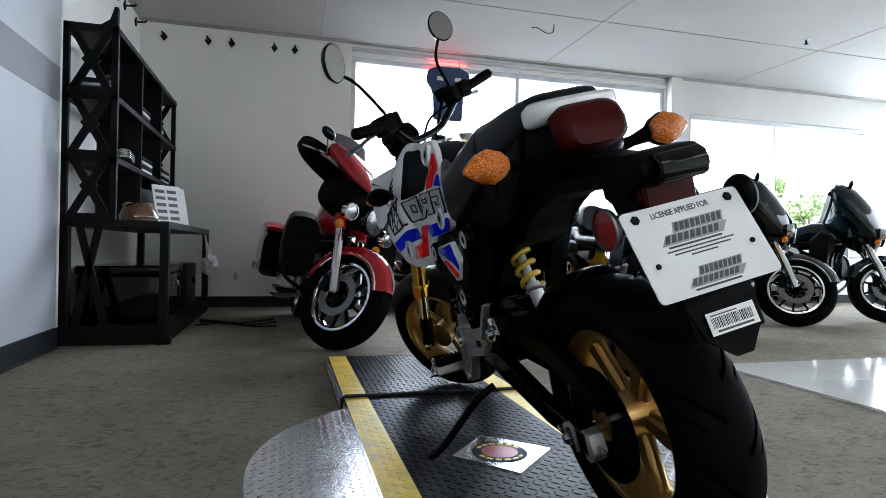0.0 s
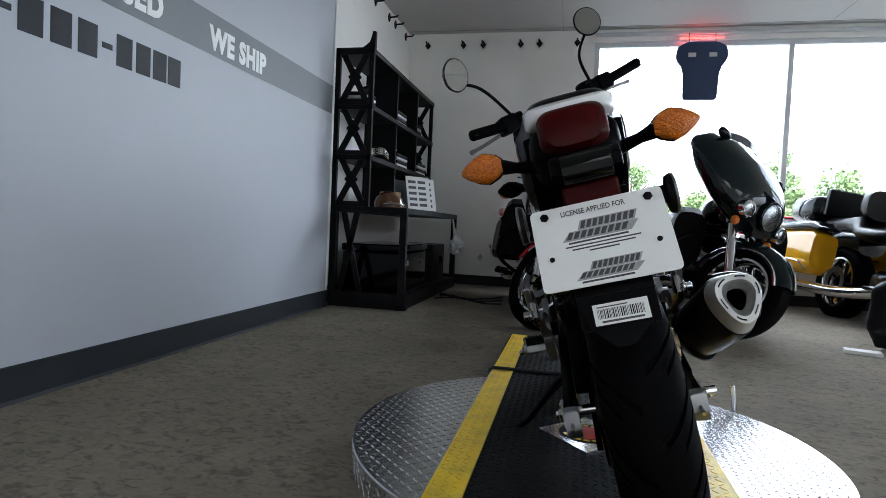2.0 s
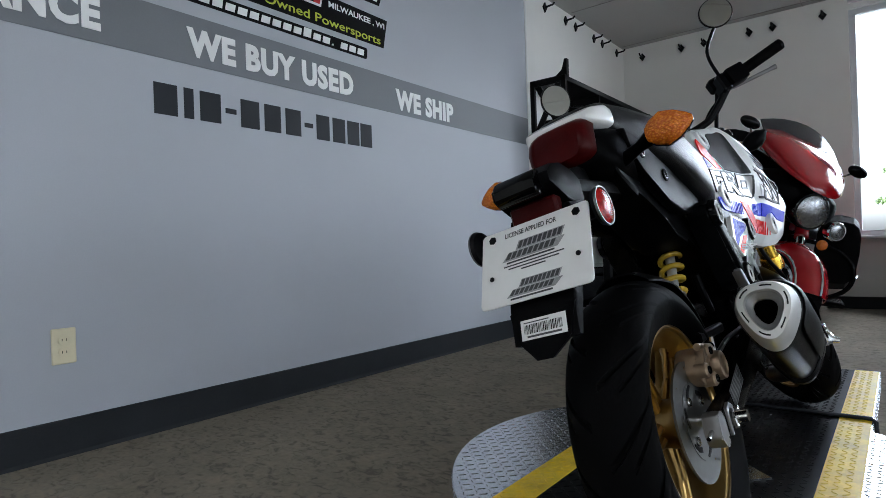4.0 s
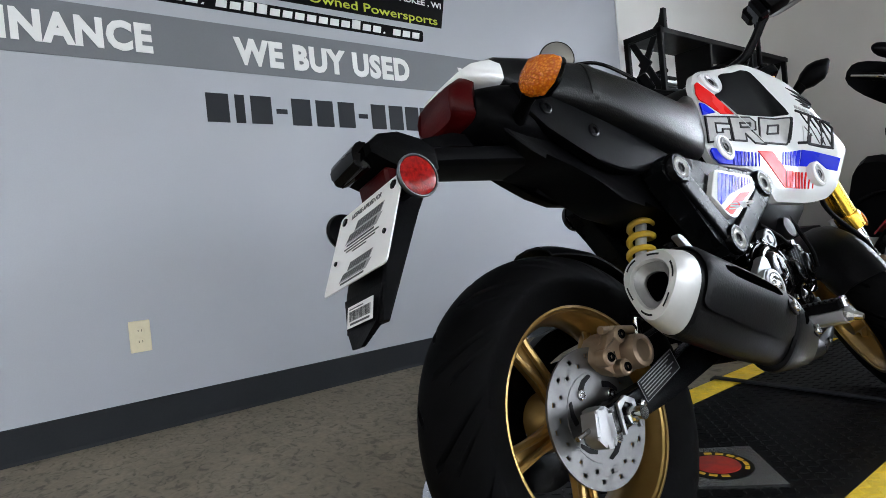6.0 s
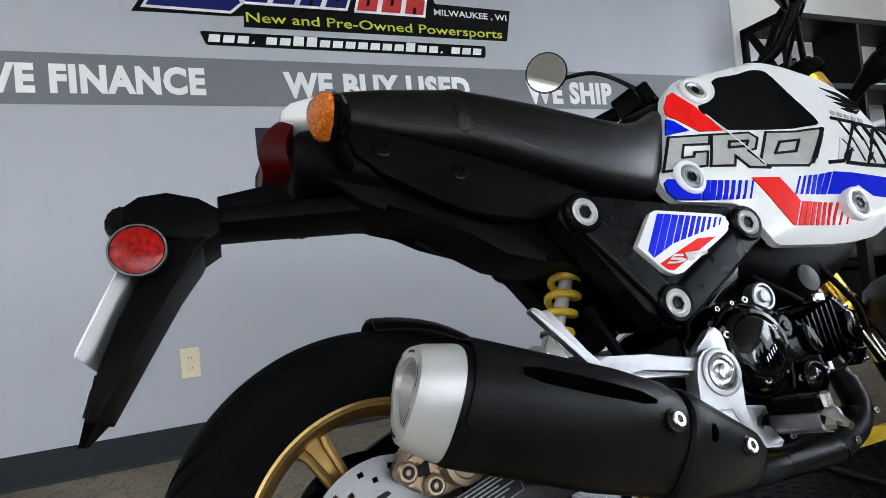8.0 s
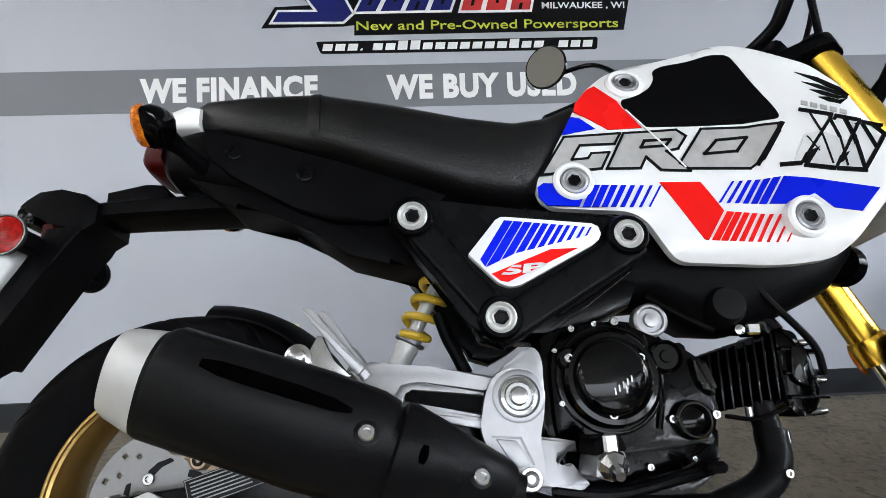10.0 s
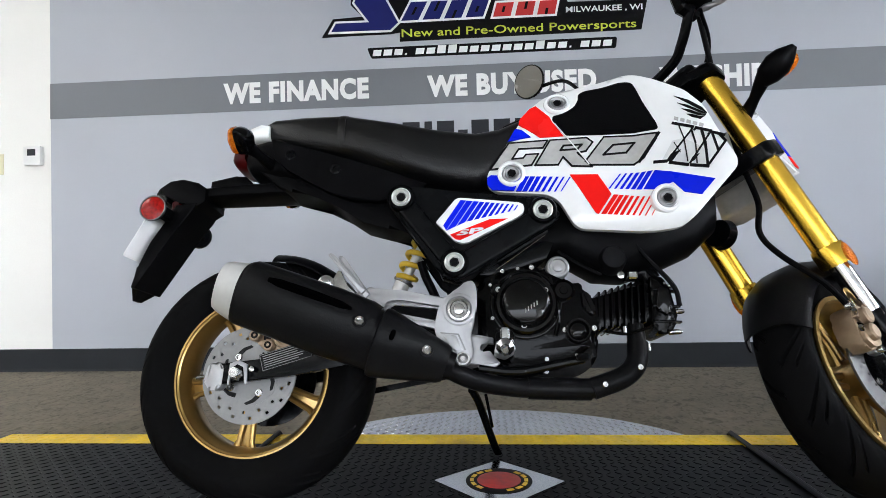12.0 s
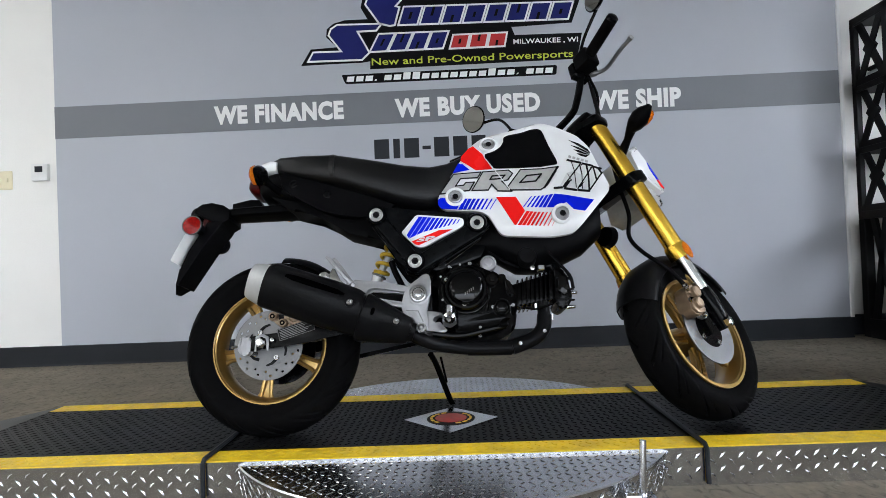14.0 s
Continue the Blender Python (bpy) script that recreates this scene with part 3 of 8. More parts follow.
# the display motorcycle: x right, y forward from the rear axle, z up along its lean ----
RUBBER = mat("tyre_rubber", (0.003, 0.003, 0.0034), 0.55, spec=0.02, var=0.3, scale=12, fine=150, bump=0.15, dirt=(0.005, 0.0047, 0.0044))
GOLD = mat("gold_wheel_paint", (0.36, 0.225, 0.068), 0.28, 0.8, var=0.08, scale=20, coat=0.3)
GOLD_FORK = mat("gold_anodised", (0.8, 0.5, 0.06), 0.22, 1.0, var=0.06, scale=20)
BRONZE = mat("bronze_caliper", (0.34, 0.25, 0.17), 0.42, 0.7, var=0.15, scale=30, bump=0.2)
DISC_STEEL = mat("brushed_disc_steel", (0.18, 0.18, 0.18), 0.4, 1.0, var=0.08, scale=30, fine=200)
SILVER = mat("silver_cast_metal", (0.33, 0.33, 0.34), 0.4, 0.9, var=0.1, scale=14, bump=0.12)
TIPMETAL = mat("silver_tip_paint", (0.5, 0.5, 0.49), 0.38, 0.4, var=0.06, scale=30, bump=0.06)
FUNNEL = mat("sooty_funnel_steel", (0.34, 0.34, 0.34), 0.42, 0.7, var=0.2, scale=40)
BOLT = mat("dulled_chrome", (0.45, 0.45, 0.45), 0.2, 1.0, var=0.15, scale=60)
CHROME = mat("chrome", (0.85, 0.85, 0.86), 0.08, 1.0, var=0.03)
MATTE = mat("matte_black_plastic", (0.0022, 0.0022, 0.0026), 0.4, var=0.2, scale=20, fine=260, bump=0.12, spec=0.04)
GLOSS = mat("gloss_black_metal", (0.0012, 0.0012, 0.0014), 0.05, var=0.2, scale=20, spec=0.22)
ENGINE = mat("engine_black_paint", (0.0008, 0.0008, 0.001), 0.08, var=0.2, scale=30, fine=120, bump=0.08, spec=0.09)
SATIN = mat("satin_black_steel", (0.002, 0.0022, 0.0027), 0.16, var=0.2, scale=20, spec=0.1)
FRAMEBLK = mat("black_frame_cover_paint", (0.003, 0.0034, 0.004), 0.26, var=0.15, scale=20, fine=220, bump=0.05, spec=0.09)
SEATMAT = mat("black_seat_vinyl", (0.0028, 0.0028, 0.0032), 0.29, spec=0.26, var=0.15, scale=15, fine=420, bump=0.35)
HEATSHIELD = mat("black_heat_shield", (0.004, 0.004, 0.0045), 0.34, spec=0.1, var=0.18, scale=30, fine=300, bump=0.15)
REFLECTOR = mat("red_reflector", (0.24, 0.004, 0.003), 0.08, var=0.6, scale=160, fine=400, bump=0.2, spec=0.3)
# glossless near-black: the shade inside slots and holes, put into the colour
SLOT_SHADE = mat("recess_shade_black", (0.0006, 0.0006, 0.0007), 0.9, var=0.2, scale=30, spec=0.0)
PEARL = mat("white_body_paint", (0.82, 0.83, 0.84), 0.22, var=0.02, scale=8, coat=0.7)
DEC_RED = mat("red_decal", (0.78, 0.01, 0.008), 0.25, var=0.04, spec=0.1)
DEC_BLUE = mat("blue_decal", (0.004, 0.014, 0.62), 0.25, var=0.04, spec=0.1)
DEC_GREY = mat("grey_decal", (0.4, 0.395, 0.39), 0.28, var=0.12, scale=40, coat=0.2)
PALE_GREY = mat("pale_grey_decal", (0.62, 0.63, 0.64), 0.28, var=0.05, scale=40, coat=0.2)
SOFTGREY = mat("soft_grey_print", (0.22, 0.22, 0.22), 0.5, var=0.3, scale=300)
DEC_BLACK = mat("black_decal", (0.004, 0.004, 0.005), 0.35, var=0.1, spec=0.12)
SPRING = mat("yellow_spring_paint", (0.55, 0.36, 0.02), 0.35, var=0.1, coat=0.3)
AMBER = amber_mat()
REDLENS = mat("red_lens", (0.045, 0.001, 0.0015), 0.35, var=0.2, scale=40, fine=260, bump=0.15, spec=0.12)
MIRROR = mat("mirror_glass", (0.42, 0.41, 0.39), 0.02, 1.0, var=0.0)
PLATE_WHITE = mat("white_plate_card", (0.8, 0.8, 0.8), 0.4, var=0.03)
PRINT = mat("grey_print", (0.06, 0.06, 0.065), 0.5, var=0.1)

LEAN = 15.0
bike = empty("motorcycle", "small white motorcycle with gold wheels leaning on its stand", "motorcycle", pose(0.7605, 1.0, 0.07, 0, -LEAN, 0))
RAKE = radians(25)
AXIS0, AXIS = Vector((0, 0.899, 0.82)), Vector((0, -math.sin(RAKE), math.cos(RAKE)))
STEER = Matrix.Translation(AXIS0) @ Matrix.Rotation(radians(37), 4, AXIS) @ Matrix.Translation(-AXIS0)


def turned(bm):
    bmesh.ops.transform(bm, matrix=STEER, verts=bm.verts)
    return bm


def steer(p):
    return STEER @ Vector(p)


def fork_v(w):
    return 0.928 + (0.82 - w) * math.tan(RAKE)


def tyre(c, R, W, rim, n=448, m=34):
    """A tyre with a rounded crown and slanted grooves; the rows of faces run along the grooves."""
    bm = bmesh.new()
    rings = []
    hw = W / 2
    for i in range(n):
        row = []
        for j in range(m + 1):
            q = -1 + 2 * j / m
            a = 2 * math.pi * (i / n - min(abs(q), 0.75) ** 1.3 * 1.5 / 14)
            ang = q * radians(118)
            x = hw * math.sin(ang) if abs(ang) < math.pi / 2 else math.copysign(hw * (1 - 0.25 * (abs(ang) - math.pi / 2) / 0.5), ang)
            r = R - (1 - math.cos(min(abs(ang), math.pi / 2))) * (R - rim) * 0.56 - max(0, abs(ang) - math.pi / 2) / radians(28) * (R - rim) * 0.44
            k = (i + (16 if q < 0 else 0)) % 32
            if (k in (0, 1, 2) and 0.06 < abs(q) < 0.7) or (k in (11, 12) and 0.34 < abs(q) < 0.72):
                r -= 0.008
            row.append(bm.verts.new((c[0] + x, c[1] + r * math.cos(a), c[2] + r * math.sin(a))))
        rings.append(row)
    for i in range(n):
        p, s = rings[i], rings[(i + 1) % n]
        for j in range(m):
            bm.faces.new((p[j], p[j + 1], s[j + 1], s[j]))
    return bm


def bolt_bm(c, axis, r=0.008, h=0.006, bm=None):
    b = lathe([(0, r), (h * 0.8, r), (h, r * 0.85), (h, r * 0.5), (h * 0.4, r * 0.45)], c, axis, 14)
    return merge(bm, b)


def wheel(c, R, W, turn):
    """A gold five-spoke wheel with its tyre and right-hand brake disc."""
    fix = turned if turn else (lambda b: b)
    w = empty("rear_wheel" if not turn else "front_wheel", "", "")
    for key in ("label", "category"):
        if key in w:
            del w[key]
    w.parent = bike
    part("tyre", fix(tyre(c, R, W, 0.158)), RUBBER, w, "black road tyre with slanted grooves", angle=30)
    hw = 0.0475
    rim = [(-hw, 0.1545), (-hw, 0.163), (-hw + 0.004, 0.1635), (-hw + 0.007, 0.158), (-hw + 0.012, 0.156), (-0.015, 0.146), (0.015, 0.146), (hw - 0.012, 0.156), (hw - 0.007, 0.158), (hw - 0.004, 0.1635), (hw, 0.163), (hw, 0.1545), (hw - 0.003, 0.1535), (hw - 0.005, 0.150), (hw - 0.009, 0.149), (hw - 0.013, 0.146), (0.016, 0.139), (-0.016, 0.139), (-hw + 0.013, 0.146), (-hw + 0.009, 0.149), (-hw + 0.005, 0.150), (-hw + 0.003, 0.1535)]
    part("rim", fix(lathe([(h, q - (0.004 if turn else 0)) for h, q in rim], c, (1, 0, 0), 96, closed=True)), GOLD, w)
    part("hub", fix(lathe([(-0.055, 0.03), (-0.05, 0.045), (-0.02, 0.04), (0.02, 0.04), (0.04, 0.05), (0.045, 0.03)], c, (1, 0, 0), 28)), GOLD, w)
    for k in range(5):
        a = 2 * math.pi * k / 5 + 0.5
        s = None
        for dy in (-1, 1):
            s = merge(s, tube([(0.004, dy * 0.01, 0.035), (0.008, dy * 0.009, 0.08), (0.006, dy * 0.013, 0.128), (0.004, dy * 0.018, 0.142)], 0.0055, 8, radii=[0.008, 0.0058, 0.0058, 0.008]))
        s = merge(s, prism([(-0.012, 0.035), (0.012, 0.035), (0.01, 0.09), (0.015, 0.142), (-0.015, 0.142), (-0.01, 0.09)], -0.012, 0.002, "x", 0.002))
        bmesh.ops.transform(s, matrix=Matrix.Translation(c) @ Matrix.Rotation(a, 4, "X"), verts=s.verts)
        part("spoke", fix(s), GOLD, w)
    return w, fix


def brake_disc(c, x, R, w, fix, holes=15, front=False):
    """A drilled disc built from real rings, so that the holes are open; the front one is drilled in four rows on a gold carrier."""
    bm = bmesh.new()
    n = holes * 5
    if front:
        radii = [R * f for f in (0.5, 0.56, 0.645, 0.69, 0.775, 0.82, 0.9, 1.0)]
        rows = {1: 0, 3: 2, 5: 4}
    else:
        radii = [R * f for f in (0.62, 0.73, 0.79, 0.85, 0.91, 1.0)]
        rows = {1: 0, 3: 2}
    last = len(radii) - 1
    for side in (0.0, -0.004):
        vs = [[bm.verts.new((c[0] + x + side, c[1] + r * math.cos(2 * math.pi * i / n), c[2] + r * math.sin(2 * math.pi * i / n))) for i in range(n)] for r in radii]
        for q in range(last):
            for i in range(n):
                if q in rows and i % 5 == rows[q]:
                    continue
                bm.faces.new((vs[q][i], vs[q][(i + 1) % n], vs[q + 1][(i + 1) % n], vs[q + 1][i]))
        if side == 0.0:
            first = vs
    for i in range(n):
        for q in (0, last):
            bm.faces.new((first[q][i], first[q][(i + 1) % n], vs[q][(i + 1) % n], vs[q][i]))
    part("brake_disc", fix(bm), DISC_STEEL, w, "drilled steel brake disc")
    inner = radii[0] + R * 0.02
    part("disc_carrier", fix(lathe([(0, 0.02), (0, inner), (-0.003, inner), (-0.01, 0.03)], (c[0] + x + 0.001, c[1], c[2]), (1, 0, 0), 30)), SATIN if front else DISC_STEEL, w)
    if not front:
        for k in range(6):
            a = 2 * math.pi / 6 * k + 0.2
            sl = prism(rounded([(-0.017, R * 0.5), (-0.004, R * 0.58), (0.012, R * 0.6), (0.016, R * 0.55), (0.0, R * 0.51), (-0.012, R * 0.42)], 0.002), x + 0.0006, x + 0.0018, "x")
            bmesh.ops.transform(sl, matrix=Matrix.Translation(c) @ Matrix.Rotation(a, 4, "X"), verts=sl.verts)
            part("disc_slot", fix(sl), DEC_BLACK, w, smooth=False)
    for k in range(4):
        a = math.pi / 2 * k + 0.6
        part("disc_bolt", fix(bolt_bm((c[0] + x, c[1] + R * 0.44 * math.cos(a), c[2] + R * 0.44 * math.sin(a)), (1, 0, 0), 0.0075, 0.005)), BOLT, w)


RC, FC = (0.012, 0.004, 0.2445), (0, 1.178, 0.2305)
rw, fx = wheel(RC, 0.2435, 0.128, False)
brake_disc(RC, 0.056, 0.095, rw, fx)
fw, fx = wheel(FC, 0.2305, 0.104, True)
brake_disc(FC, 0.06, 0.097, fw, fx, 17, front=True)
part("axle", lathe([(-0.132, 0.009), (0.132, 0.009)], RC, (1, 0, 0), 14), CHROME, bike)
part("sprocket", lathe([(-0.072, 0.1), (-0.067, 0.1), (-0.064, 0.05), (-0.07, 0.03)], RC, (1, 0, 0), 60, closed=True), SATIN, bike, "black steel sprocket")
part("chain_guard", prism(rounded([(-0.06, 0.31), (0.08, 0.372), (0.3, 0.40), (0.46, 0.39), (0.46, 0.36), (0.3, 0.365), (0.1, 0.335), (-0.05, 0.285)], 0.008), -0.088, -0.06, "x", 0.004), MATTE, bike, "black plastic chain guard")
for dz in (0.07, -0.07):
    part("chain_run", prism([(0, RC[2] + dz - 0.006), (0.5, 0.30 + dz * 0.45 - 0.006), (0.5, 0.30 + dz * 0.45 + 0.006), (0, RC[2] + dz + 0.006)], -0.074, -0.063, "x"), SATIN, bike, "dark steel drive chain")
# swingarm
for s in (-1, 1):
    x0, x1 = (0.092, 0.117) if s > 0 else (-0.117, -0.092)
    part("swingarm_leg", prism([(-0.045, 0.222), (-0.045, 0.262), (0.1, 0.277), (0.30, 0.33), (0.46, 0.36), (0.46, 0.31), (0.30, 0.275), (0.1, 0.238)], x0, x1, "x", 0.005), SATIN, bike)
    part("adjuster_block", prism(rounded([(-0.064, 0.23), (-0.052, 0.214), (-0.036, 0.212), (-0.028, 0.222), (-0.026, 0.256), (-0.038, 0.266), (-0.056, 0.262)], 0.003), x0 + 0.001, x1 + 0.001, "x", 0.006), SILVER, bike, "silver chain adjuster end block")
    part("adjuster_bolt", tube([((x0 + x1) / 2, -0.085, 0.236), ((x0 + x1) / 2, -0.05, 0.242)], 0.0035, 8), BOLT, bike)
    part("axle_nut", lathe([(0, 0.012), (0.008, 0.012), (0.0095, 0.009), (0.014, 0.007)], (s * 0.119, 0.003, 0.2415), (s, 0, 0), 6), BOLT, bike, smooth=False)
    part("axle_washer", prism([(-0.016, 0.222), (-0.011, 0.222), (-0.011, 0.254), (0.001, 0.262), (0.014, 0.256), (0.017, 0.224), (0.022, 0.224), (0.021, 0.26), (0.004, 0.2685), (-0.014, 0.262)], *sorted((s * 0.116, s * 0.1215)), "x", 0.001), SILVER, bike, "silver chain adjuster plate")
    part("adjuster_nut", lathe([(0, 0.006), (0.008, 0.006), (0.009, 0.004)], (s * 0.118, 0.031, 0.251), (s, 0, 0), 6), BOLT, bike)
part("swingarm_bridge", box(-0.095, 0.095, 0.30, 0.36, 0.30, 0.335, 0.008), SATIN, bike)
lab = part("warning_sticker", box(0.1172, 0.1178, 0, 0.1, -0.016, 0.0165), DEC_BLACK, bike, "black sticker with fine grey print")
lab.matrix_basis = pose(0, 0.045, 0.262, 16.5, 0, 0)
for k in range(6):
    part("print_line", box(0.1178, 0.118, 0.006, 0.092 - 0.009 * (k % 3), 0.0105 - k * 0.0042, 0.012 - k * 0.0042), SOFTGREY, lab, smooth=False)
for y0, y1, z0, z1 in ((0.001, 0.099, 0.0148, 0.0156), (0.001, 0.099, -0.0152, -0.0144), (0.001, 0.0018, -0.0144, 0.0148), (0.0982, 0.099, -0.0144, 0.0148)):
    part("sticker_border", box(0.1178, 0.118, y0, y1, z0, z1), SOFTGREY, lab, smooth=False)
# rear caliper
cal = part("rear_caliper", prism(rounded([(0.012, 0.318), (0.03, 0.345), (0.062, 0.354), (0.095, 0.34), (0.108, 0.315), (0.098, 0.292), (0.06, 0.286), (0.03, 0.296)], 0.008), 0.05, 0.088, "x", 0.005), BRONZE, bike, "bronze painted brake caliper")
part("piston_housing", lathe([(0, 0.025), (0.02, 0.025), (0.028, 0.023), (0.03, 0.017), (0.027, 0.015)], (0.082, 0.086, 0.315), (1, 0, 0), 28), BRONZE, cal)
part("caliper_bridge", prism(rounded([(0.018, 0.33), (0.04, 0.352), (0.066, 0.352), (0.06, 0.334), (0.034, 0.322)], 0.004), 0.084, 0.1, "x", 0.004), BRONZE, cal)
for y, z in ((0.022, 0.318), (0.058, 0.344), (0.05, 0.299)):
    part("mount_lug", lathe([(0, 0.0125), (0.018, 0.012), (0.021, 0.0095), (0.021, 0.006)], (0.082, y, z), (1, 0, 0), 18), BRONZE, cal)
    part("lug_bolt", bolt_bm((0.1, y, z), (1, 0, 0), 0.0068, 0.006), SATIN, cal)
part("slide_pin", tube([(0.092, 0.03, 0.356), (0.092, 0.098, 0.346)], 0.0062, 12), BRONZE, cal)
part("pin_boot", lathe([(0, 0.009), (0.004, 0.0095), (0.008, 0.008), (0.012, 0.0095), (0.016, 0.008)], (0.092, 0.098, 0.346), (0, 1, -0.15), 16), RUBBER, cal)
part("pad_window", box(0.0885, 0.0892, 0.036, 0.05, 0.31, 0.328), DEC_BLACK, cal, smooth=False)
part("bleed_nipple", tube([(0.098, 0.1, 0.337), (0.098, 0.108, 0.36)], 0.005, 8), CHROME, cal)
part("rear_brake_hose", tube(smooth_line([(0.1, 0.1, 0.33), (0.1, 0.2, 0.345), (0.1, 0.33, 0.35), (0.1, 0.42, 0.36)]), 0.0045, 8), MATTE, bike)
# hugger over the rear tyre
bm = None
secs = []
for k in range(13):
    a = radians(84 - k * 4.6)
    r = 0.2435 + 0.018 + 0.006 * math.sin(k / 12 * math.pi)
    hw = 0.05 + 0.016 * min(1, k / 4)
    o, i_ = [], []
    for q in (-1, -0.85, -0.5, 0, 0.5, 0.85, 1):
        drop = 0.022 * abs(q) ** 3
        o.append((q * hw, math.cos(a) * (r - drop), RC[2] + math.sin(a) * (r - drop)))
        i_.append((q * hw, math.cos(a) * (r - drop - 0.003), RC[2] + math.sin(a) * (r - drop - 0.003)))
    secs.append(o + i_[::-1])
part("rear_hugger", loft(secs), MATTE, bike)
part("hugger_arm", box(0.06, 0.075, 0.13, 0.30, 0.35, 0.37, 0.004), MATTE, bike)
# shock absorber with its coil
top, bot = Vector((0.0, 0.352, 0.545)), Vector((0.0, 0.266, 0.378))
d = (bot - top).normalized()
part("shock_rod", lathe([(0, 0.0105), (0.1, 0.0105)], top, d, 20), TIPMETAL, bike)
part("shock_body", lathe([(0.098, 0.012), (0.1, 0.0155), (0.128, 0.0165), (0.131, 0.0155), (0.19, 0.0155)], top, d, 24), TIPMETAL, bike, "pale metal shock absorber body")
part("spring_seat", lathe([(0.113, 0.012), (0.113, 0.0225), (0.117, 0.0225), (0.119, 0.016)], top, d, 28), DISC_STEEL, bike)
e1 = d.orthogonal().normalized()
e2 = d.cross(e1)
coil = [top + d * (0.002 + 0.108 * k / 60) + (e1 * math.cos(2 * math.pi * k / 16) + e2 * math.sin(2 * math.pi * k / 16)) * 0.0215 for k in range(61)]
part("coil_spring", tube(coil, 0.006, 10), SPRING, bike, "yellow coil spring")
part("shock_guard", tube(smooth_line([(0.04, 0.341, 0.475), (0.04, 0.351, 0.444), (0.04, 0.362, 0.421), (0.04, 0.376, 0.391)]), 0.009, 10), MATTE, bike)
# seat
vs_ = [(-0.024, 0.035, 0.775, 0.796), (-0.014, 0.056, 0.765, 0.805), (0.01, 0.072, 0.75, 0.811), (0.08, 0.09, 0.722, 0.81), (0.165, 0.108, 0.70, 0.803), (0.175, 0.109, 0.698, 0.797), (0.185, 0.112, 0.696, 0.8), (0.286, 0.122, 0.655, 0.778), (0.386, 0.12, 0.62, 0.757), (0.46, 0.108, 0.612, 0.752), (0.51, 0.093, 0.63, 0.765), (0.555, 0.074, 0.68, 0.79), (0.585, 0.05, 0.72, 0.80)]
part("seat", loft([ring(y, w, z0, z1, 28, 4.0) for y, w, z0, z1 in vs_]), SEATMAT, bike, "black textured vinyl saddle", angle=50)
part("seat_strap", loft([ring(y, w, z0, z1, 28, 3.2) for y, w, z0, z1 in ((0.168, 0.111, 0.70, 0.807), (0.176, 0.114, 0.698, 0.807), (0.184, 0.115, 0.697, 0.805))]), SEATMAT, bike, angle=50)
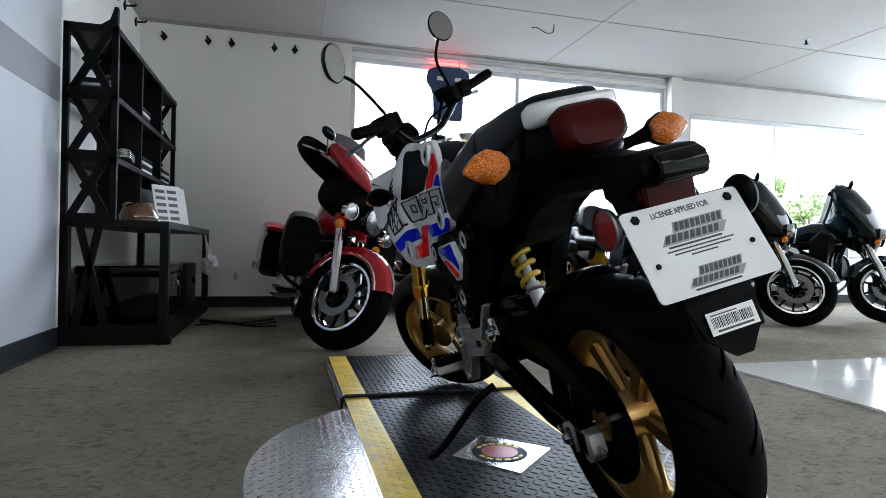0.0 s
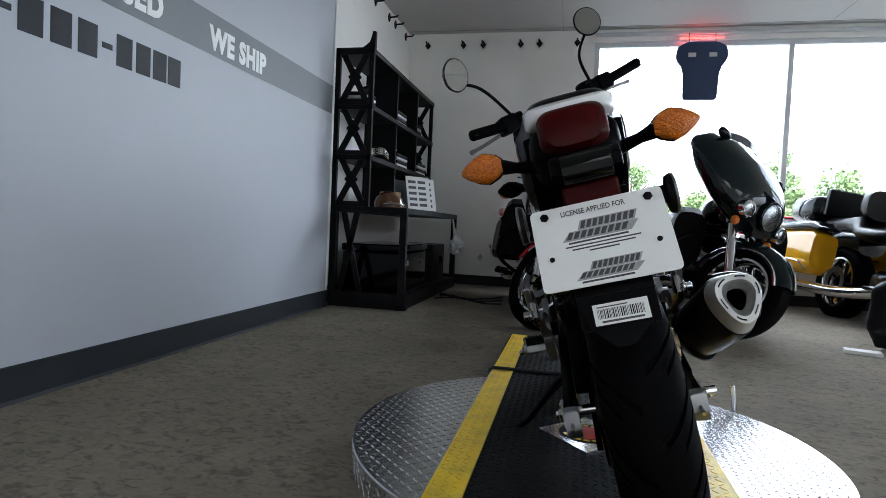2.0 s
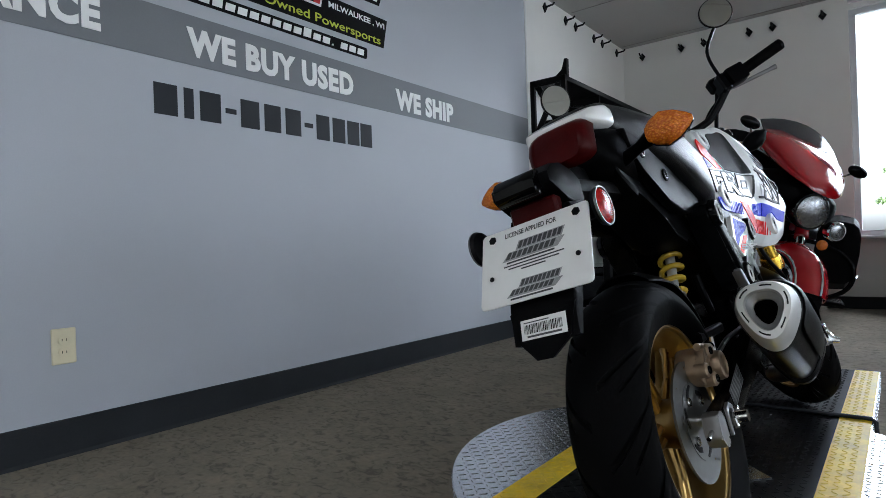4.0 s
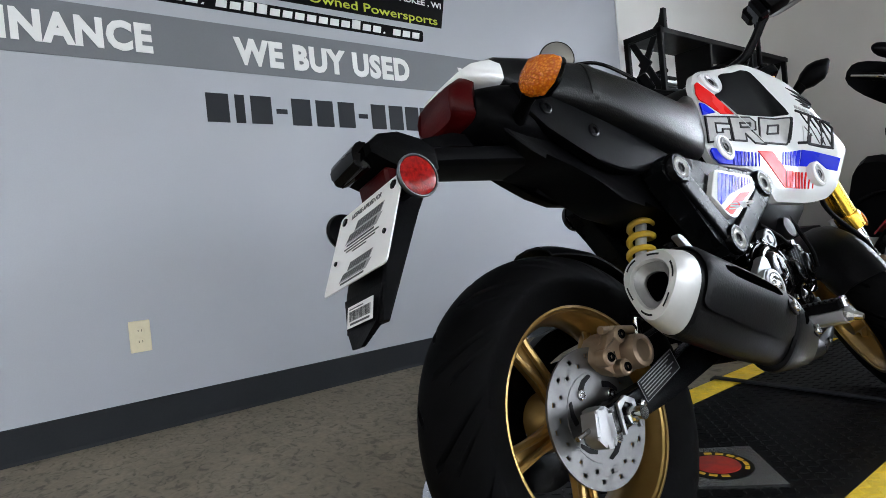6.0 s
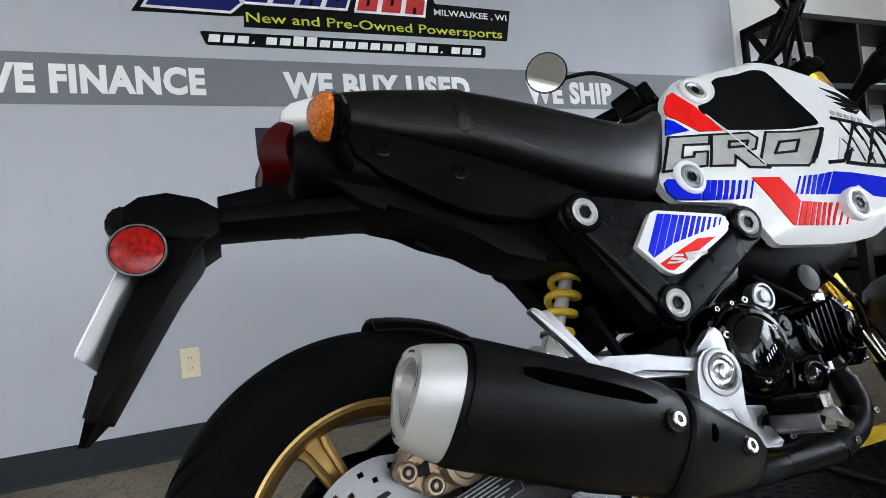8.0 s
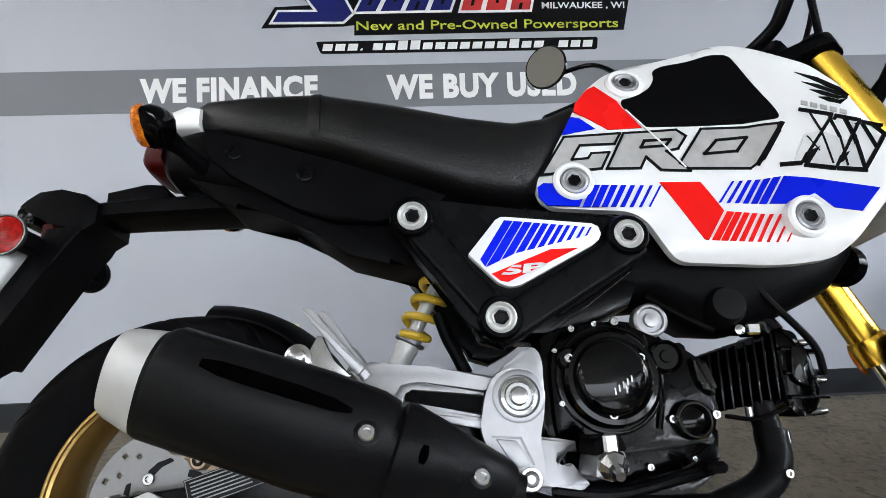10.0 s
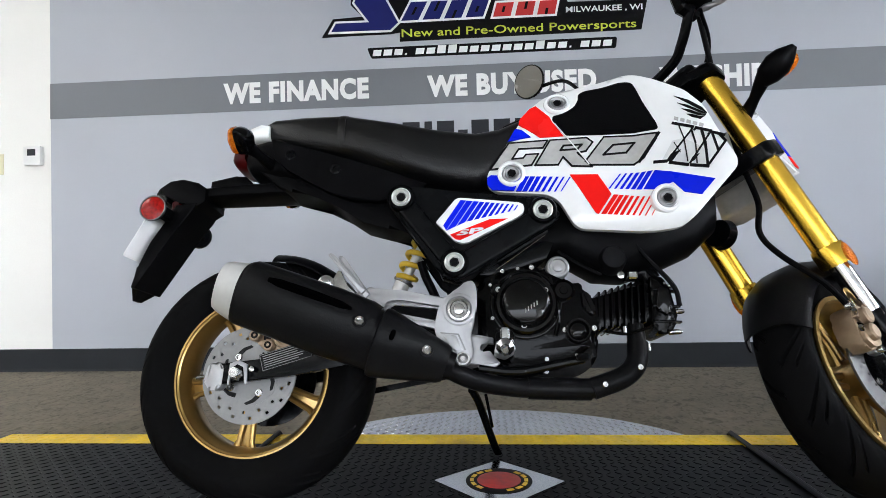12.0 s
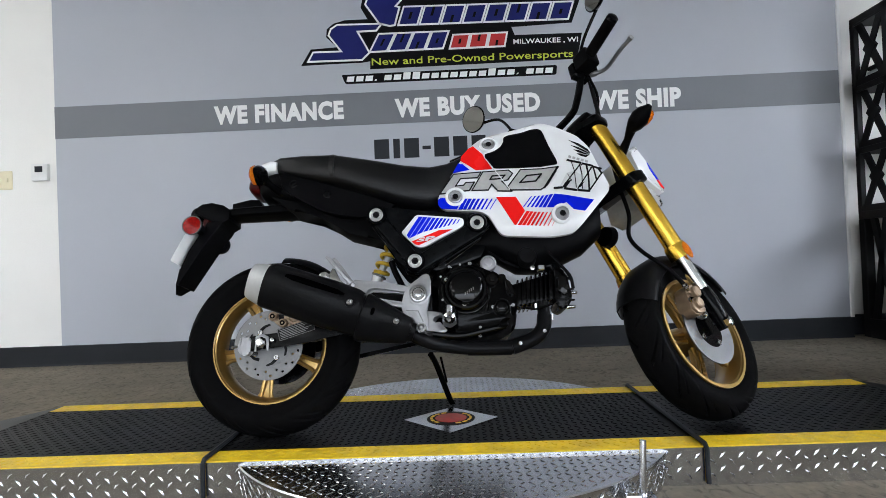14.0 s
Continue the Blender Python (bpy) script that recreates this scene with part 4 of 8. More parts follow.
# side covers and frame
cover = [(-0.036, 0.745), (0.0, 0.748), (0.1, 0.72), (0.175, 0.70), (0.29, 0.67), (0.42, 0.625), (0.49, 0.62), (0.62, 0.60), (0.66, 0.56), (0.60, 0.50), (0.44, 0.435), (0.41, 0.46), (0.365, 0.512), (0.325, 0.537), (0.275, 0.541), (0.219, 0.557), (0.176, 0.588), (0.13, 0.622), (0.06, 0.63), (0.03, 0.645), (0.0, 0.672), (-0.028, 0.69), (-0.045, 0.722)]
part("tail_cover", prism(cover, -0.035, 0.066, "x", 0.009), MATTE, bike)
for s in (-1, 1):
    p = [(0.014, 0.748), (0.1, 0.722), (0.2, 0.69), (0.3, 0.655), (0.36, 0.632), (0.33, 0.605), (0.26, 0.597), (0.2, 0.6), (0.15, 0.62), (0.099, 0.648), (0.057, 0.672), (0.026, 0.7)]
    part("side_panel", prism(p, *sorted((s * 0.07, s * 0.09)), "x", 0.006), MATTE, bike)
    for y, z in ((0.062, 0.706), (0.162, 0.67)):
        part("panel_screw", bolt_bm((s * 0.09, y, z), (s, 0, 0), 0.012, 0.004), SATIN, bike)
    tri = [(0.285, 0.605), (0.31, 0.618), (0.34, 0.605), (0.57, 0.588), (0.61, 0.575), (0.625, 0.55), (0.60, 0.528), (0.45, 0.43), (0.42, 0.415), (0.39, 0.425), (0.378, 0.455), (0.288, 0.568), (0.278, 0.588)]
    part("frame_cover", prism(tri, *sorted((s * 0.072, s * 0.118)), "x", 0.008, seg=3), FRAMEBLK, bike, "satin black triangular frame cover")
    for y, z in ((0.31, 0.587), (0.59, 0.553), (0.416, 0.45)):
        part("bolt_boss", lathe([(0, 0.029), (0.009, 0.028), (0.013, 0.025), (0.013, 0.02), (0.006, 0.018)], (s * 0.119, y, z), (s, 0, 0), 32), SATIN, bike)
        part("frame_bolt", lathe([(0, 0.0195), (0.012, 0.0195), (0.0135, 0.0175), (0.011, 0.0145), (0.011, 0.0125), (0.013, 0.0115), (0.01, 0.0075), (0.008, 0.006)], (s * 0.12, y, z), (s, 0, 0), 28), TIPMETAL, bike)
        part("bolt_socket", lathe([(0.004, 0.0098), (0.0122, 0.0098), (0.0116, 0.0075), (0.0098, 0.0068), (0.0098, 0.002)], (s * 0.12, y, z), (s, 0, 0), 6), DEC_BLACK, bike, smooth=False)
    for a, b, lo_, hi_ in (((0.416, 0.45), (0.309, 0.587), -0.021, 0.019), ((0.416, 0.45), (0.591, 0.552), -0.033, 0.0125)):
        a, b = Vector(a), Vector(b)
        e = (b - a).normalized()
        q = Vector((e.y, -e.x)) if e.x < 0 else Vector((-e.y, e.x))
        arm = [a - e * 0.012 + q * lo_, b + e * 0.012 + q * lo_, b + e * 0.012 + q * hi_, a - e * 0.012 + q * hi_]
        part("cover_arm", prism(rounded([tuple(p) for p in arm], 0.012), *sorted((s * 0.11, s * 0.1265)), "x", 0.007, seg=4), FRAMEBLK, bike)
    sp = rounded([(0.379, 0.533), (0.42, 0.5815), (0.429, 0.5825), (0.548, 0.569), (0.5545, 0.561), (0.553, 0.549), (0.542, 0.54), (0.443, 0.49), (0.43, 0.4885), (0.416, 0.494)], 0.004)
    pan = part("side_badge_panel", prism(sp, *sorted((s * 0.112, s * 0.129)), "x", 0.003), PEARL, bike, "white trapezoid badge panel")
    skin = sorted((s * 0.126, s * 0.1297))
    # blue bars between the top edge and the slanting lower edge, thinner towards the front
    for k, (t0, t1) in enumerate(((0.429, 0.4405), (0.4415, 0.4535), (0.455, 0.4655), (0.4675, 0.4765), (0.479, 0.487), (0.49, 0.497), (0.5005, 0.5065), (0.5105, 0.5155), (0.5205, 0.525), (0.531, 0.5345), (0.5405, 0.543))):
        bar = []
        for t_ in (t0, t1):
            zt = 0.5775 - (t_ - 0.429) * 0.119
            ln = 0.03
            for _ in range(20):
                v_ = t_ - 0.66 * ln
                ln += 0.5 * (zt - ln - (0.515 + 0.447 * (v_ - 0.402) if v_ < 0.44 else 0.532 + 0.22 * (v_ - 0.44)))
            ln = max(0.008, min(ln, 0.052 + (t_ - 0.429) * 0.75))
            bar.append(((t_, zt), (t_ - 0.66 * ln, zt - ln)))
        part("blue_bar", prism([bar[0][1], bar[1][1], bar[1][0], bar[0][0]], *skin, "x"), DEC_BLUE, pan, smooth=False)
    part("red_patch", prism([(0.408, 0.506), (0.486, 0.536), (0.522, 0.5365), (0.428, 0.4945), (0.419, 0.4965)], *skin, "x"), DEC_RED, pan, smooth=False)
    if s > 0:
        let = part("badge_letters", lettering("SP", 0.058, 0.019, 0.0006, 0.035), PEARL, pan, "white SP letters on red", smooth=False)
        let.matrix_basis = Matrix(((0, 0, 1, 0.13), (0.9, 0.45, 0, 0.4195), (0.42, 0.72, 0, 0.503), (0, 0, 0, 1)))


# white shrouds: one bulged sheet each side, the stickers follow its surface
def shroud_x(v, w):
    top = 0.42 * max(0.0, 1 - max(0.0, v - 0.64) / 0.34)
    return 0.131 + 0.3 * max(0, v - 0.78) - top * max(0, w - 0.6) ** 1.5 - 0.07 * max(0, 0.83 - v) - 3.0 * max(0, v - 0.94) ** 2 - 0.5 * max(0, 0.53 - w) - 0.12 * max(0, v - 0.8 - 0.3 * (0.73 - w)) * (1 if w > 0.7 else max(0, (w - 0.6) / 0.1))


def inside_poly(p, poly):
    hit = False
    for (ax, ay), (bx, by) in zip(poly, poly[1:] + poly[:1]):
        if (ay > p[1]) != (by > p[1]) and p[0] < (bx - ax) * (p[1] - ay) / (by - ay) + ax:
            hit = not hit
    return hit


def dense(poly, step):
    out = []
    for a, b in zip(poly, poly[1:] + poly[:1]):
        a, b = Vector(a), Vector(b)
        n = max(1, int((b - a).length / step))
        out += [tuple(a + (b - a) * k / n) for k in range(n)]
    return out


def sheet(poly, side, lift, thick, step=0.018, f=shroud_x, rim=0.0):
    from mathutils.geometry import delaunay_2d_cdt
    edge = dense(poly, step)
    n = len(edge)
    xs, ys = [p[0] for p in edge], [p[1] for p in edge]
    pts = [Vector(p) for p in edge]
    y = min(xs) + step / 2
    while y < max(xs):
        z = min(ys) + step / 2
        while z < max(ys):
            if inside_poly((y, z), edge) and min((Vector((y, z)) - Vector(e)).length for e in edge) > step * 0.55:
                pts.append(Vector((y, z)))
            z += step
        y += step
    vv, _, ff, _, _, _ = delaunay_2d_cdt(pts, [], [list(range(n))], 1, 1e-6)
    bm = bmesh.new()

    def near_edge(p):
        return min((Vector(p) - Vector(e)).length for e in edge)
    outer = [bm.verts.new((side * (f(p[0], p[1]) + lift - (rim * max(0, 1 - near_edge(p) / 0.012) ** 2 if rim else 0)), p[0], p[1])) for p in vv]
    inner = [bm.verts.new((side * (f(p[0], p[1]) + lift - thick), p[0], p[1])) for p in vv]
    count = {}
    for fc in ff:
        bm.faces.new([outer[i] for i in fc])
        bm.faces.new([inner[i] for i in fc[::-1]])
        for a, b in zip(fc, fc[1:] + fc[:1]):
            count[(a, b)] = 1
    for a, b in count:
        if (b, a) not in count:
            bm.faces.new((outer[b], outer[a], inner[a], inner[b]))
    return bm


OUT = [(0.485, 0.617), (0.482, 0.637), (0.489, 0.655), (0.526, 0.716), (0.554, 0.767), (0.578, 0.807), (0.611, 0.836), (0.643, 0.85), (0.698, 0.854), (0.737, 0.859), (0.781, 0.87), (0.802, 0.863), (0.826, 0.847), (0.885, 0.801), (0.914, 0.758), (0.952, 0.632), (0.949, 0.613), (0.87, 0.525), (0.849, 0.509), (0.811, 0.507), (0.667, 0.518), (0.651, 0.527), (0.627, 0.574), (0.613, 0.587), (0.597, 0.593), (0.501, 0.603)]
WIN = [(0.681, 0.83), (0.681, 0.816), (0.671, 0.797), (0.65, 0.784), (0.625, 0.778), (0.623, 0.768), (0.644, 0.724), (0.716, 0.718), (0.787, 0.715), (0.825, 0.714), (0.823, 0.729), (0.806, 0.781), (0.797, 0.819), (0.792, 0.838), (0.782, 0.846), (0.763, 0.846), (0.734, 0.839), (0.695, 0.837)]
FACES = ([(0.53, 0.714), (0.61, 0.715), (0.599, 0.697), (0.55, 0.698), (0.535, 0.674), (0.558, 0.675), (0.564, 0.683), (0.589, 0.683), (0.574, 0.657), (0.49, 0.652)],
         [(0.615, 0.715), (0.688, 0.714), (0.699, 0.702), (0.684, 0.682), (0.667, 0.679), (0.693, 0.645), (0.654, 0.649), (0.638, 0.672), (0.627, 0.654), (0.581, 0.656)],
         [(0.722, 0.712), (0.82, 0.706), (0.818, 0.693), (0.792, 0.655), (0.773, 0.643), (0.69, 0.649), (0.681, 0.658)])
SLOTS = ([(0.641, 0.699), (0.677, 0.698), (0.668, 0.688), (0.634, 0.688)], [(0.738, 0.691), (0.779, 0.692), (0.761, 0.671), (0.717, 0.67)])
HATCH = (((0.852, 0.723), (0.886, 0.709), 0.0052), ((0.886, 0.709), (0.882, 0.701), 0.004), ((0.891, 0.706), (0.915, 0.695), 0.0052), ((0.888, 0.702), (0.891, 0.706), 0.004), ((0.918, 0.691), (0.936, 0.682), 0.0052), ((0.911, 0.689), (0.918, 0.692), 0.004),
         ((0.81, 0.642), (0.829, 0.64), 0.006), ((0.836, 0.636), (0.865, 0.6265), 0.006), ((0.871, 0.625), (0.898, 0.618), 0.006),
         ((0.882, 0.702), (0.831, 0.64), 0.0036), ((0.912, 0.689), (0.87, 0.63), 0.0036), ((0.862, 0.715), (0.8665, 0.688), 0.0014), ((0.8665, 0.688), (0.866, 0.634), 0.002),
         ((0.883, 0.701), (0.885, 0.672), 0.0026), ((0.885, 0.672), (0.881, 0.628), 0.0022), ((0.9, 0.701), (0.9015, 0.67), 0.0044), ((0.9015, 0.67), (0.898, 0.62), 0.0044),
         ((0.917, 0.688), (0.9205, 0.648), 0.0036), ((0.936, 0.668), (0.899, 0.62), 0.0044), ((0.929, 0.684), (0.936, 0.668), 0.004), ((0.848, 0.679), (0.856, 0.655), 0.0012))
WEDGES = ([(0.829, 0.64), (0.839, 0.654), (0.858, 0.661), (0.84, 0.638)], [(0.867, 0.629), (0.876, 0.643), (0.889, 0.648), (0.878, 0.634)])
FEATHERS = ([(0.862, 0.787), (0.886, 0.772), (0.908, 0.75), (0.915, 0.736), (0.907, 0.744), (0.884, 0.765)], [(0.866, 0.769), (0.884, 0.76), (0.905, 0.7425), (0.914, 0.7345), (0.903, 0.739), (0.883, 0.754)], [(0.872, 0.754), (0.886, 0.749), (0.903, 0.7365), (0.913, 0.7325), (0.901, 0.7325), (0.884, 0.743)], [(0.879, 0.74), (0.889, 0.738), (0.901, 0.7305), (0.912, 0.731), (0.902, 0.724), (0.898, 0.7265), (0.889, 0.7305)])


def strip(a, b, w):
    """A thin four-sided line from a to b, w wide."""
    a, b = Vector(a), Vector(b)
    e = (b - a).normalized()
    q = Vector((-e.y, e.x)) * w / 2
    a, b = a - e * w * 0.4, b + e * w * 0.4
    return [tuple(a - q), tuple(b - q), tuple(b + q), tuple(a + q)]


def fan(p0, p1, p2, p3, n, w0, w1):
    """n slanting stripes from the lower edge p0 to p1 up to the edge p2 to p3, their share of the pitch going from w0 to w1."""
    p0, p1, p2, p3 = (Vector(p) for p in (p0, p1, p2, p3))
    out = []
    for k in range(n):
        f = k / n
        g = (k + w0 + (w1 - w0) * k / (n - 1)) / n
        out.append([tuple(p0.lerp(p1, f)), tuple(p0.lerp(p1, g)), tuple(p2.lerp(p3, g)), tuple(p2.lerp(p3, f))])
    return out


for s in (-1, 1):
    sh = part("tank_shroud", sheet(rounded(OUT, 0.012), s, 0, 0.02, rim=0.006), PEARL, bike, "glossy white tank shroud with red and blue stickers", angle=50)
    part("dark_inlay", sheet(rounded(WIN, 0.012), s, 0.0016, 0.003), MATTE, sh, "matte black upper inlay", angle=60)
    def decal(nm, poly, material, lift=0.0016):
        return part(nm, sheet(poly, s, lift, 0.003), material, sh, angle=60)
    decal("red_patch", [(0.578, 0.803), (0.591, 0.81), (0.618, 0.777), (0.622, 0.764), (0.643, 0.723), (0.595, 0.723), (0.572, 0.744), (0.552, 0.761), (0.556, 0.776)], DEC_RED)
    decal("blue_patch", [(0.545, 0.751), (0.558, 0.747), (0.577, 0.726), (0.528, 0.719)], DEC_BLUE)
    for poly in FACES:
        decal("silver_face", poly, DEC_GREY)
        for a, b in zip(poly, poly[1:] + poly[:1]):
            decal("face_edge", strip(a, b, 0.0034), DEC_BLACK, 0.0026)
    for poly in SLOTS:
        for a, b in zip(poly, poly[1:] + poly[:1]):
            decal("face_edge", strip(a, b, 0.0042), DEC_BLACK, 0.0028)
    decal("panel_seam", strip((0.627, 0.757), (0.687, 0.651), 0.0022), PEARL, 0.0034)
    decal("hatch_field", [(0.846, 0.683), (0.866, 0.686), (0.885, 0.67), (0.9, 0.655), (0.898, 0.62), (0.836, 0.637), (0.822, 0.642)], PALE_GREY, 0.0014)
    for a, b, w in HATCH:
        decal("hatch_line", strip(a, b, w), DEC_BLACK, 0.0024)
    for poly in WEDGES:
        decal("hatch_wedge", poly, DEC_BLACK, 0.0026)
    decal("face_slash", strip((0.824, 0.705), (0.784, 0.649), 0.0058), DEC_BLACK, 0.0028)
    decal("blue_patch", [(0.483, 0.633), (0.491, 0.639), (0.552, 0.632), (0.536, 0.601), (0.493, 0.605), (0.483, 0.618)], DEC_BLUE)
    for p in fan((0.54, 0.6), (0.64, 0.594), (0.557, 0.632), (0.66, 0.624), 8, 0.85, 0.2):
        decal("blue_stripe", p, DEC_BLUE)
    decal("red_patch", [(0.648, 0.63), (0.702, 0.627), (0.725, 0.583), (0.698, 0.543), (0.693, 0.545)], DEC_RED)
    for p in fan((0.702, 0.543), (0.806, 0.533), (0.729, 0.582), (0.826, 0.568), 9, 0.85, 0.12):
        decal("red_stripe", p, DEC_RED)
    decal("blue_patch", [(0.808, 0.625), (0.835, 0.617), (0.907, 0.591), (0.882, 0.563), (0.854, 0.572), (0.837, 0.595), (0.805, 0.585), (0.785, 0.589)], DEC_BLUE)
    for p in fan((0.72, 0.595), (0.783, 0.589), (0.744, 0.625), (0.806, 0.625), 6, 0.3, 0.9):
        decal("blue_stripe", p, DEC_BLUE)
    for poly in FEATHERS:
        decal("wing_bar", poly, DEC_BLACK)
    for k in range(5):
        a = Vector((0.857 + 0.0105 * k, 0.738 - 0.0054 * k))
        decal("maker_bar", [tuple(a), tuple(a + Vector((0.0068, -0.004))), tuple(a + Vector((0.005, -0.0105))), tuple(a + Vector((-0.0018, -0.0065)))], DEC_GREY)
    for y, z in ((0.637, 0.81), (0.533, 0.639), (0.824, 0.564)):
        x = shroud_x(y, z)
        nrm = (s, 0, 0.25 * max(0, (z - 0.6) / 0.2))
        part("bolt_boss", lathe([(-0.01, 0.03), (0.003, 0.029), (0.006, 0.0255), (0.006, 0.021), (0.001, 0.019)], (s * x, y, z), nrm, 32), PEARL, sh)
        part("shroud_bolt", lathe([(0, 0.0195), (0.005, 0.019), (0.0065, 0.016), (0.0045, 0.0135), (0.0045, 0.012), (0.0062, 0.011), (0.004, 0.0075), (0.003, 0.006)], (s * x, y, z), nrm, 24), SILVER, sh)
        part("bolt_socket", lathe([(0, 0.0088), (0.0062, 0.0088), (0.0057, 0.0066), (0.0046, 0.006), (0.0046, 0.002)], (s * x, y, z), nrm, 6), DEC_BLACK, sh, smooth=False)
tk = [(0.52, 0.06, 0.66, 0.79), (0.58, 0.072, 0.62, 0.815), (0.68, 0.075, 0.6, 0.842), (0.8, 0.075, 0.6, 0.856), (0.88, 0.06, 0.6, 0.84), (0.93, 0.045, 0.6, 0.80)]
part("fuel_tank", loft([ring(y, w, z0, z1, 24, 3.0) for y, w, z0, z1 in tk]), MATTE, bike, angle=60)
part("filler_cap", lathe([(0, 0.03), (0.006, 0.03), (0.009, 0.026)], (0, 0.72, 0.846), (0, -0.12, 1), 28), CHROME, bike)
part("airbox", loft([ring(y, w, z0, z1, 20, 3.0) for y, w, z0, z1 in ((0.56, 0.06, 0.47, 0.6), (0.64, 0.08, 0.475, 0.6), (0.7, 0.08, 0.437, 0.6), (0.76, 0.08, 0.432, 0.6), (0.82, 0.08, 0.45, 0.6), (0.9, 0.07, 0.485, 0.62), (0.95, 0.05, 0.53, 0.68))]), MATTE, bike)
part("intake_duct", lathe([(-0.03, 0.027), (0, 0.026), (0.008, 0.022), (0.01, 0.0)], (0.082, 0.727, 0.464), (1, 0, 0.1), 28), HEATSHIELD, bike)
part("head_tube", tube([AXIS0 + AXIS * 0.03, AXIS0 - AXIS * 0.2], 0.03, 18), SATIN, bike)
# tail: white cowl, lamp, indicators
cowl = [ring(y, w, z0, z1, 24, 5.5) for y, w, z0, z1 in ((-0.054, 0.056, 0.767, 0.783), (-0.042, 0.07, 0.757, 0.79), (-0.015, 0.08, 0.752, 0.795), (0.004, 0.08, 0.752, 0.79))]
part("tail_cowl", loft(cowl), PEARL, bike, "white tail cowl", angle=50)
part("tail_body", loft([ring(y, w, z0, z1, 24, 3.4) for y, w, z0, z1 in ((-0.05, 0.056, 0.69, 0.742), (-0.036, 0.072, 0.678, 0.755), (0.0, 0.08, 0.668, 0.762), (0.03, 0.084, 0.66, 0.765), (0.09, 0.08, 0.65, 0.74))]), MATTE, bike, angle=50)
tl = []
for y, w, z0, z1 in ((-0.088, 0.044, 0.706, 0.768), (-0.08, 0.055, 0.7, 0.777), (-0.055, 0.06, 0.697, 0.782)):
    tl.append([(x, yy + 0.032 * (max(0, zz - 0.722) / 0.058) ** 2 + 0.02 * (max(0, 0.722 - zz) / 0.035) ** 1.5, zz) for x, yy, zz in ring(y, w, z0, z1, 24, 4.0)])
part("tail_light", loft(tl), REDLENS, bike, "dark red tail light lens", angle=50)
for s in (-1, 1):
    part("indicator_stalk", tube([(s * 0.06, 0.02, 0.69), (s * 0.11, 0.0, 0.7), (s * 0.142, -0.014, 0.707)], 0.01, 12, radii=[0.014, 0.01, 0.016]), MATTE, bike)
    prof = [(0.0, 0.012), (0.01, 0.022), (0.03, 0.0305), (0.05, 0.024), (0.066, 0.013), (0.075, 0.004)]
    bm = lathe([(h, r) for h, r in prof], (s * 0.132, -0.024, 0.708), (s, 0.02, 0.0), 16)
    bmesh.ops.scale(bm, vec=(1, 0.62, 0.95), verts=bm.verts, space=Matrix.Translation((-s * 0.132, 0.024, -0.708)))
    ind = part("rear_indicator", bm, AMBER, bike, "amber rear indicator lens")
    bm = lathe([(h - 0.002, r + 0.001) for h, r in prof], (s * 0.132, -0.015, 0.708), (s, 0.02, 0.0), 16)
    bmesh.ops.scale(bm, vec=(1, 0.75, 0.95), verts=bm.verts, space=Matrix.Translation((-s * 0.132, 0.015, -0.708)))
    part("indicator_housing", bm, GLOSS, ind)
# plate holder
part("holder_arm", loft([ring(y, w, z0, z1, 16, 4) for y, w, z0, z1 in ((-0.165, 0.04, 0.632, 0.66), (-0.1, 0.042, 0.634, 0.665), (0.04, 0.046, 0.636, 0.669), (0.14, 0.05, 0.628, 0.668))]), MATTE, bike)
part("cable_cover", prism([(-0.14, 0.656), (-0.14, 0.677), (-0.084, 0.689), (-0.06, 0.687), (-0.046, 0.664)], -0.03, 0.03, "x", 0.003), MATTE, bike)
part("plate_lamp_box", prism([(-0.243, 0.66), (-0.243, 0.645), (-0.232, 0.639), (-0.2, 0.622), (-0.162, 0.608), (-0.14, 0.622), (-0.139, 0.653), (-0.161, 0.668), (-0.195, 0.677), (-0.225, 0.673)], -0.05, 0.05, "x", 0.005), MATTE, bike, "black plate lamp housing")
part("plate_lamp", prism(rounded([(-0.262, 0.655), (-0.262, 0.637), (-0.252, 0.628), (-0.236, 0.63), (-0.236, 0.668), (-0.25, 0.668)], 0.004), -0.034, 0.034, "x", 0.004), GLOSS, bike, "small black plate lamp")
part("rear_red_reflector", box(-0.04, 0.04, -0.222, -0.2, 0.598, 0.63, 0.004), REDLENS, bike)
fl = [(-0.155, 0.62), (-0.205, 0.615), (-0.25, 0.53), (-0.271, 0.48), (-0.282, 0.43), (-0.272, 0.428), (-0.225, 0.51), (-0.195, 0.56), (-0.165, 0.60)]
part("plate_flap", prism(fl, -0.052, 0.052, "x", 0.005), MATTE, bike)
part("flap_tip", loft([[(-0.052, -0.273, 0.475), (0.052, -0.273, 0.475), (0.052, -0.25, 0.475), (-0.052, -0.25, 0.475)], [(-0.04, -0.285, 0.433), (0.04, -0.285, 0.433), (0.04, -0.272, 0.433), (-0.04, -0.272, 0.433)], [(-0.012, -0.297, 0.408), (0.012, -0.297, 0.408), (0.012, -0.291, 0.408), (-0.012, -0.291, 0.408)]]), MATTE, bike, smooth=False)
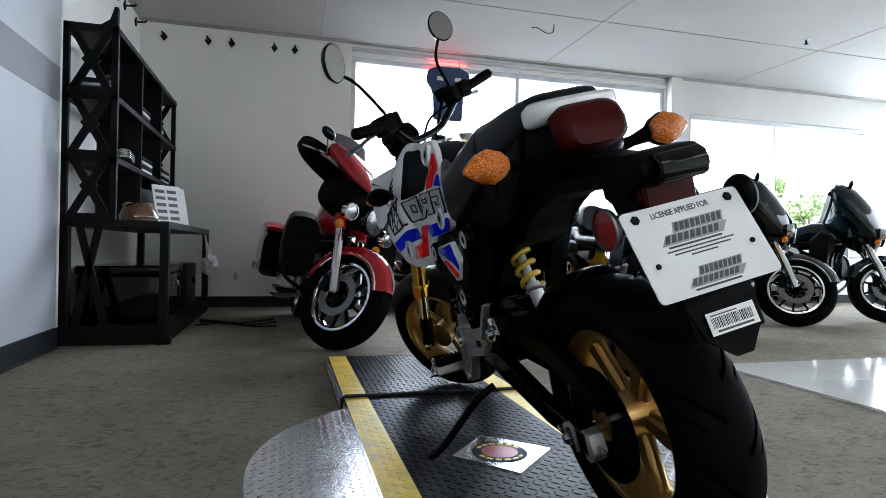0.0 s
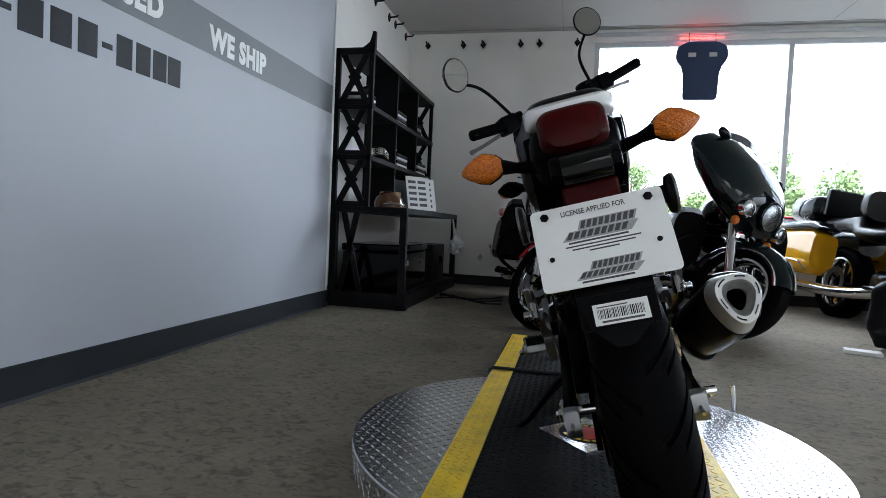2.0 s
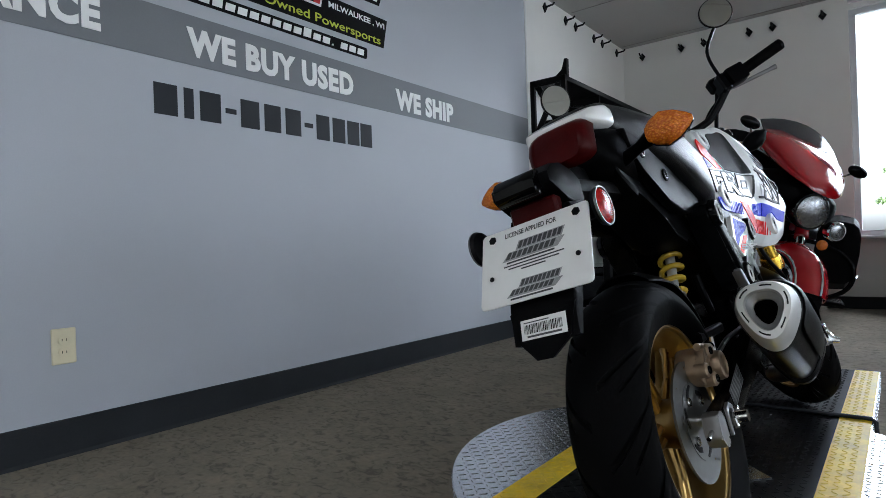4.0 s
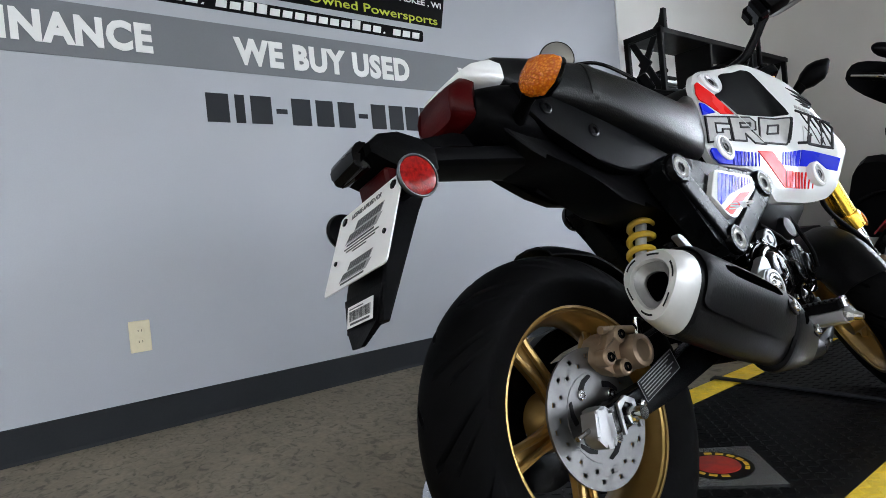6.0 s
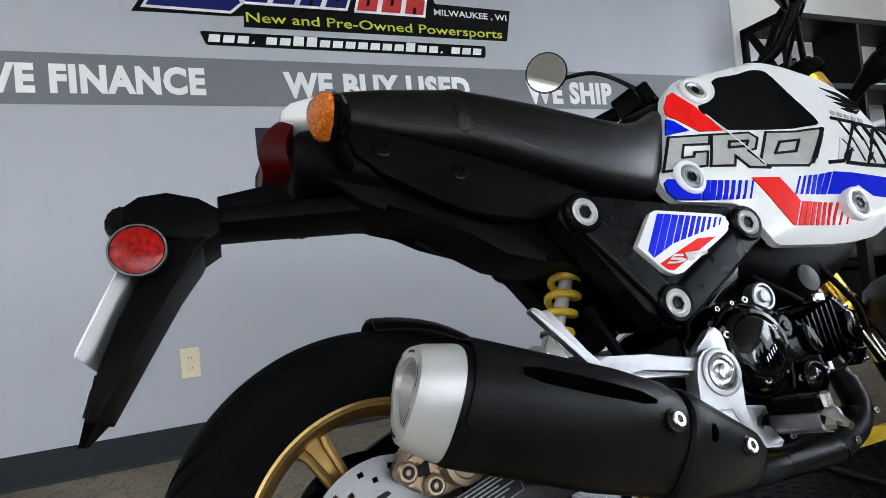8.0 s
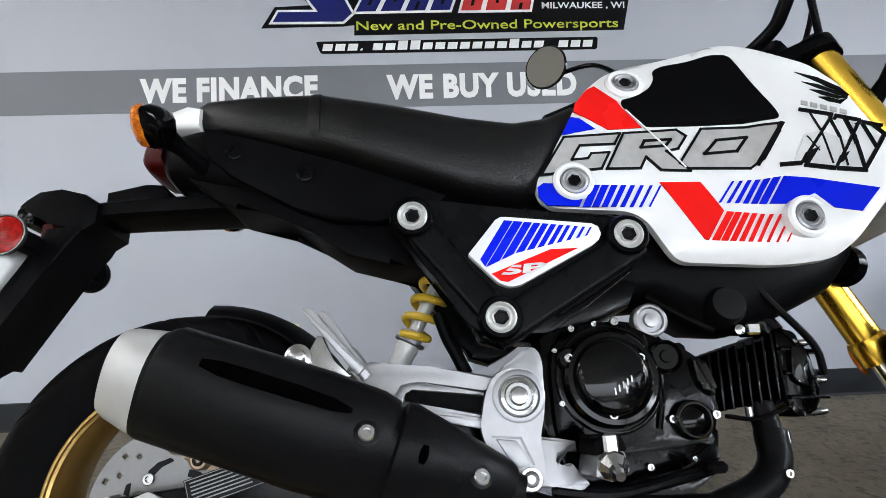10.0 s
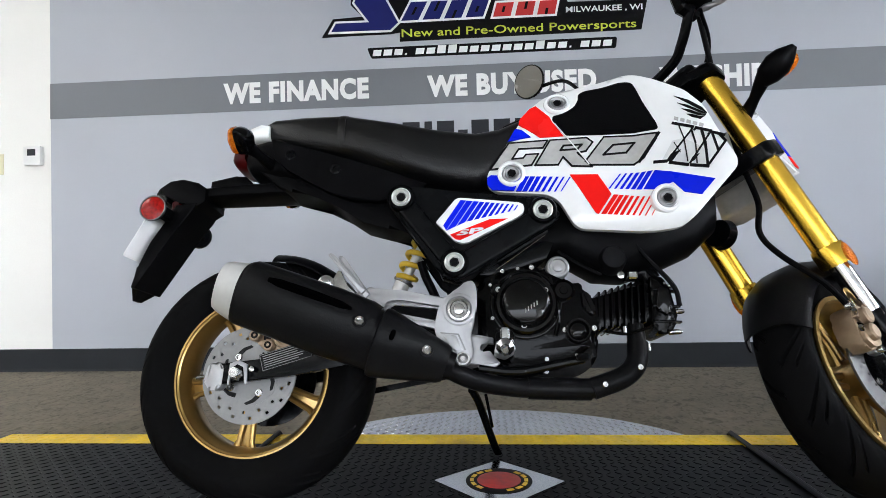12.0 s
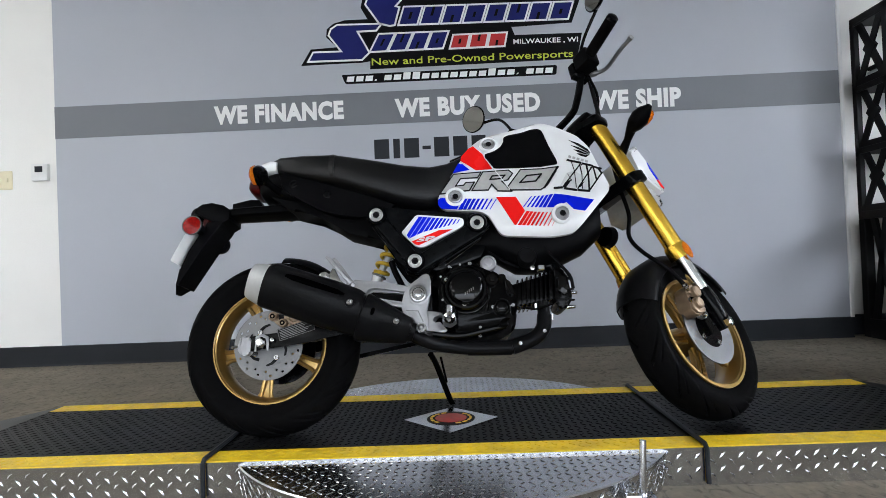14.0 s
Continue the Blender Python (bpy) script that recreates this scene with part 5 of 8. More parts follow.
for s in (-1, 1):
    part("reflector_housing", lathe([(-0.008, 0.014), (-0.005, 0.026), (0.0015, 0.0285), (0.002, 0.027)], (s * 0.104, -0.222, 0.588), (s, 0, 0), 36), DEC_BLACK, bike)
    part("side_reflector", lathe([(0.001, 0.0255), (0.0035, 0.025), (0.006, 0.02), (0.007, 0.0)], (s * 0.104, -0.222, 0.588), (s, 0, 0), 36), REFLECTOR, bike, "round red side reflector")
    part("reflector_rim", lathe([(0.001, 0.0285), (0.0045, 0.028), (0.0045, 0.0262), (0.001, 0.0255)], (s * 0.104, -0.222, 0.588), (s, 0, 0), 36, closed=True), DISC_STEEL, bike, "thin dull chrome rim")
    part("reflector_bracket", box(*sorted((s * 0.045, s * 0.1)), -0.228, -0.206, 0.576, 0.602, 0.004), MATTE, bike)
# temporary plate
ang = math.degrees(math.atan2(0.054, 0.112))
plate = part("licence_plate", slab(rounded([(-0.0905, 0), (0.0905, 0), (0.0905, -0.1245), (-0.0905, -0.1245)], 0.008), -0.001, 0.001), PLATE_WHITE, bike, "white temporary plate card with grey print", smooth=False)
plate.matrix_basis = Matrix.Translation((0, -0.229, 0.602)) @ Matrix.Rotation(radians(90 - ang), 4, "X")
part("plate_words", lettering("LICENSE APPLIED FOR", 0.088, 0.0082, 0.0004, 0.012), PRINT, plate, smooth=False).matrix_basis = pose(-0.048, -0.017, 0.0012)


SOFTPRINT = mat("pale_grey_print", (0.32, 0.32, 0.33), 0.5, var=0.2, scale=300)


def plate_bar(x0, x1, y0, y1, skew=0.0, m=None):
    top = 0.0012 if m is SOFTPRINT else 0.0016
    part("print_bar", slab([(x0, y0), (x1, y0), (x1 + skew, y1), (x0 + skew, y1)], 0.001, top), m or PRINT, plate, smooth=False)


GREYPRINT = mat("dark_grey_print", (0.05, 0.05, 0.055), 0.5, var=0.2, scale=300)
for y0, sc in ((-0.058, 1.0), (-0.117, 0.85)):
    plate_bar(-0.053 * sc, 0.04 * sc, y0 + 0.002, y0 + 0.016 * sc, 0.012, SOFTPRINT)
    plate_bar(-0.03 * sc, 0.047 * sc, y0 + 0.0165 * sc, y0 + 0.031 * sc, 0.006, SOFTPRINT)
    for k in range(9):
        plate_bar((-0.026 + k * 0.0082) * sc, (-0.0203 + k * 0.0082) * sc, y0 + 0.0185 * sc, y0 + 0.0295 * sc, 0.004, GREYPRINT)
    for k in range(9):
        plate_bar((-0.047 + k * 0.0092) * sc, (-0.0405 + k * 0.0092) * sc, y0 + 0.0045, y0 + 0.0145 * sc, 0.005, GREYPRINT)
    plate_bar(-0.045 * sc, 0.035 * sc, y0 - 0.0025, y0, 0.0, GREYPRINT)
for k, (a, b) in enumerate(((-0.05, 0.05), (-0.042, 0.042), (-0.02, 0.02))):
    plate_bar(a, b, -0.0655 - k * 0.0048, -0.0637 - k * 0.0048, 0, GREYPRINT)
for x, y, r in ((-0.071, -0.0125, 0.0065), (0.071, -0.0125, 0.0065), (-0.071, -0.078, 0.0036), (0.071, -0.078, 0.0036)):
    part("plate_screw" if r > 0.005 else "plate_hole", lathe([(0.0, r), (0.002, r), (0.0028, r * 0.8)], (x, y, 0.0008), (0, 0, 1), 6 if r > 0.005 else 14), DEC_BLACK, plate, smooth=False)
# barcode sticker below
stk = part("barcode_sticker", box(-0.035, 0.036, -0.014, 0.014, 0, 0.0006), PLATE_WHITE, bike, "white barcode sticker", smooth=False)
stk.matrix_basis = Matrix.Translation((0.002, -0.2835, 0.45)) @ Matrix.Rotation(radians(74), 4, "X")
random.seed(4)
x = -0.03
while x < 0.03:
    w = random.choice((0.0006, 0.001, 0.0015))
    part("code_bar", box(x, x + w, -0.006, 0.007, 0.0006, 0.0008), DEC_BLACK, stk, smooth=False)
    x += w + random.choice((0.0007, 0.0012))
part("code_line", box(-0.026, 0.028, -0.0112, -0.0085, 0.0006, 0.0008), PRINT, stk, smooth=False)
part("code_line", box(-0.03, 0.01, 0.009, 0.0105, 0.0006, 0.0008), PRINT, stk, smooth=False)
# muffler
MA, MB = Vector((0.212, 0.012, 0.393)), Vector((0.178, 0.37, 0.266))
MD = (MB - MA).normalized()
ME = Vector((1, 0, 0))
ME = (ME - MD * ME.dot(MD)).normalized()
MF = ME.cross(MD) * -1
if MF.z < 0:
    MF = -MF


def muff(d, s, a0=0.0, a1=2 * math.pi, n=40, closed=True):
    out = []
    for k in range(n + (0 if closed else 1)):
        a = a0 + (a1 - a0) * k / n
        r = s * (1 + 0.07 * math.cos(3 * (a + math.pi / 2)))
        out.append(MA + MD * d + ME * (math.cos(a) * r * (0.8 + 0.06 * math.sin(a))) + MF * (math.sin(a) * r * 0.98))
    return out


part("muffler_body", loft([muff(d, s) for d, s in ((0.028, 0.056), (0.035, 0.058), (0.2, 0.06), (0.29, 0.055), (0.335, 0.045), (0.375, 0.033), (0.43, 0.024))]), HEATSHIELD, bike, "matte black muffler")
tip = loft(caps=False, sections=[muff(d, s) for d, s in ((0.032, 0.055), (0.024, 0.0552), (-0.004, 0.0485), (-0.012, 0.0445), (-0.0128, 0.033), (-0.008, 0.0305), (0.0, 0.03))])
part("muffler_tip", tip, TIPMETAL, bike, "brushed silver muffler end cap")
part("outlet_cone", loft(caps=False, sections=[muff(d, s) for d, s in ((-0.008, 0.0306), (-0.004, 0.0275), (0.0005, 0.0215), (0.002, 0.02), (0.04, 0.0195))]), FUNNEL, bike, "grey funnel inside the muffler tip")
# black disc across the bore, its colour standing for the shade inside
part("outlet", loft([muff(d, s) for d, s in ((0.0075, 0.0199), (0.007, 0.0199))]), SLOT_SHADE, bike)
for k in range(6):
    a = math.pi / 3 * k + 0.25
    q = [muff(-0.0137 + dz, s_, a - 0.26, a + 0.26, 6, False) for s_, dz in ((0.0378, 0.0004), (0.0405, 0.0004))]
    b = bmesh.new()
    vv = [[b.verts.new(p - MD * 0.0006) for p in row] for row in q]
    for i in range(6):
        b.faces.new((vv[0][i], vv[0][i + 1], vv[1][i + 1], vv[1][i]))
    part("tip_slot", b, DEC_BLACK, bike, smooth=False)
b = bmesh.new()
rows = [muff(d, s, radians(a0), radians(a1), 14, False) for d, s, a0, a1 in ((0.034, 0.0615, -22, 104), (0.042, 0.066, -30, 112), (0.2, 0.069, -34, 112), (0.262, 0.066, -32, 100), (0.28, 0.061, -20, 80))]
rows2 = [[p - (p - MA - MD * (p - MA).dot(MD)).normalized() * 0.006 for p in r] for r in rows]
for rr, flip in ((rows, 1), (rows2, -1)):
    vv = [[b.verts.new(p) for p in r] for r in rr]
    for i in range(len(rr) - 1):
        for j in range(14):
            b.faces.new((vv[i][j], vv[i + 1][j], vv[i + 1][j + 1], vv[i][j + 1])[::flip])
part("heat_shield", b, HEATSHIELD, bike, "matte black pressed heat shield")
# no recess is cut: a black bar paints the slot's shade on the shield
sl = [muff(d, 0.0635, radians(26), radians(23), 1, False)[0] for d in (0.08, 0.10, 0.14, 0.18, 0.215, 0.235)]
part("shield_slot", tube(sl, 0.007, 10, radii=[0.005, 0.0082, 0.009, 0.009, 0.008, 0.004]), SLOT_SHADE, bike, "long black bar standing for the shaded slot in the heat shield")
part("shield_bolt_seat", lathe([(0, 0.0125), (0.003, 0.0125), (0.0034, 0.011)], muff(0.255, 0.0665, radians(12), radians(13), 1, False)[0], ME * 0.97 + MF * 0.2, 20), DEC_BLACK, bike)
part("shield_bolt", bolt_bm(muff(0.255, 0.067, radians(12), radians(13), 1, False)[0], ME * 0.97 + MF * 0.2, 0.0085, 0.008), BOLT, bike)
part("pipe_guard", loft([muff(d, s) for d, s in ((0.286, 0.058), (0.289, 0.0625), (0.297, 0.064), (0.35, 0.051), (0.41, 0.036), (0.418, 0.031))]), HEATSHIELD, bike, "black pipe guard")
part("guard_bolt_seat", lathe([(0, 0.0115), (0.002, 0.0112), (0.0025, 0.009)], muff(0.378, 0.0435, radians(10), radians(11), 1, False)[0], ME * 0.97 + MF * 0.2, 20), DEC_BLACK, bike)
part("guard_bolt", bolt_bm(muff(0.378, 0.0438, radians(10), radians(11), 1, False)[0], ME * 0.97 + MF * 0.2, 0.0085, 0.007), BOLT, bike)
# black bar painting a slot's shade; the guard has no opening
part("guard_hole", tube([muff(0.315, 0.0585, radians(q), radians(q + 1), 1, False)[0] for q in (3, 8, 14, 20)], 0.004, 10, radii=[0.003, 0.0048, 0.0048, 0.003]), SLOT_SHADE, bike, "short black bar standing for a shaded slot in the pipe guard")
pipe = smooth_line([(0.165, 0.375, 0.262), (0.13, 0.45, 0.228), (0.09, 0.53, 0.216), (0.075, 0.62, 0.214), (0.075, 0.674, 0.214), (0.073, 0.728, 0.235), (0.066, 0.756, 0.263), (0.055, 0.764, 0.3), (0.045, 0.765, 0.335)])
part("exhaust_pipe", tube(pipe, 0.0175, 18), HEATSHIELD, bike, "black exhaust header pipe")
part("header_guard", tube(smooth_line([(0.082, 0.55, 0.2155), (0.079, 0.60, 0.214), (0.077, 0.667, 0.213)]), 0.0205, 18), HEATSHIELD, bike)
part("header_guard", tube(smooth_line([(0.077, 0.669, 0.2135), (0.075, 0.728, 0.235), (0.068, 0.757, 0.263), (0.057, 0.765, 0.3)]), 0.0205, 18), HEATSHIELD, bike)
for p in ((0.097, 0.69, 0.221), (0.092, 0.757, 0.252)):
    part("pipe_bolt", bolt_bm(p, (1, 0, 0), 0.0055, 0.005), BOLT, bike)
# footrest brackets
for s in (-1, 1):
    def S(a, b):
        return sorted((s * a, s * b))
    part("bracket_upper_bar", prism([(0.23, 0.388), (0.257, 0.4), (0.272, 0.397), (0.328, 0.391), (0.402, 0.3765), (0.402, 0.361), (0.385, 0.362), (0.32, 0.3735), (0.303, 0.377), (0.289, 0.374), (0.281, 0.36), (0.286, 0.343), (0.25, 0.37)], *S(0.136, 0.152), "x", 0.003), SILVER, bike, "cast silver footrest hanger")
    part("bracket_lower_bar", prism([(0.281, 0.36), (0.29, 0.347), (0.337, 0.34), (0.388, 0.331), (0.388, 0.318), (0.328, 0.331), (0.292, 0.338), (0.286, 0.343)], *S(0.136, 0.152), "x", 0.003), SILVER, bike)
    part("slot_lip", prism([(0.388, 0.3615), (0.32, 0.373), (0.303, 0.3765), (0.289, 0.3735), (0.282, 0.36), (0.29, 0.347), (0.295, 0.355), (0.294, 0.364), (0.303, 0.369), (0.388, 0.355)], *S(0.134, 0.144), "x", 0.002), SILVER, bike)
    part("slot_lip", prism([(0.29, 0.347), (0.295, 0.355), (0.303, 0.35), (0.386, 0.336), (0.386, 0.331), (0.337, 0.34)], *S(0.134, 0.144), "x", 0.002), SILVER, bike)
    part("bracket_backing", prism([(0.285, 0.37), (0.395, 0.356), (0.392, 0.32), (0.285, 0.338)], *S(0.112, 0.128), "x"), MATTE, bike, smooth=False)
    part("bracket_ear", prism(rounded([(0.405, 0.37), (0.407, 0.386), (0.424, 0.396), (0.44, 0.41), (0.453, 0.409), (0.458, 0.394), (0.458, 0.35), (0.43, 0.345)], 0.007), *S(0.132, 0.146), "x", 0.003), SILVER, bike)
    part("bracket_plate", prism(rounded([(0.396, 0.374), (0.408, 0.383), (0.425, 0.386), (0.446, 0.38), (0.456, 0.358), (0.453, 0.331), (0.446, 0.307), (0.45, 0.275), (0.445, 0.257), (0.432, 0.249), (0.418, 0.255), (0.383, 0.306), (0.38, 0.322), (0.387, 0.356)], 0.01), *S(0.135, 0.157), "x", 0.004, seg=3), SILVER, bike, "cast silver footrest plate")
    part("bracket_recess", prism([(0.396, 0.308), (0.42, 0.305), (0.432, 0.28), (0.421, 0.277), (0.412, 0.282)], *S(0.155, 0.1595), "x", 0.0018), SILVER, bike)
    part("recess_edge", prism([(0.391, 0.312), (0.425, 0.309), (0.438, 0.279), (0.435, 0.279), (0.423, 0.3065), (0.392, 0.3095)], *S(0.155, 0.1576), "x"), DISC_STEEL, bike, smooth=False)
    part("pivot_ring", lathe([(0, 0.03), (0.003, 0.03), (0.004, 0.028), (0.004, 0.024), (0.001, 0.0225)], (s * 0.156, 0.4255, 0.3535), (s, 0, 0), 36), SILVER, bike)
    part("pivot_cap", lathe([(0, 0.022), (0.004, 0.021), (0.005, 0.017), (0.002, 0.015), (0.002, 0.011), (0.008, 0.009), (0.009, 0.004)], (s * 0.156, 0.4255, 0.3535), (s, 0, 0), 28), BOLT, bike)
    part("bracket_bolt_ring", lathe([(0, 0.0125), (0.003, 0.012), (0.003, 0.0105)], (s * 0.157, 0.432, 0.2645), (s, 0, 0), 24), BOLT, bike)
    part("bracket_bolt", bolt_bm((s * 0.157, 0.432, 0.2645), (s, 0, 0), 0.009, 0.004), DISC_STEEL, bike)
    for o in (0.0, 0.018):
        part("passenger_peg", prism(rounded([(0.176 + o, 0.462 - o * 0.2), (0.182 + o, 0.466 - o * 0.2), (0.19 + o, 0.46 - o * 0.2), (0.252 + o * 0.4, 0.392 - o * 0.4), (0.243 + o * 0.3, 0.383 - o * 0.4)], 0.003), *S(0.15 - o * 0.4, 0.163 - o * 0.4), "x", 0.003), SILVER, bike, "folded silver passenger footpeg")
    part("peg_link", prism([(0.196, 0.432), (0.203, 0.43), (0.214, 0.4), (0.236, 0.385), (0.225, 0.372), (0.2, 0.385), (0.178, 0.4)], *S(0.142, 0.156), "x", 0.002), BOLT, bike)
    part("peg_nut", lathe([(0, 0.0155), (0.004, 0.0155), (0.0045, 0.013), (0.006, 0.01), (0.016, 0.01), (0.018, 0.007)], (s * 0.154, 0.174, 0.407), (s, 0, 0), 18), BOLT, bike)
    part("footpeg_arm", prism(rounded([(0.443, 0.309), (0.465, 0.306), (0.487, 0.302), (0.488, 0.29), (0.463, 0.294), (0.459, 0.281), (0.466, 0.276), (0.48, 0.279), (0.499, 0.256), (0.49, 0.25), (0.46, 0.255), (0.443, 0.254)], 0.002), *S(0.136, 0.15), "x", 0.003), SILVER, bike)
    part("footpeg", prism(rounded([(0.487, 0.268), (0.492, 0.289), (0.52, 0.292), (0.524, 0.272), (0.507, 0.262)], 0.004), *S(0.142, 0.216), "x", 0.003), SILVER, bike, "cast metal rider footpeg")
    part("footpeg_rubber", prism(rounded([(0.488, 0.288), (0.492, 0.304), (0.52, 0.306), (0.524, 0.291)], 0.004), *S(0.148, 0.214), "x", 0.003), RUBBER, bike, "black rubber footpeg pad")
    for k in range(6):
        part("rubber_rib", box(*S(0.154 + k * 0.01, 0.158 + k * 0.01), 0.491, 0.521, 0.304, 0.3085, 0.001), RUBBER, bike, smooth=False)
    part("footpeg_end", lathe([(0, 0.0165), (0.006, 0.0155), (0.014, 0.0085), (0.02, 0.007), (0.026, 0.005)], (s * 0.214, 0.506, 0.279), (s, 0, -0.42), 10), BOLT, bike, smooth=False)
    part("footpeg_nub", box(*S(0.212, 0.222), 0.498, 0.514, 0.285, 0.31, 0.003), BOLT, bike)
part("brake_pedal", tube(smooth_line([(0.13, 0.46, 0.25), (0.13, 0.53, 0.243), (0.13, 0.6, 0.255), (0.125, 0.65, 0.265)]), 0.008, 10), SATIN, bike)
part("pedal_pad", box(0.11, 0.15, 0.635, 0.658, 0.26, 0.273, 0.004), RUBBER, bike)
part("shift_lever", tube(smooth_line([(-0.14, 0.5, 0.25), (-0.16, 0.58, 0.262), (-0.165, 0.64, 0.272), (-0.2, 0.645, 0.272)]), 0.007, 10), SATIN, bike)
# engine
case = [(0.455, 0.42), (0.5, 0.445), (0.59, 0.45), (0.628, 0.432), (0.65, 0.402), (0.69, 0.388), (0.692, 0.31), (0.66, 0.262), (0.6, 0.245), (0.5, 0.245), (0.455, 0.3)]
part("crankcase", prism(rounded(case, 0.02), -0.09, 0.075, "x", 0.014, seg=3), ENGINE, bike, "gloss black engine crankcase")
for s in (-1, 1):
    part("side_case", prism(rounded([(0.478, 0.4), (0.5, 0.44), (0.57, 0.447), (0.612, 0.425), (0.655, 0.405), (0.678, 0.385), (0.685, 0.31), (0.655, 0.275), (0.6, 0.256), (0.5, 0.262), (0.478, 0.31)], 0.02), *sorted((s * 0.07, s * 0.097)), "x", 0.014, seg=4), ENGINE, bike)
    part("cover_rim", lathe([(0, 0.069), (0.004, 0.068), (0.005, 0.066), (0.005, 0.0645), (0, 0.064)], (s * 0.096, 0.551, 0.373), (s, 0, 0), 56), GLOSS, bike)
    part("clutch_cover", lathe([(0, 0.061), (0.014, 0.0595), (0.018, 0.056), (0.0185, 0.05), (0.016, 0.047), (0.02, 0.044), (0.0235, 0.037), (0.0245, 0.0)], (s * 0.096, 0.551, 0.373), (s, 0, 0), 56), GLOSS, bike, "round gloss black clutch cover")
    for k in range(5):
        part("cover_bar", box(*sorted((s * 0.12, s * 0.1213)), 0.548 + k * 0.0055, 0.55 + k * 0.0055, 0.352 + k * 0.0035, 0.360 + k * 0.0035), BOLT, bike, smooth=False)
    for y, z in ((0.499, 0.399), (0.589, 0.396), (0.546, 0.3285)):
        part("cover_boss", lathe([(0, 0.0155), (0.014, 0.014), (0.016, 0.0115)], (s * 0.095, y, z), (s, 0, 0), 24), GLOSS, bike)
        part("cover_bolt", bolt_bm((s * 0.11, y, z), (s, 0, 0), 0.006, 0.004), BOLT, bike)
    part("round_cap", lathe([(0, 0.0245), (0.012, 0.0235), (0.014, 0.021), (0.014, 0.019), (0.009, 0.0175), (0.013, 0.01), (0.014, 0.0)], (s * 0.095, 0.647, 0.319), (s, 0, 0), 36), GLOSS, bike)
    part("oil_cap", lathe([(0, 0.0215), (0.012, 0.021), (0.015, 0.018), (0.01, 0.016), (0.01, 0.008), (0.013, 0.007)], (s * 0.094, 0.624, 0.397), (s, 0, 0), 28), GLOSS, bike)
    part("case_shoulder", prism(rounded([(0.655, 0.395), (0.672, 0.392), (0.683, 0.352), (0.675, 0.345), (0.66, 0.36)], 0.006), *sorted((s * 0.085, s * 0.106)), "x", 0.006, seg=3), GLOSS, bike)
    part("case_rib", tube(smooth_line([(s * 0.098, 0.6, 0.425), (s * 0.1, 0.607, 0.39), (s * 0.1, 0.612, 0.345), (s * 0.098, 0.605, 0.31)]), 0.004, 8), GLOSS, bike)
    for y, z, r in ((0.508, 0.437, 0.006), (0.538, 0.442, 0.005), (0.565, 0.444, 0.0072), (0.622, 0.321, 0.0068), (0.677, 0.324, 0.0072), (0.586, 0.267, 0.006), (0.641, 0.274, 0.0045), (0.484, 0.41, 0.0045), (0.487, 0.345, 0.005)):
        part("case_bolt", bolt_bm((s * 0.097, y, z), (s, 0, 0), r * 0.8, 0.006), BOLT, bike)
part("sump", prism(rounded([(0.47, 0.3), (0.69, 0.31), (0.68, 0.262), (0.655, 0.242), (0.62, 0.228), (0.53, 0.226), (0.48, 0.245)], 0.012), -0.07, 0.082, "x", 0.01, seg=3), ENGINE, bike, "black engine sump")
part("sump_bolt", bolt_bm((0.083, 0.585, 0.247), (1, 0, 0), 0.006, 0.006), BOLT, bike)
part("starter_cap", lathe([(0, 0.023), (0.016, 0.0225), (0.018, 0.02), (0.018, 0.017), (0.0145, 0.0155), (0.0145, 0.0095), (0.019, 0.009), (0.02, 0.0)], (0.075, 0.617, 0.446), (1, 0, 0), 30), SILVER, bike, "pale metal round starter cap")
part("cylinder", prism([(0.685, 0.393), (0.8, 0.422), (0.8, 0.347), (0.695, 0.332)], -0.048, 0.048, "x", 0.006), ENGINE, bike)
for k in range(8):
    y = 0.694 + k * 0.0128
    f = k / 7
    part("cooling_fin", prism([(y - 0.002, 0.326 + 0.014 * f), (y + 0.0018, 0.326 + 0.014 * f), (y + 0.006, 0.4 + 0.026 * f), (y + 0.0022, 0.401 + 0.026 * f)], -0.066, 0.066, "x", 0.0008), ENGINE, bike)
part("cylinder_head", prism(rounded([(0.797, 0.336), (0.8, 0.434), (0.818, 0.436), (0.835, 0.418), (0.842, 0.38), (0.848, 0.345), (0.83, 0.318), (0.81, 0.316)], 0.008), -0.055, 0.055, "x", 0.008, seg=2), ENGINE, bike, "black cylinder head")
part("valve_cover", prism(rounded([(0.806, 0.365), (0.812, 0.41), (0.835, 0.405), (0.838, 0.362), (0.825, 0.352)], 0.006), 0.05, 0.066, "x", 0.004), GLOSS, bike)
for k in range(3):
    part("head_rib", prism([(0.8, 0.34 + k * 0.032), (0.852, 0.338 + k * 0.03), (0.852, 0.342 + k * 0.03), (0.8, 0.345 + k * 0.032)], 0.045, 0.063, "x", 0.001), ENGINE, bike)
part("head_rib", tube(smooth_line([(0.066, 0.706, 0.322), (0.068, 0.745, 0.317), (0.066, 0.79, 0.33)]), 0.003, 8), GLOSS, bike)
for y, z in ((0.838, 0.413), (0.85, 0.362), (0.842, 0.322)):
    part("head_stud", tube([(0.045, y - 0.012, z), (0.045, y + 0.008, z + 0.001), (0.045, y + 0.013, z + 0.001)], 0.0045, 10, radii=[0.0055, 0.005, 0.0035]), BOLT, bike)
for y, z in ((0.784, 0.293), (0.741, 0.325)):
    part("head_stud", tube([(0.06, y, z - 0.007), (0.06, y, z + 0.007)], 0.005, 10), BOLT, bike)
part("sensor_block", box(0.04, 0.07, 0.755, 0.775, 0.425, 0.442, 0.003), BOLT, bike)
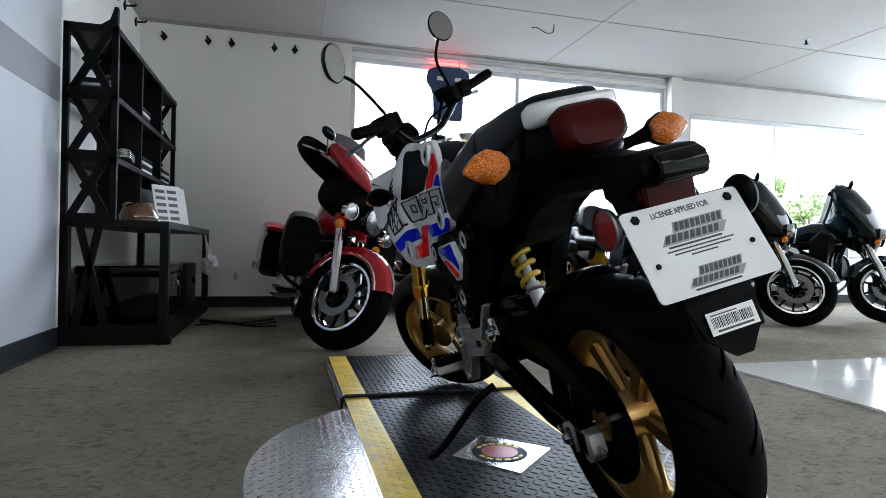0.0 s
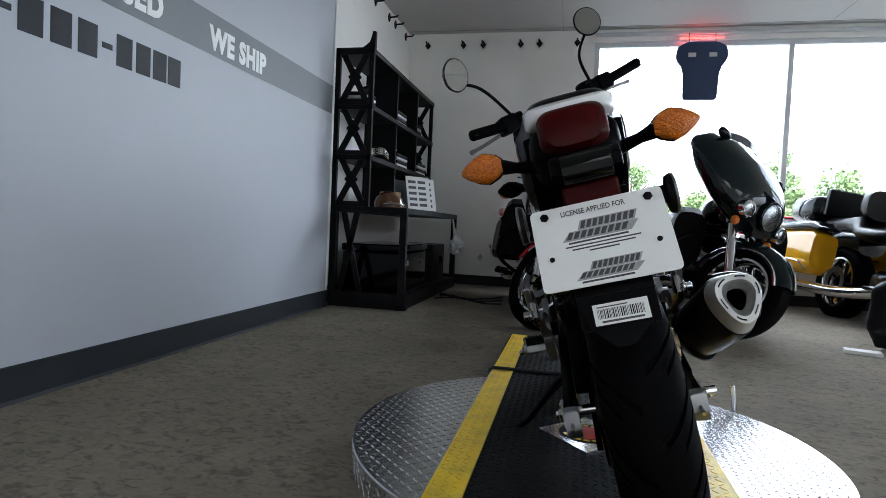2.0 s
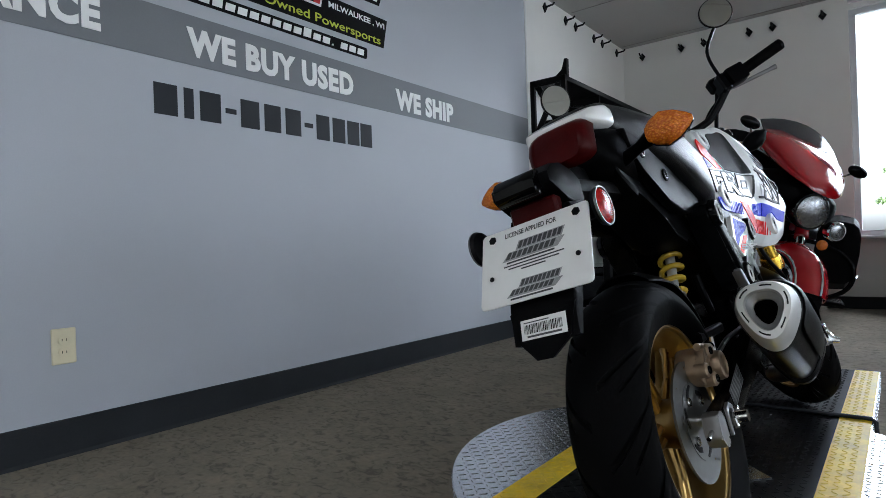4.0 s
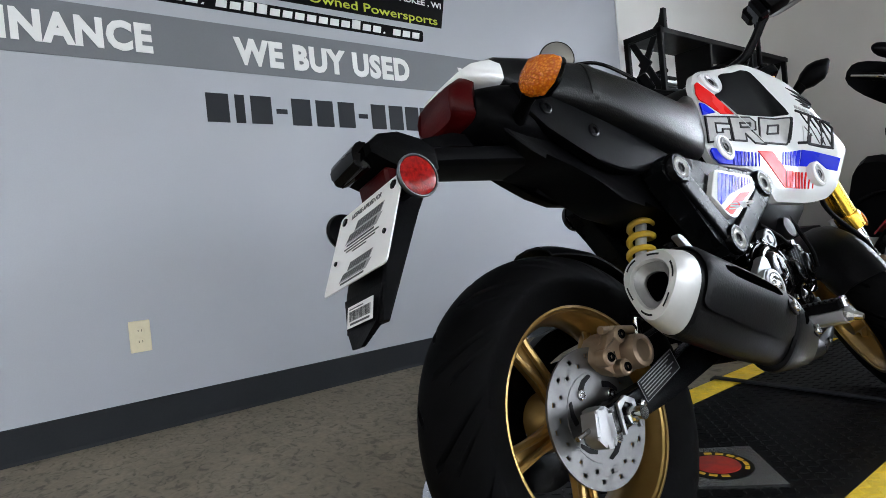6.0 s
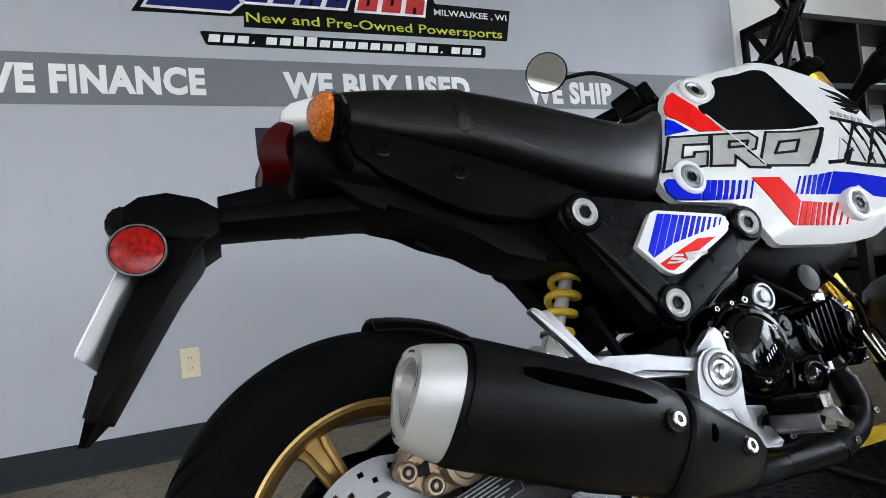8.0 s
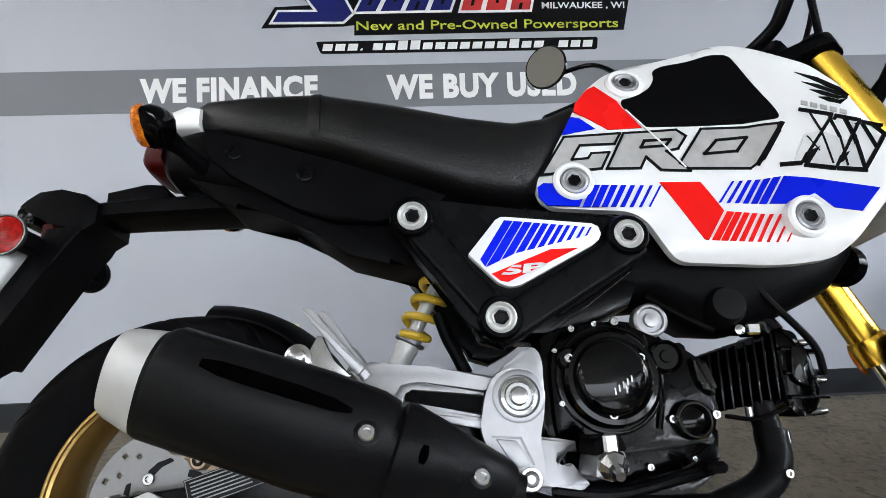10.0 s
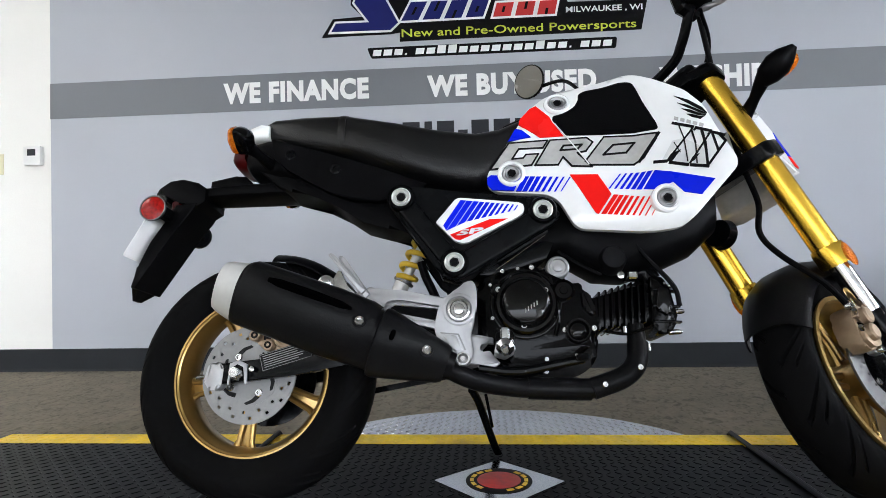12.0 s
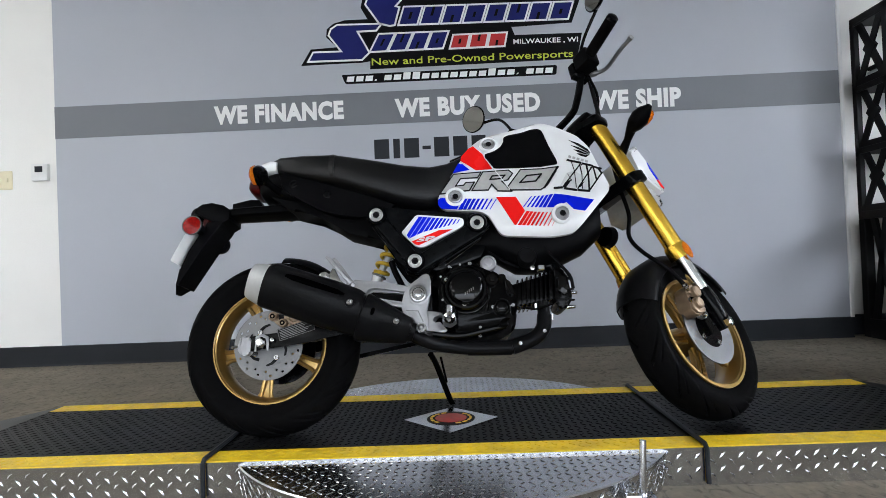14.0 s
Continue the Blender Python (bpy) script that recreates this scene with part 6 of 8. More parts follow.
part("frame_seam", tube([(0.101, 0.496, 0.441), (0.1015, 0.545, 0.475), (0.102, 0.595, 0.51)], 0.0013, 6), BOLT, bike)
part("throttle_body", tube([(0.02, 0.76, 0.455), (0.02, 0.8, 0.45), (0.02, 0.81, 0.43)], 0.024, 16), SATIN, bike)
part("hose_clamp", lathe([(0, 0.0068), (0.004, 0.0068), (0.005, 0.003)], (0.075, 0.74, 0.431), (1, 0, 0), 12), BOLT, bike)
part("fuel_hose", tube(smooth_line([(0.07, 0.76, 0.52), (0.075, 0.79, 0.47), (0.07, 0.84, 0.41), (0.065, 0.85, 0.37)]), 0.005, 8), MATTE, bike)
part("clutch_cable", tube(smooth_line([(0.08, 0.62, 0.48), (0.09, 0.66, 0.45), (0.085, 0.7, 0.43)]), 0.004, 8), MATTE, bike)
part("under_frame", prism([(0.42, 0.44), (0.5, 0.5), (0.62, 0.51), (0.6, 0.47), (0.5, 0.435)], -0.06, 0.07, "x", 0.008), SATIN, bike)
part("stay_bar", tube([(0.09, 0.5, 0.46), (0.095, 0.6, 0.52)], 0.005, 8), SATIN, bike)
# side stand
st = smooth_line([(-0.10, 0.44, 0.22), (-0.15, 0.455, 0.19), (-0.24, 0.485, 0.105), (-0.288, 0.498, 0.075)])
part("side_stand", tube(st, 0.009, 12), SATIN, bike, "black side stand")
part("stand_foot", box(-0.318, -0.262, 0.475, 0.53, 0.067, 0.075, 0.003), SATIN, bike).matrix_basis = Matrix.Translation((-0.29, 0.5, 0.072)) @ Matrix.Rotation(radians(15), 4, "Y") @ Matrix.Translation((0.29, -0.5, -0.072))
part("stand_spring", tube([(-0.105, 0.47, 0.21), (-0.19, 0.483, 0.142)], 0.0035, 8), SATIN, bike)
# front end (turned to the left)
for s in (-1, 1):
    x = s * 0.095
    L = lambda w: Vector((x, fork_v(w), w))
    part("fork_tube", turned(tube([L(0.842), L(0.72), L(0.45), L(0.435)], 0.026, 24, radii=[0.025, 0.026, 0.026, 0.0245])), GOLD_FORK, bike, "gold anodised upside-down fork tube")
    part("fork_collar", turned(tube([L(0.462), L(0.455), L(0.425)], 0.03, 24, radii=[0.029, 0.031, 0.03])), GOLD_FORK, bike)
    part("fork_slider", turned(tube([L(0.43), L(0.3)], 0.0185, 20)), CHROME, bike, "chromed fork slider")
    part("fork_foot", turned(tube([L(0.335), L(0.3), L(0.26), L(0.225)], 0.022, 16, radii=[0.02, 0.024, 0.022, 0.02])), SATIN, bike)
    part("axle_nut", turned(lathe([(0, 0.014), (0.012, 0.014), (0.014, 0.01)], (x + s * 0.018, 1.185, 0.2305), (s, 0, 0), 6)), CHROME, bike)
    part("fork_cap", turned(tube([L(0.84), L(0.868), L(0.872)], 0.024, 16, radii=[0.027, 0.026, 0.02])), SATIN, bike)
    part("fork_reflector", turned(ellipsoid((s * 0.124, fork_v(0.435), 0.435), (0.006, 0.015, 0.026), m=Matrix.Rotation(RAKE, 4, "X"))), AMBER, bike, "amber fork reflector")
    fi = (s * 0.188, 0.965, 0.79)
    part("front_indicator_stalk", turned(tube([(s * 0.09, 0.99, 0.75), (s * 0.14, 0.98, 0.775), (s * 0.178, 0.965, 0.79)], 0.011, 12, radii=[0.016, 0.011, 0.016])), MATTE, bike)
    bm = lathe([(-0.02, 0.014), (0.0, 0.024), (0.025, 0.028), (0.045, 0.022), (0.068, 0.006)], fi, (s, -0.02, 0.25), 16)
    part("front_indicator", turned(bm), MATTE, bike, "black front indicator with amber lens")
    bm = ellipsoid((s * 0.213, 0.978, 0.796), (0.034, 0.018, 0.022))
    part("front_indicator_lens", turned(bm), AMBER, bike)
    # bars, grips, levers, mirrors
    part("grip", turned(tube([(s * 0.225, 0.812, 0.972), (s * 0.335, 0.79, 0.98)], 0.0165, 16)), RUBBER, bike, "black rubber handgrip")
    part("bar_end", turned(lathe([(0, 0.017), (0.008, 0.016), (0.012, 0.01)], (s * 0.335, 0.79, 0.98), (1 * s, -0.2, 0.07), 16)), SATIN, bike)
    part("switch_block", turned(box(*sorted((s * 0.17, s * 0.225)), 0.795, 0.845, 0.945, 0.998, 0.008, seg=2)), MATTE, bike, "black switch housing")
    part("control_clamp", turned(box(*sorted((s * 0.14, s * 0.168)), 0.8, 0.86, 0.94, 0.995, 0.006)), SATIN, bike)
    lv = smooth_line([(s * 0.165, 0.862, 0.965), (s * 0.21, 0.885, 0.96), (s * 0.28, 0.865, 0.95), (s * 0.335, 0.855, 0.945)])
    part("lever", turned(tube(lv, 0.006, 10, radii=[0.009] * 3 + [0.006] * (len(lv) - 6) + [0.006, 0.007, 0.008])), SILVER, bike, "silver hand lever")
part("master_cylinder", turned(box(0.135, 0.19, 0.84, 0.88, 0.965, 1.005, 0.006)), MATTE, bike)
part("handlebar", turned(tube(smooth_line([(-0.335, 0.79, 0.98), (-0.2, 0.817, 0.97), (-0.11, 0.85, 0.915), (-0.06, 0.862, 0.895), (0.06, 0.862, 0.895), (0.11, 0.85, 0.915), (0.2, 0.817, 0.97), (0.335, 0.79, 0.98)]), 0.011, 12)), SATIN, bike)
part("upper_clamp", turned(prism(rounded([(-0.13, 0.89), (-0.07, 0.865), (0.07, 0.865), (0.13, 0.89), (0.125, 0.94), (0, 0.955), (-0.125, 0.94)], 0.012), 0.83, 0.855, "z", 0.005)), SATIN, bike)
low = prism(rounded([(-0.13, -0.035), (0, -0.055), (0.13, -0.035), (0.13, 0.03), (-0.13, 0.03)], 0.015), -0.018, 0.018, "z", 0.005)
bmesh.ops.transform(low, matrix=Matrix.Translation((0, fork_v(0.66), 0.66)) @ Matrix.Rotation(RAKE, 4, "X"), verts=low.verts)
part("lower_clamp", turned(low), SATIN, bike)
for s, p in ((-1, (-0.265, 0.611, 1.081)), (1, (0.162, 0.977, 1.248))):
    c = Vector(p)
    n = Vector((0.78, -0.6, -0.17)).normalized() if s < 0 else Vector((0.35, -0.93, 0.0)).normalized()
    mb = part("mirror", lathe([(-0.022, 0.012), (-0.018, 0.03), (-0.008, 0.046), (0.0, 0.0495), (0.003, 0.0485)], c, n, 40), GLOSS, bike, "round black rear-view mirror")
    part("mirror_glass", lathe([(0.0028, 0.0455), (0.0036, 0.0455)], c, n, 40), MIRROR, mb)
    base = steer((s * 0.165, 0.83, 1.0))
    mid = base.lerp(c, 0.55) + Vector((0, 0.03, 0.02)) if s < 0 else base.lerp(c, 0.45) + Vector((-0.03, 0.0, 0.0))
    part("mirror_stem", tube(smooth_line([steer((s * 0.165, 0.83, 0.985)), base, mid, c - n * 0.016 + Vector((0, 0, -0.02))]), 0.005, 10), SATIN, mb)
# front mudguard
secs = []
for k in range(17):
    a = radians(42 + k * 7.6)
    r = 0.2305 + 0.016
    hw = 0.064 + 0.012 * math.sin(math.pi * k / 16)
    o, i_ = [], []
    for q in (-1, -0.92, -0.7, -0.35, 0, 0.35, 0.7, 0.92, 1):
        drop = 0.05 * abs(q) ** 4
        o.append((q * hw, FC[1] + math.cos(a) * (r - drop), FC[2] + math.sin(a) * (r - drop)))
        i_.append((q * hw * 0.96, FC[1] + math.cos(a) * (r - drop - 0.004), FC[2] + math.sin(a) * (r - drop - 0.004)))
    secs.append(o + i_[::-1])
part("front_mudguard", turned(loft(secs)), HEATSHIELD, bike, "matte black front mudguard", angle=55)
fc = part("front_caliper", turned(prism(rounded([(1.085, 0.262), (1.1, 0.25), (1.135, 0.258), (1.14, 0.3), (1.128, 0.335), (1.1, 0.34), (1.085, 0.315)], 0.008), 0.05, 0.09, "x", 0.006)), BRONZE, bike, "bronze front brake caliper")
# thin black block as the shaded gap between the caliper halves
part("pad_window", turned(box(0.0895, 0.0912, 1.094, 1.134, 0.2925, 0.3035, 0.0005)), SLOT_SHADE, fc, smooth=False)
part("caliper_rib", turned(prism(rounded([(1.086, 0.31), (1.1, 0.336), (1.127, 0.332), (1.134, 0.308)], 0.005), 0.088, 0.098, "x", 0.003)), BRONZE, fc)
part("caliper_rib", turned(prism(rounded([(1.086, 0.266), (1.088, 0.29), (1.136, 0.289), (1.133, 0.262), (1.102, 0.254)], 0.005), 0.088, 0.098, "x", 0.003)), BRONZE, fc)
for y, z in ((1.108, 0.282), (1.112, 0.315)):
    part("piston_housing", turned(lathe([(0, 0.0165), (0.012, 0.016), (0.015, 0.012)], (0.094, y, z), (1, 0, 0), 20)), BRONZE, fc)
    part("bleed_nipple", turned(tube([(0.1, y - 0.03, z), (0.104, y - 0.04, z + 0.004)], 0.004, 8)), BOLT, fc)
part("caliper_bracket", turned(prism(rounded([(1.12, 0.3), (1.15, 0.33), (1.165, 0.31), (1.15, 0.25), (1.125, 0.25)], 0.006), 0.07, 0.085, "x", 0.003)), SILVER, bike)
for y, z in ((1.148, 0.322), (1.135, 0.256), (1.09, 0.335)):
    part("caliper_bolt", turned(bolt_bm((0.086, y, z), (1, 0, 0), 0.007, 0.01)), BOLT, bike)
part("front_brake_hose", tube(smooth_line([steer((0.155, 0.87, 0.97)), steer((0.09, 0.95, 0.82)), steer((0.062, 0.985, 0.66)), steer((0.058, 0.993, 0.563)), steer((0.04, 0.989, 0.5)), steer((0.05, 1.011, 0.449)), steer((0.08, 1.06, 0.385)), steer((0.09, 1.098, 0.33))]), 0.006, 10), MATTE, bike, "black front brake hose")
for s in (-1, 1):
    part("control_cable", tube(smooth_line([steer((s * 0.17, 0.85, 0.95)), steer((s * 0.12, 0.93, 0.93)), steer((s * 0.05, 0.94, 0.85)), (0.02 * s, 0.92, 0.74)]), 0.0045, 8), MATTE, bike)
# headlamp and dash
def forward(bm):
    return moved(bm, Matrix.Translation((0, 0.03, 0.022)) @ Matrix.Diagonal((1.15, 1, 1, 1)))


part("headlamp_cowl", turned(forward(prism(rounded([(1.03, 0.785), (1.072, 0.825), (1.104, 0.755), (1.148, 0.668), (1.13, 0.652), (1.05, 0.695)], 0.008), -0.072, 0.072, "x", 0.014, seg=3))), PEARL, bike, "white headlamp cowl")
part("headlamp_shell", turned(forward(prism(rounded([(1.03, 0.70), (1.12, 0.654), (1.128, 0.625), (1.1, 0.594), (1.03, 0.59)], 0.012), -0.06, 0.06, "x", 0.014, seg=3))), DEC_GREY, bike, "grey headlamp underside")
part("headlamp_lens", turned(forward(prism(rounded([(1.12, 0.66), (1.143, 0.66), (1.136, 0.62), (1.105, 0.6)], 0.006), -0.056, 0.056, "x", 0.01))), MIRROR, bike)
part("cowl_stripe", turned(forward(prism([(1.098, 0.762), (1.106, 0.745), (1.128, 0.7), (1.118, 0.7), (1.1, 0.735)], 0.06, 0.0732, "x"))), DEC_BLUE, bike, smooth=False)
part("cowl_stripe", turned(forward(prism([(1.117, 0.698), (1.128, 0.698), (1.142, 0.672), (1.128, 0.672)], 0.06, 0.0732, "x"))), DEC_RED, bike, smooth=False)
part("dash", turned(loft([ring(y, w, z0, z1, 20, 3.5) for y, w, z0, z1 in ((0.93, 0.05, 0.90, 0.93), (0.95, 0.062, 0.885, 0.96), (0.985, 0.06, 0.87, 0.965), (1.0, 0.045, 0.88, 0.95))])), MATTE, bike, "small black instrument pod")
part("horn", turned(lathe([(0, 0.03), (0.02, 0.034), (0.026, 0.03)], (-0.05, 1.0, 0.555), (0, 1, 0), 24)), SATIN, bike)

# steel shelving against the white wall -------------------------------------------
CARD = mat("cardboard", (0.38, 0.24, 0.12), 0.8, var=0.15, scale=10)
PAPER = mat("printed_paper", (0.72, 0.72, 0.7), 0.7, var=0.05)
LEATHER = mat("black_nylon", (0.012, 0.012, 0.013), 0.75, var=0.3, scale=20, fine=250, bump=0.4, spec=0.2)
FZ = -0.018
shelf = empty("steel_shelf", "tall black steel shelving unit with cross-braced ends", "shelving unit", pose(0, 0, FZ))
SX0, SX1, SX2, SY0, SY1 = -1.14, -0.85, -0.56, 3.905, 5.78


def side_frame(y, x0, x1, z0, z1, rows):
    """An end frame: two posts, rails and crossed flat bars."""
    for x in (x0, x1 - 0.035):
        part("post", box(x, x + 0.035, y, y + 0.03, z0, z1, 0.002), STEEL_BLACK, shelf, smooth=False)
    for k in range(rows + 1):
        z = z0 + (z1 - z0 - 0.05) * k / rows
        part("rail", box(x0 + 0.035, x1 - 0.035, y + 0.004, y + 0.026, z, z + 0.05), STEEL_BLACK, shelf, smooth=False)
        if k < rows:
            za, zb = z + 0.05, z0 + (z1 - z0 - 0.05) * (k + 1) / rows
            a, b = x0 + 0.035, x1 - 0.035
            m = (a + b) / 2
            w = 0.05
            for q, r_ in ((a, b - w), (b - w, a)):
                part("brace", prism([(q, za), (q + w, za), (r_ + w, zb), (r_, zb)], y + 0.01, y + 0.02, "y"), STEEL_BLACK, shelf, smooth=False)
            part("gusset", prism([(m - 0.05, (za + zb) / 2), (m, (za + zb) / 2 - 0.06), (m + 0.05, (za + zb) / 2), (m, (za + zb) / 2 + 0.06)], y + 0.006, y + 0.024, "y"), STEEL_BLACK, shelf, smooth=False)


side_frame(SY0, SX0, SX1, 0.72, 1.87, 3)
side_frame(SY1 - 0.06, SX0, SX1, 0.72, 1.87, 3)
for x in (SX0, SX2 - 0.05):
    for y in (SY0, SY1 - 0.05):
        part("post", box(x, x + 0.05, y, y + 0.05, 0, 0.69, 0.003), STEEL_BLACK, shelf, smooth=False)
part("base_rail", box(SX0, SX2, SY0 + 0.002, SY0 + 0.032, 0, 0.11), STEEL_BLACK, shelf, smooth=False)
part("base_rail", box(SX2 - 0.035, SX2 - 0.003, SY0 + 0.05, SY1, 0, 0.1), STEEL_BLACK, shelf, smooth=False)
part("bench_top", box(SX0, SX2, SY0, SY1, 0.69, 0.735, 0.003), STEEL_BLACK, shelf, smooth=False)
part("bottom_shelf", box(SX0 + 0.03, SX2 - 0.03, SY0 + 0.02, SY1 - 0.02, 0.05, 0.1, 0.003), STEEL_BLACK, shelf, smooth=False)
part("brace", prism([(SX0 + 0.06, 0.1), (SX0 + 0.1, 0.1), (SX0 + 0.22, 0.69), (SX0 + 0.18, 0.69)], SY0 + 0.01, SY0 + 0.03, "y"), STEEL_BLACK, shelf, smooth=False)
part("brace", prism([(SX0 + 0.22, 0.1), (SX0 + 0.26, 0.1), (SX0 + 0.12, 0.69), (SX0 + 0.08, 0.69)], SY0 + 0.01, SY0 + 0.03, "y"), STEEL_BLACK, shelf, smooth=False)
for z in (1.07, 1.43, 1.83):
    part("shelf_board", box(SX0, SX1, SY0, SY1, z, z + 0.035, 0.002), STEEL_BLACK, shelf, smooth=False)
for y in (4.52, 5.15):
    part("divider", box(SX0 + 0.01, SX1 - 0.005, y, y + 0.025, 0.735, 1.83), STEEL_BLACK, shelf, smooth=False)
part("foot", box(SX2 - 0.06, SX2 + 0.02, SY0 - 0.02, SY0 + 0.05, 0, 0.04, 0.003), STEEL_BLACK, shelf, smooth=False)
# things on the shelf
o = empty("chrome_bracket", "stack of bent chrome brackets on the shelf", "metal brackets", pose(-0.95, 4.25, 1.105 + FZ))
for k in range(4):
    part("rib", tube(smooth_line([(-0.06, -0.07, 0.01 + 0.014 * k), (0.0, -0.02, 0.04 + 0.016 * k), (0.07, 0.02, 0.05 + 0.014 * k), (0.09, 0.09, 0.02 + 0.012 * k)]), 0.008, 8), CHROME, o)
part("base_plate", box(-0.05, 0.08, -0.06, 0.08, 0, 0.012, 0.003), STEEL_BLACK, o)
thing("cardboard_box", box(-0.09, 0.07, -0.1, 0.1, 0, 0.13, 0.004), CARD, "small open brown cardboard box on the bench", "box", m=pose(-0.83, 4.38, 0.735 + FZ, 0, 0, 20))
o = empty("helmet", "brown glossy half helmet on the bench", "helmet", pose(-0.79, 4.2, 0.735 + FZ))
HELM = mat("brown_helmet_paint", (0.12, 0.05, 0.025), 0.2, var=0.15, coat=0.6)
part("shell", lathe([(0.0, 0.11), (0.04, 0.115), (0.08, 0.1), (0.115, 0.065), (0.13, 0.02)], (0, 0, 0), (0, 0, 1), 28), HELM, o)
part("visor_trim", tube([(0.118 * math.cos(a), 0.118 * math.sin(a), 0.03) for a in [k * 0.25 - 1.6 for k in range(14)]], 0.007, 8), CHROME, o)
for k, (y, z, w) in enumerate(((4.05, 1.465, 0.1), (4.75, 1.465, 0.14), (5.35, 1.465, 0.12), (4.75, 1.105, 0.16), (5.45, 1.105, 0.15))):
    o = empty("stacked_parts", "dark spare parts piled on the shelf", "spare parts", pose(-0.99, y, z + FZ), group="shelf clutter")
    for j in range(4):
        part("tray", box(-w, w * 0.8, -w * 0.9, w, j * 0.028, j * 0.028 + 0.022, 0.004), STEEL_BLACK if j % 2 else ALU, o)
    part("tube_piece", tube([(0.02, -w * 0.6, 0.12), (0.03, w * 0.5, 0.16)], 0.02, 12), WHITE_PLASTIC if k % 2 else SATIN, o)
o = empty("brochure_stand", "black stand holding two printed white sheets", "brochure stand", pose(-0.78, 5.0, 0.735 + FZ))
for j in range(2):
    s = part("sheet", box(-0.002, 0.002, -0.12, 0.12, 0, 0.3), PAPER, o, "white sheet with rows of print", smooth=False)
    s.matrix_basis = pose(0.06 + 0.0 * j, -0.12 + 0.2 * j, 0.015, 0, -14, -42)
    for k in range(5):
        for c in range(2):
            b = part("print_bar", box(0.002, 0.0026, -0.1 + 0.1 * c, -0.02 + 0.1 * c, 0.03 + 0.052 * k, 0.055 + 0.052 * k), PRINT, s, smooth=False)
part("stand_back", box(-0.02, -0.005, -0.3, 0.3, 0, 0.28, 0.003), STEEL_BLACK, o).matrix_basis = pose(0.0, 0, 0, 0, -14, -20)
part("stand_foot", box(-0.08, 0.1, -0.25, 0.25, 0, 0.012, 0.003), STEEL_BLACK, o)
o = empty("black_cabinet", "glossy black storage case on the bottom shelf", "case", pose(-0.86, 4.45, 0.1 + FZ))
part("case_body", box(-0.24, 0.22, -0.38, 0.4, 0, 0.3, 0.02, seg=3), GLOSS, o)
part("lid", box(-0.25, 0.23, -0.39, 0.41, 0.302, 0.36, 0.02, seg=3), GLOSS, o)
for y in (-0.22, 0.22):
    part("latch", box(0.222, 0.234, y - 0.02, y + 0.02, 0.2, 0.24, 0.003), CHROME, o)
o = empty("equipment_box", "dark equipment box on the bottom shelf", "equipment", pose(-0.82, 5.35, 0.1 + FZ))
part("housing", box(-0.2, 0.18, -0.25, 0.25, 0, 0.34, 0.015, seg=2), STEEL_BLACK, o)
part("knob", lathe([(0, 0.03), (0.02, 0.028), (0.024, 0.02)], (0.18, 0.05, 0.2), (1, 0, 0), 20), SATIN, o)
o = empty("white_bag", "crumpled white plastic bag hanging from the bench end", "plastic bag", pose(-0.54, 5.68, 0.42 + FZ))
bm = bmesh.new()
bmesh.ops.create_icosphere(bm, subdivisions=4, radius=1)
for v in bm.verts:
    nz = noise.noise(v.co * 2.3) * 0.35 + noise.noise(v.co * 6) * 0.12
    v.co = Vector((v.co.x * 0.07, v.co.y * 0.1, v.co.z * 0.085)) * (1 + nz)
part("bag", bm, WHITE_PLASTIC, o, angle=60)
part("bag_neck", tube([(0, 0.0, 0.06), (-0.03, 0.0, 0.2), (-0.045, 0.0, 0.3)], 0.012, 8, radii=[0.03, 0.01, 0.008]), WHITE_PLASTIC, o)
random.seed(8)
for k in range(3):
    pts = [(-0.5 + 0.09 * i + random.uniform(-0.02, 0.02), 4.72 + 0.14 * math.sin(i * 0.9 + k) + 0.05 * k, FZ + 0.007 + 0.006 * k) for i in range(7)]
    thing("power_cable", tube(smooth_line(pts, 5), 0.007, 8), LEATHER, "black power cable lying loose on the carpet", "cable", "loose cables")
bk = thing("shelf_bracket", prism([(-0.14, 0), (0.0, 0), (0.0, 0.15), (-0.02, 0.15), (-0.04, 0.07)], -0.02, 0.02, "y", 0.003), STEEL_BLACK, "black steel bracket standing on the shelf top", "bracket", m=pose(-0.88, 4.02, 1.865 + FZ))

# wooden hook plates on the walls
def hook(m):
    h = empty("wall_hook", "black diamond shaped wall hook", "wall hook", m, group="wall hooks")
    part("plate", prism([(-0.032, 0), (0, -0.042), (0.032, 0), (0, 0.042)], -0.014, 0, "y", 0.003), DEC_BLACK, h, smooth=False)
    part("peg", tube([(0, -0.01, 0.0), (0, -0.08, 0.004), (0, -0.095, 0.02)], 0.008, 10), DEC_BLACK, h)
    return h


first = hook(pose(-1.026, 6.1, 2.534))
for x in (-0.637, -0.424, -0.028, 0.166, 0.549):
    copy_thing(first, pose(x, 6.1, 2.534))
for y in (4.35, 4.73, 4.93, 5.33, 5.53, 5.9):
    copy_thing(first, pose(-1.23, y, 2.575, 0, 0, 90))
for x in (-0.35, 0.05, 0.4):
    thing("wall_sticker", prism([(-0.03, 0), (0, -0.042), (0.03, 0), (0, 0.042)], -0.002, 0, "y"), mat("grey_sticker", (0.45, 0.45, 0.44), 0.6), "faint grey diamond sticker low on the white wall", "sticker", "diamond stickers", smooth=False, m=pose(x, 6.1, 0.28))

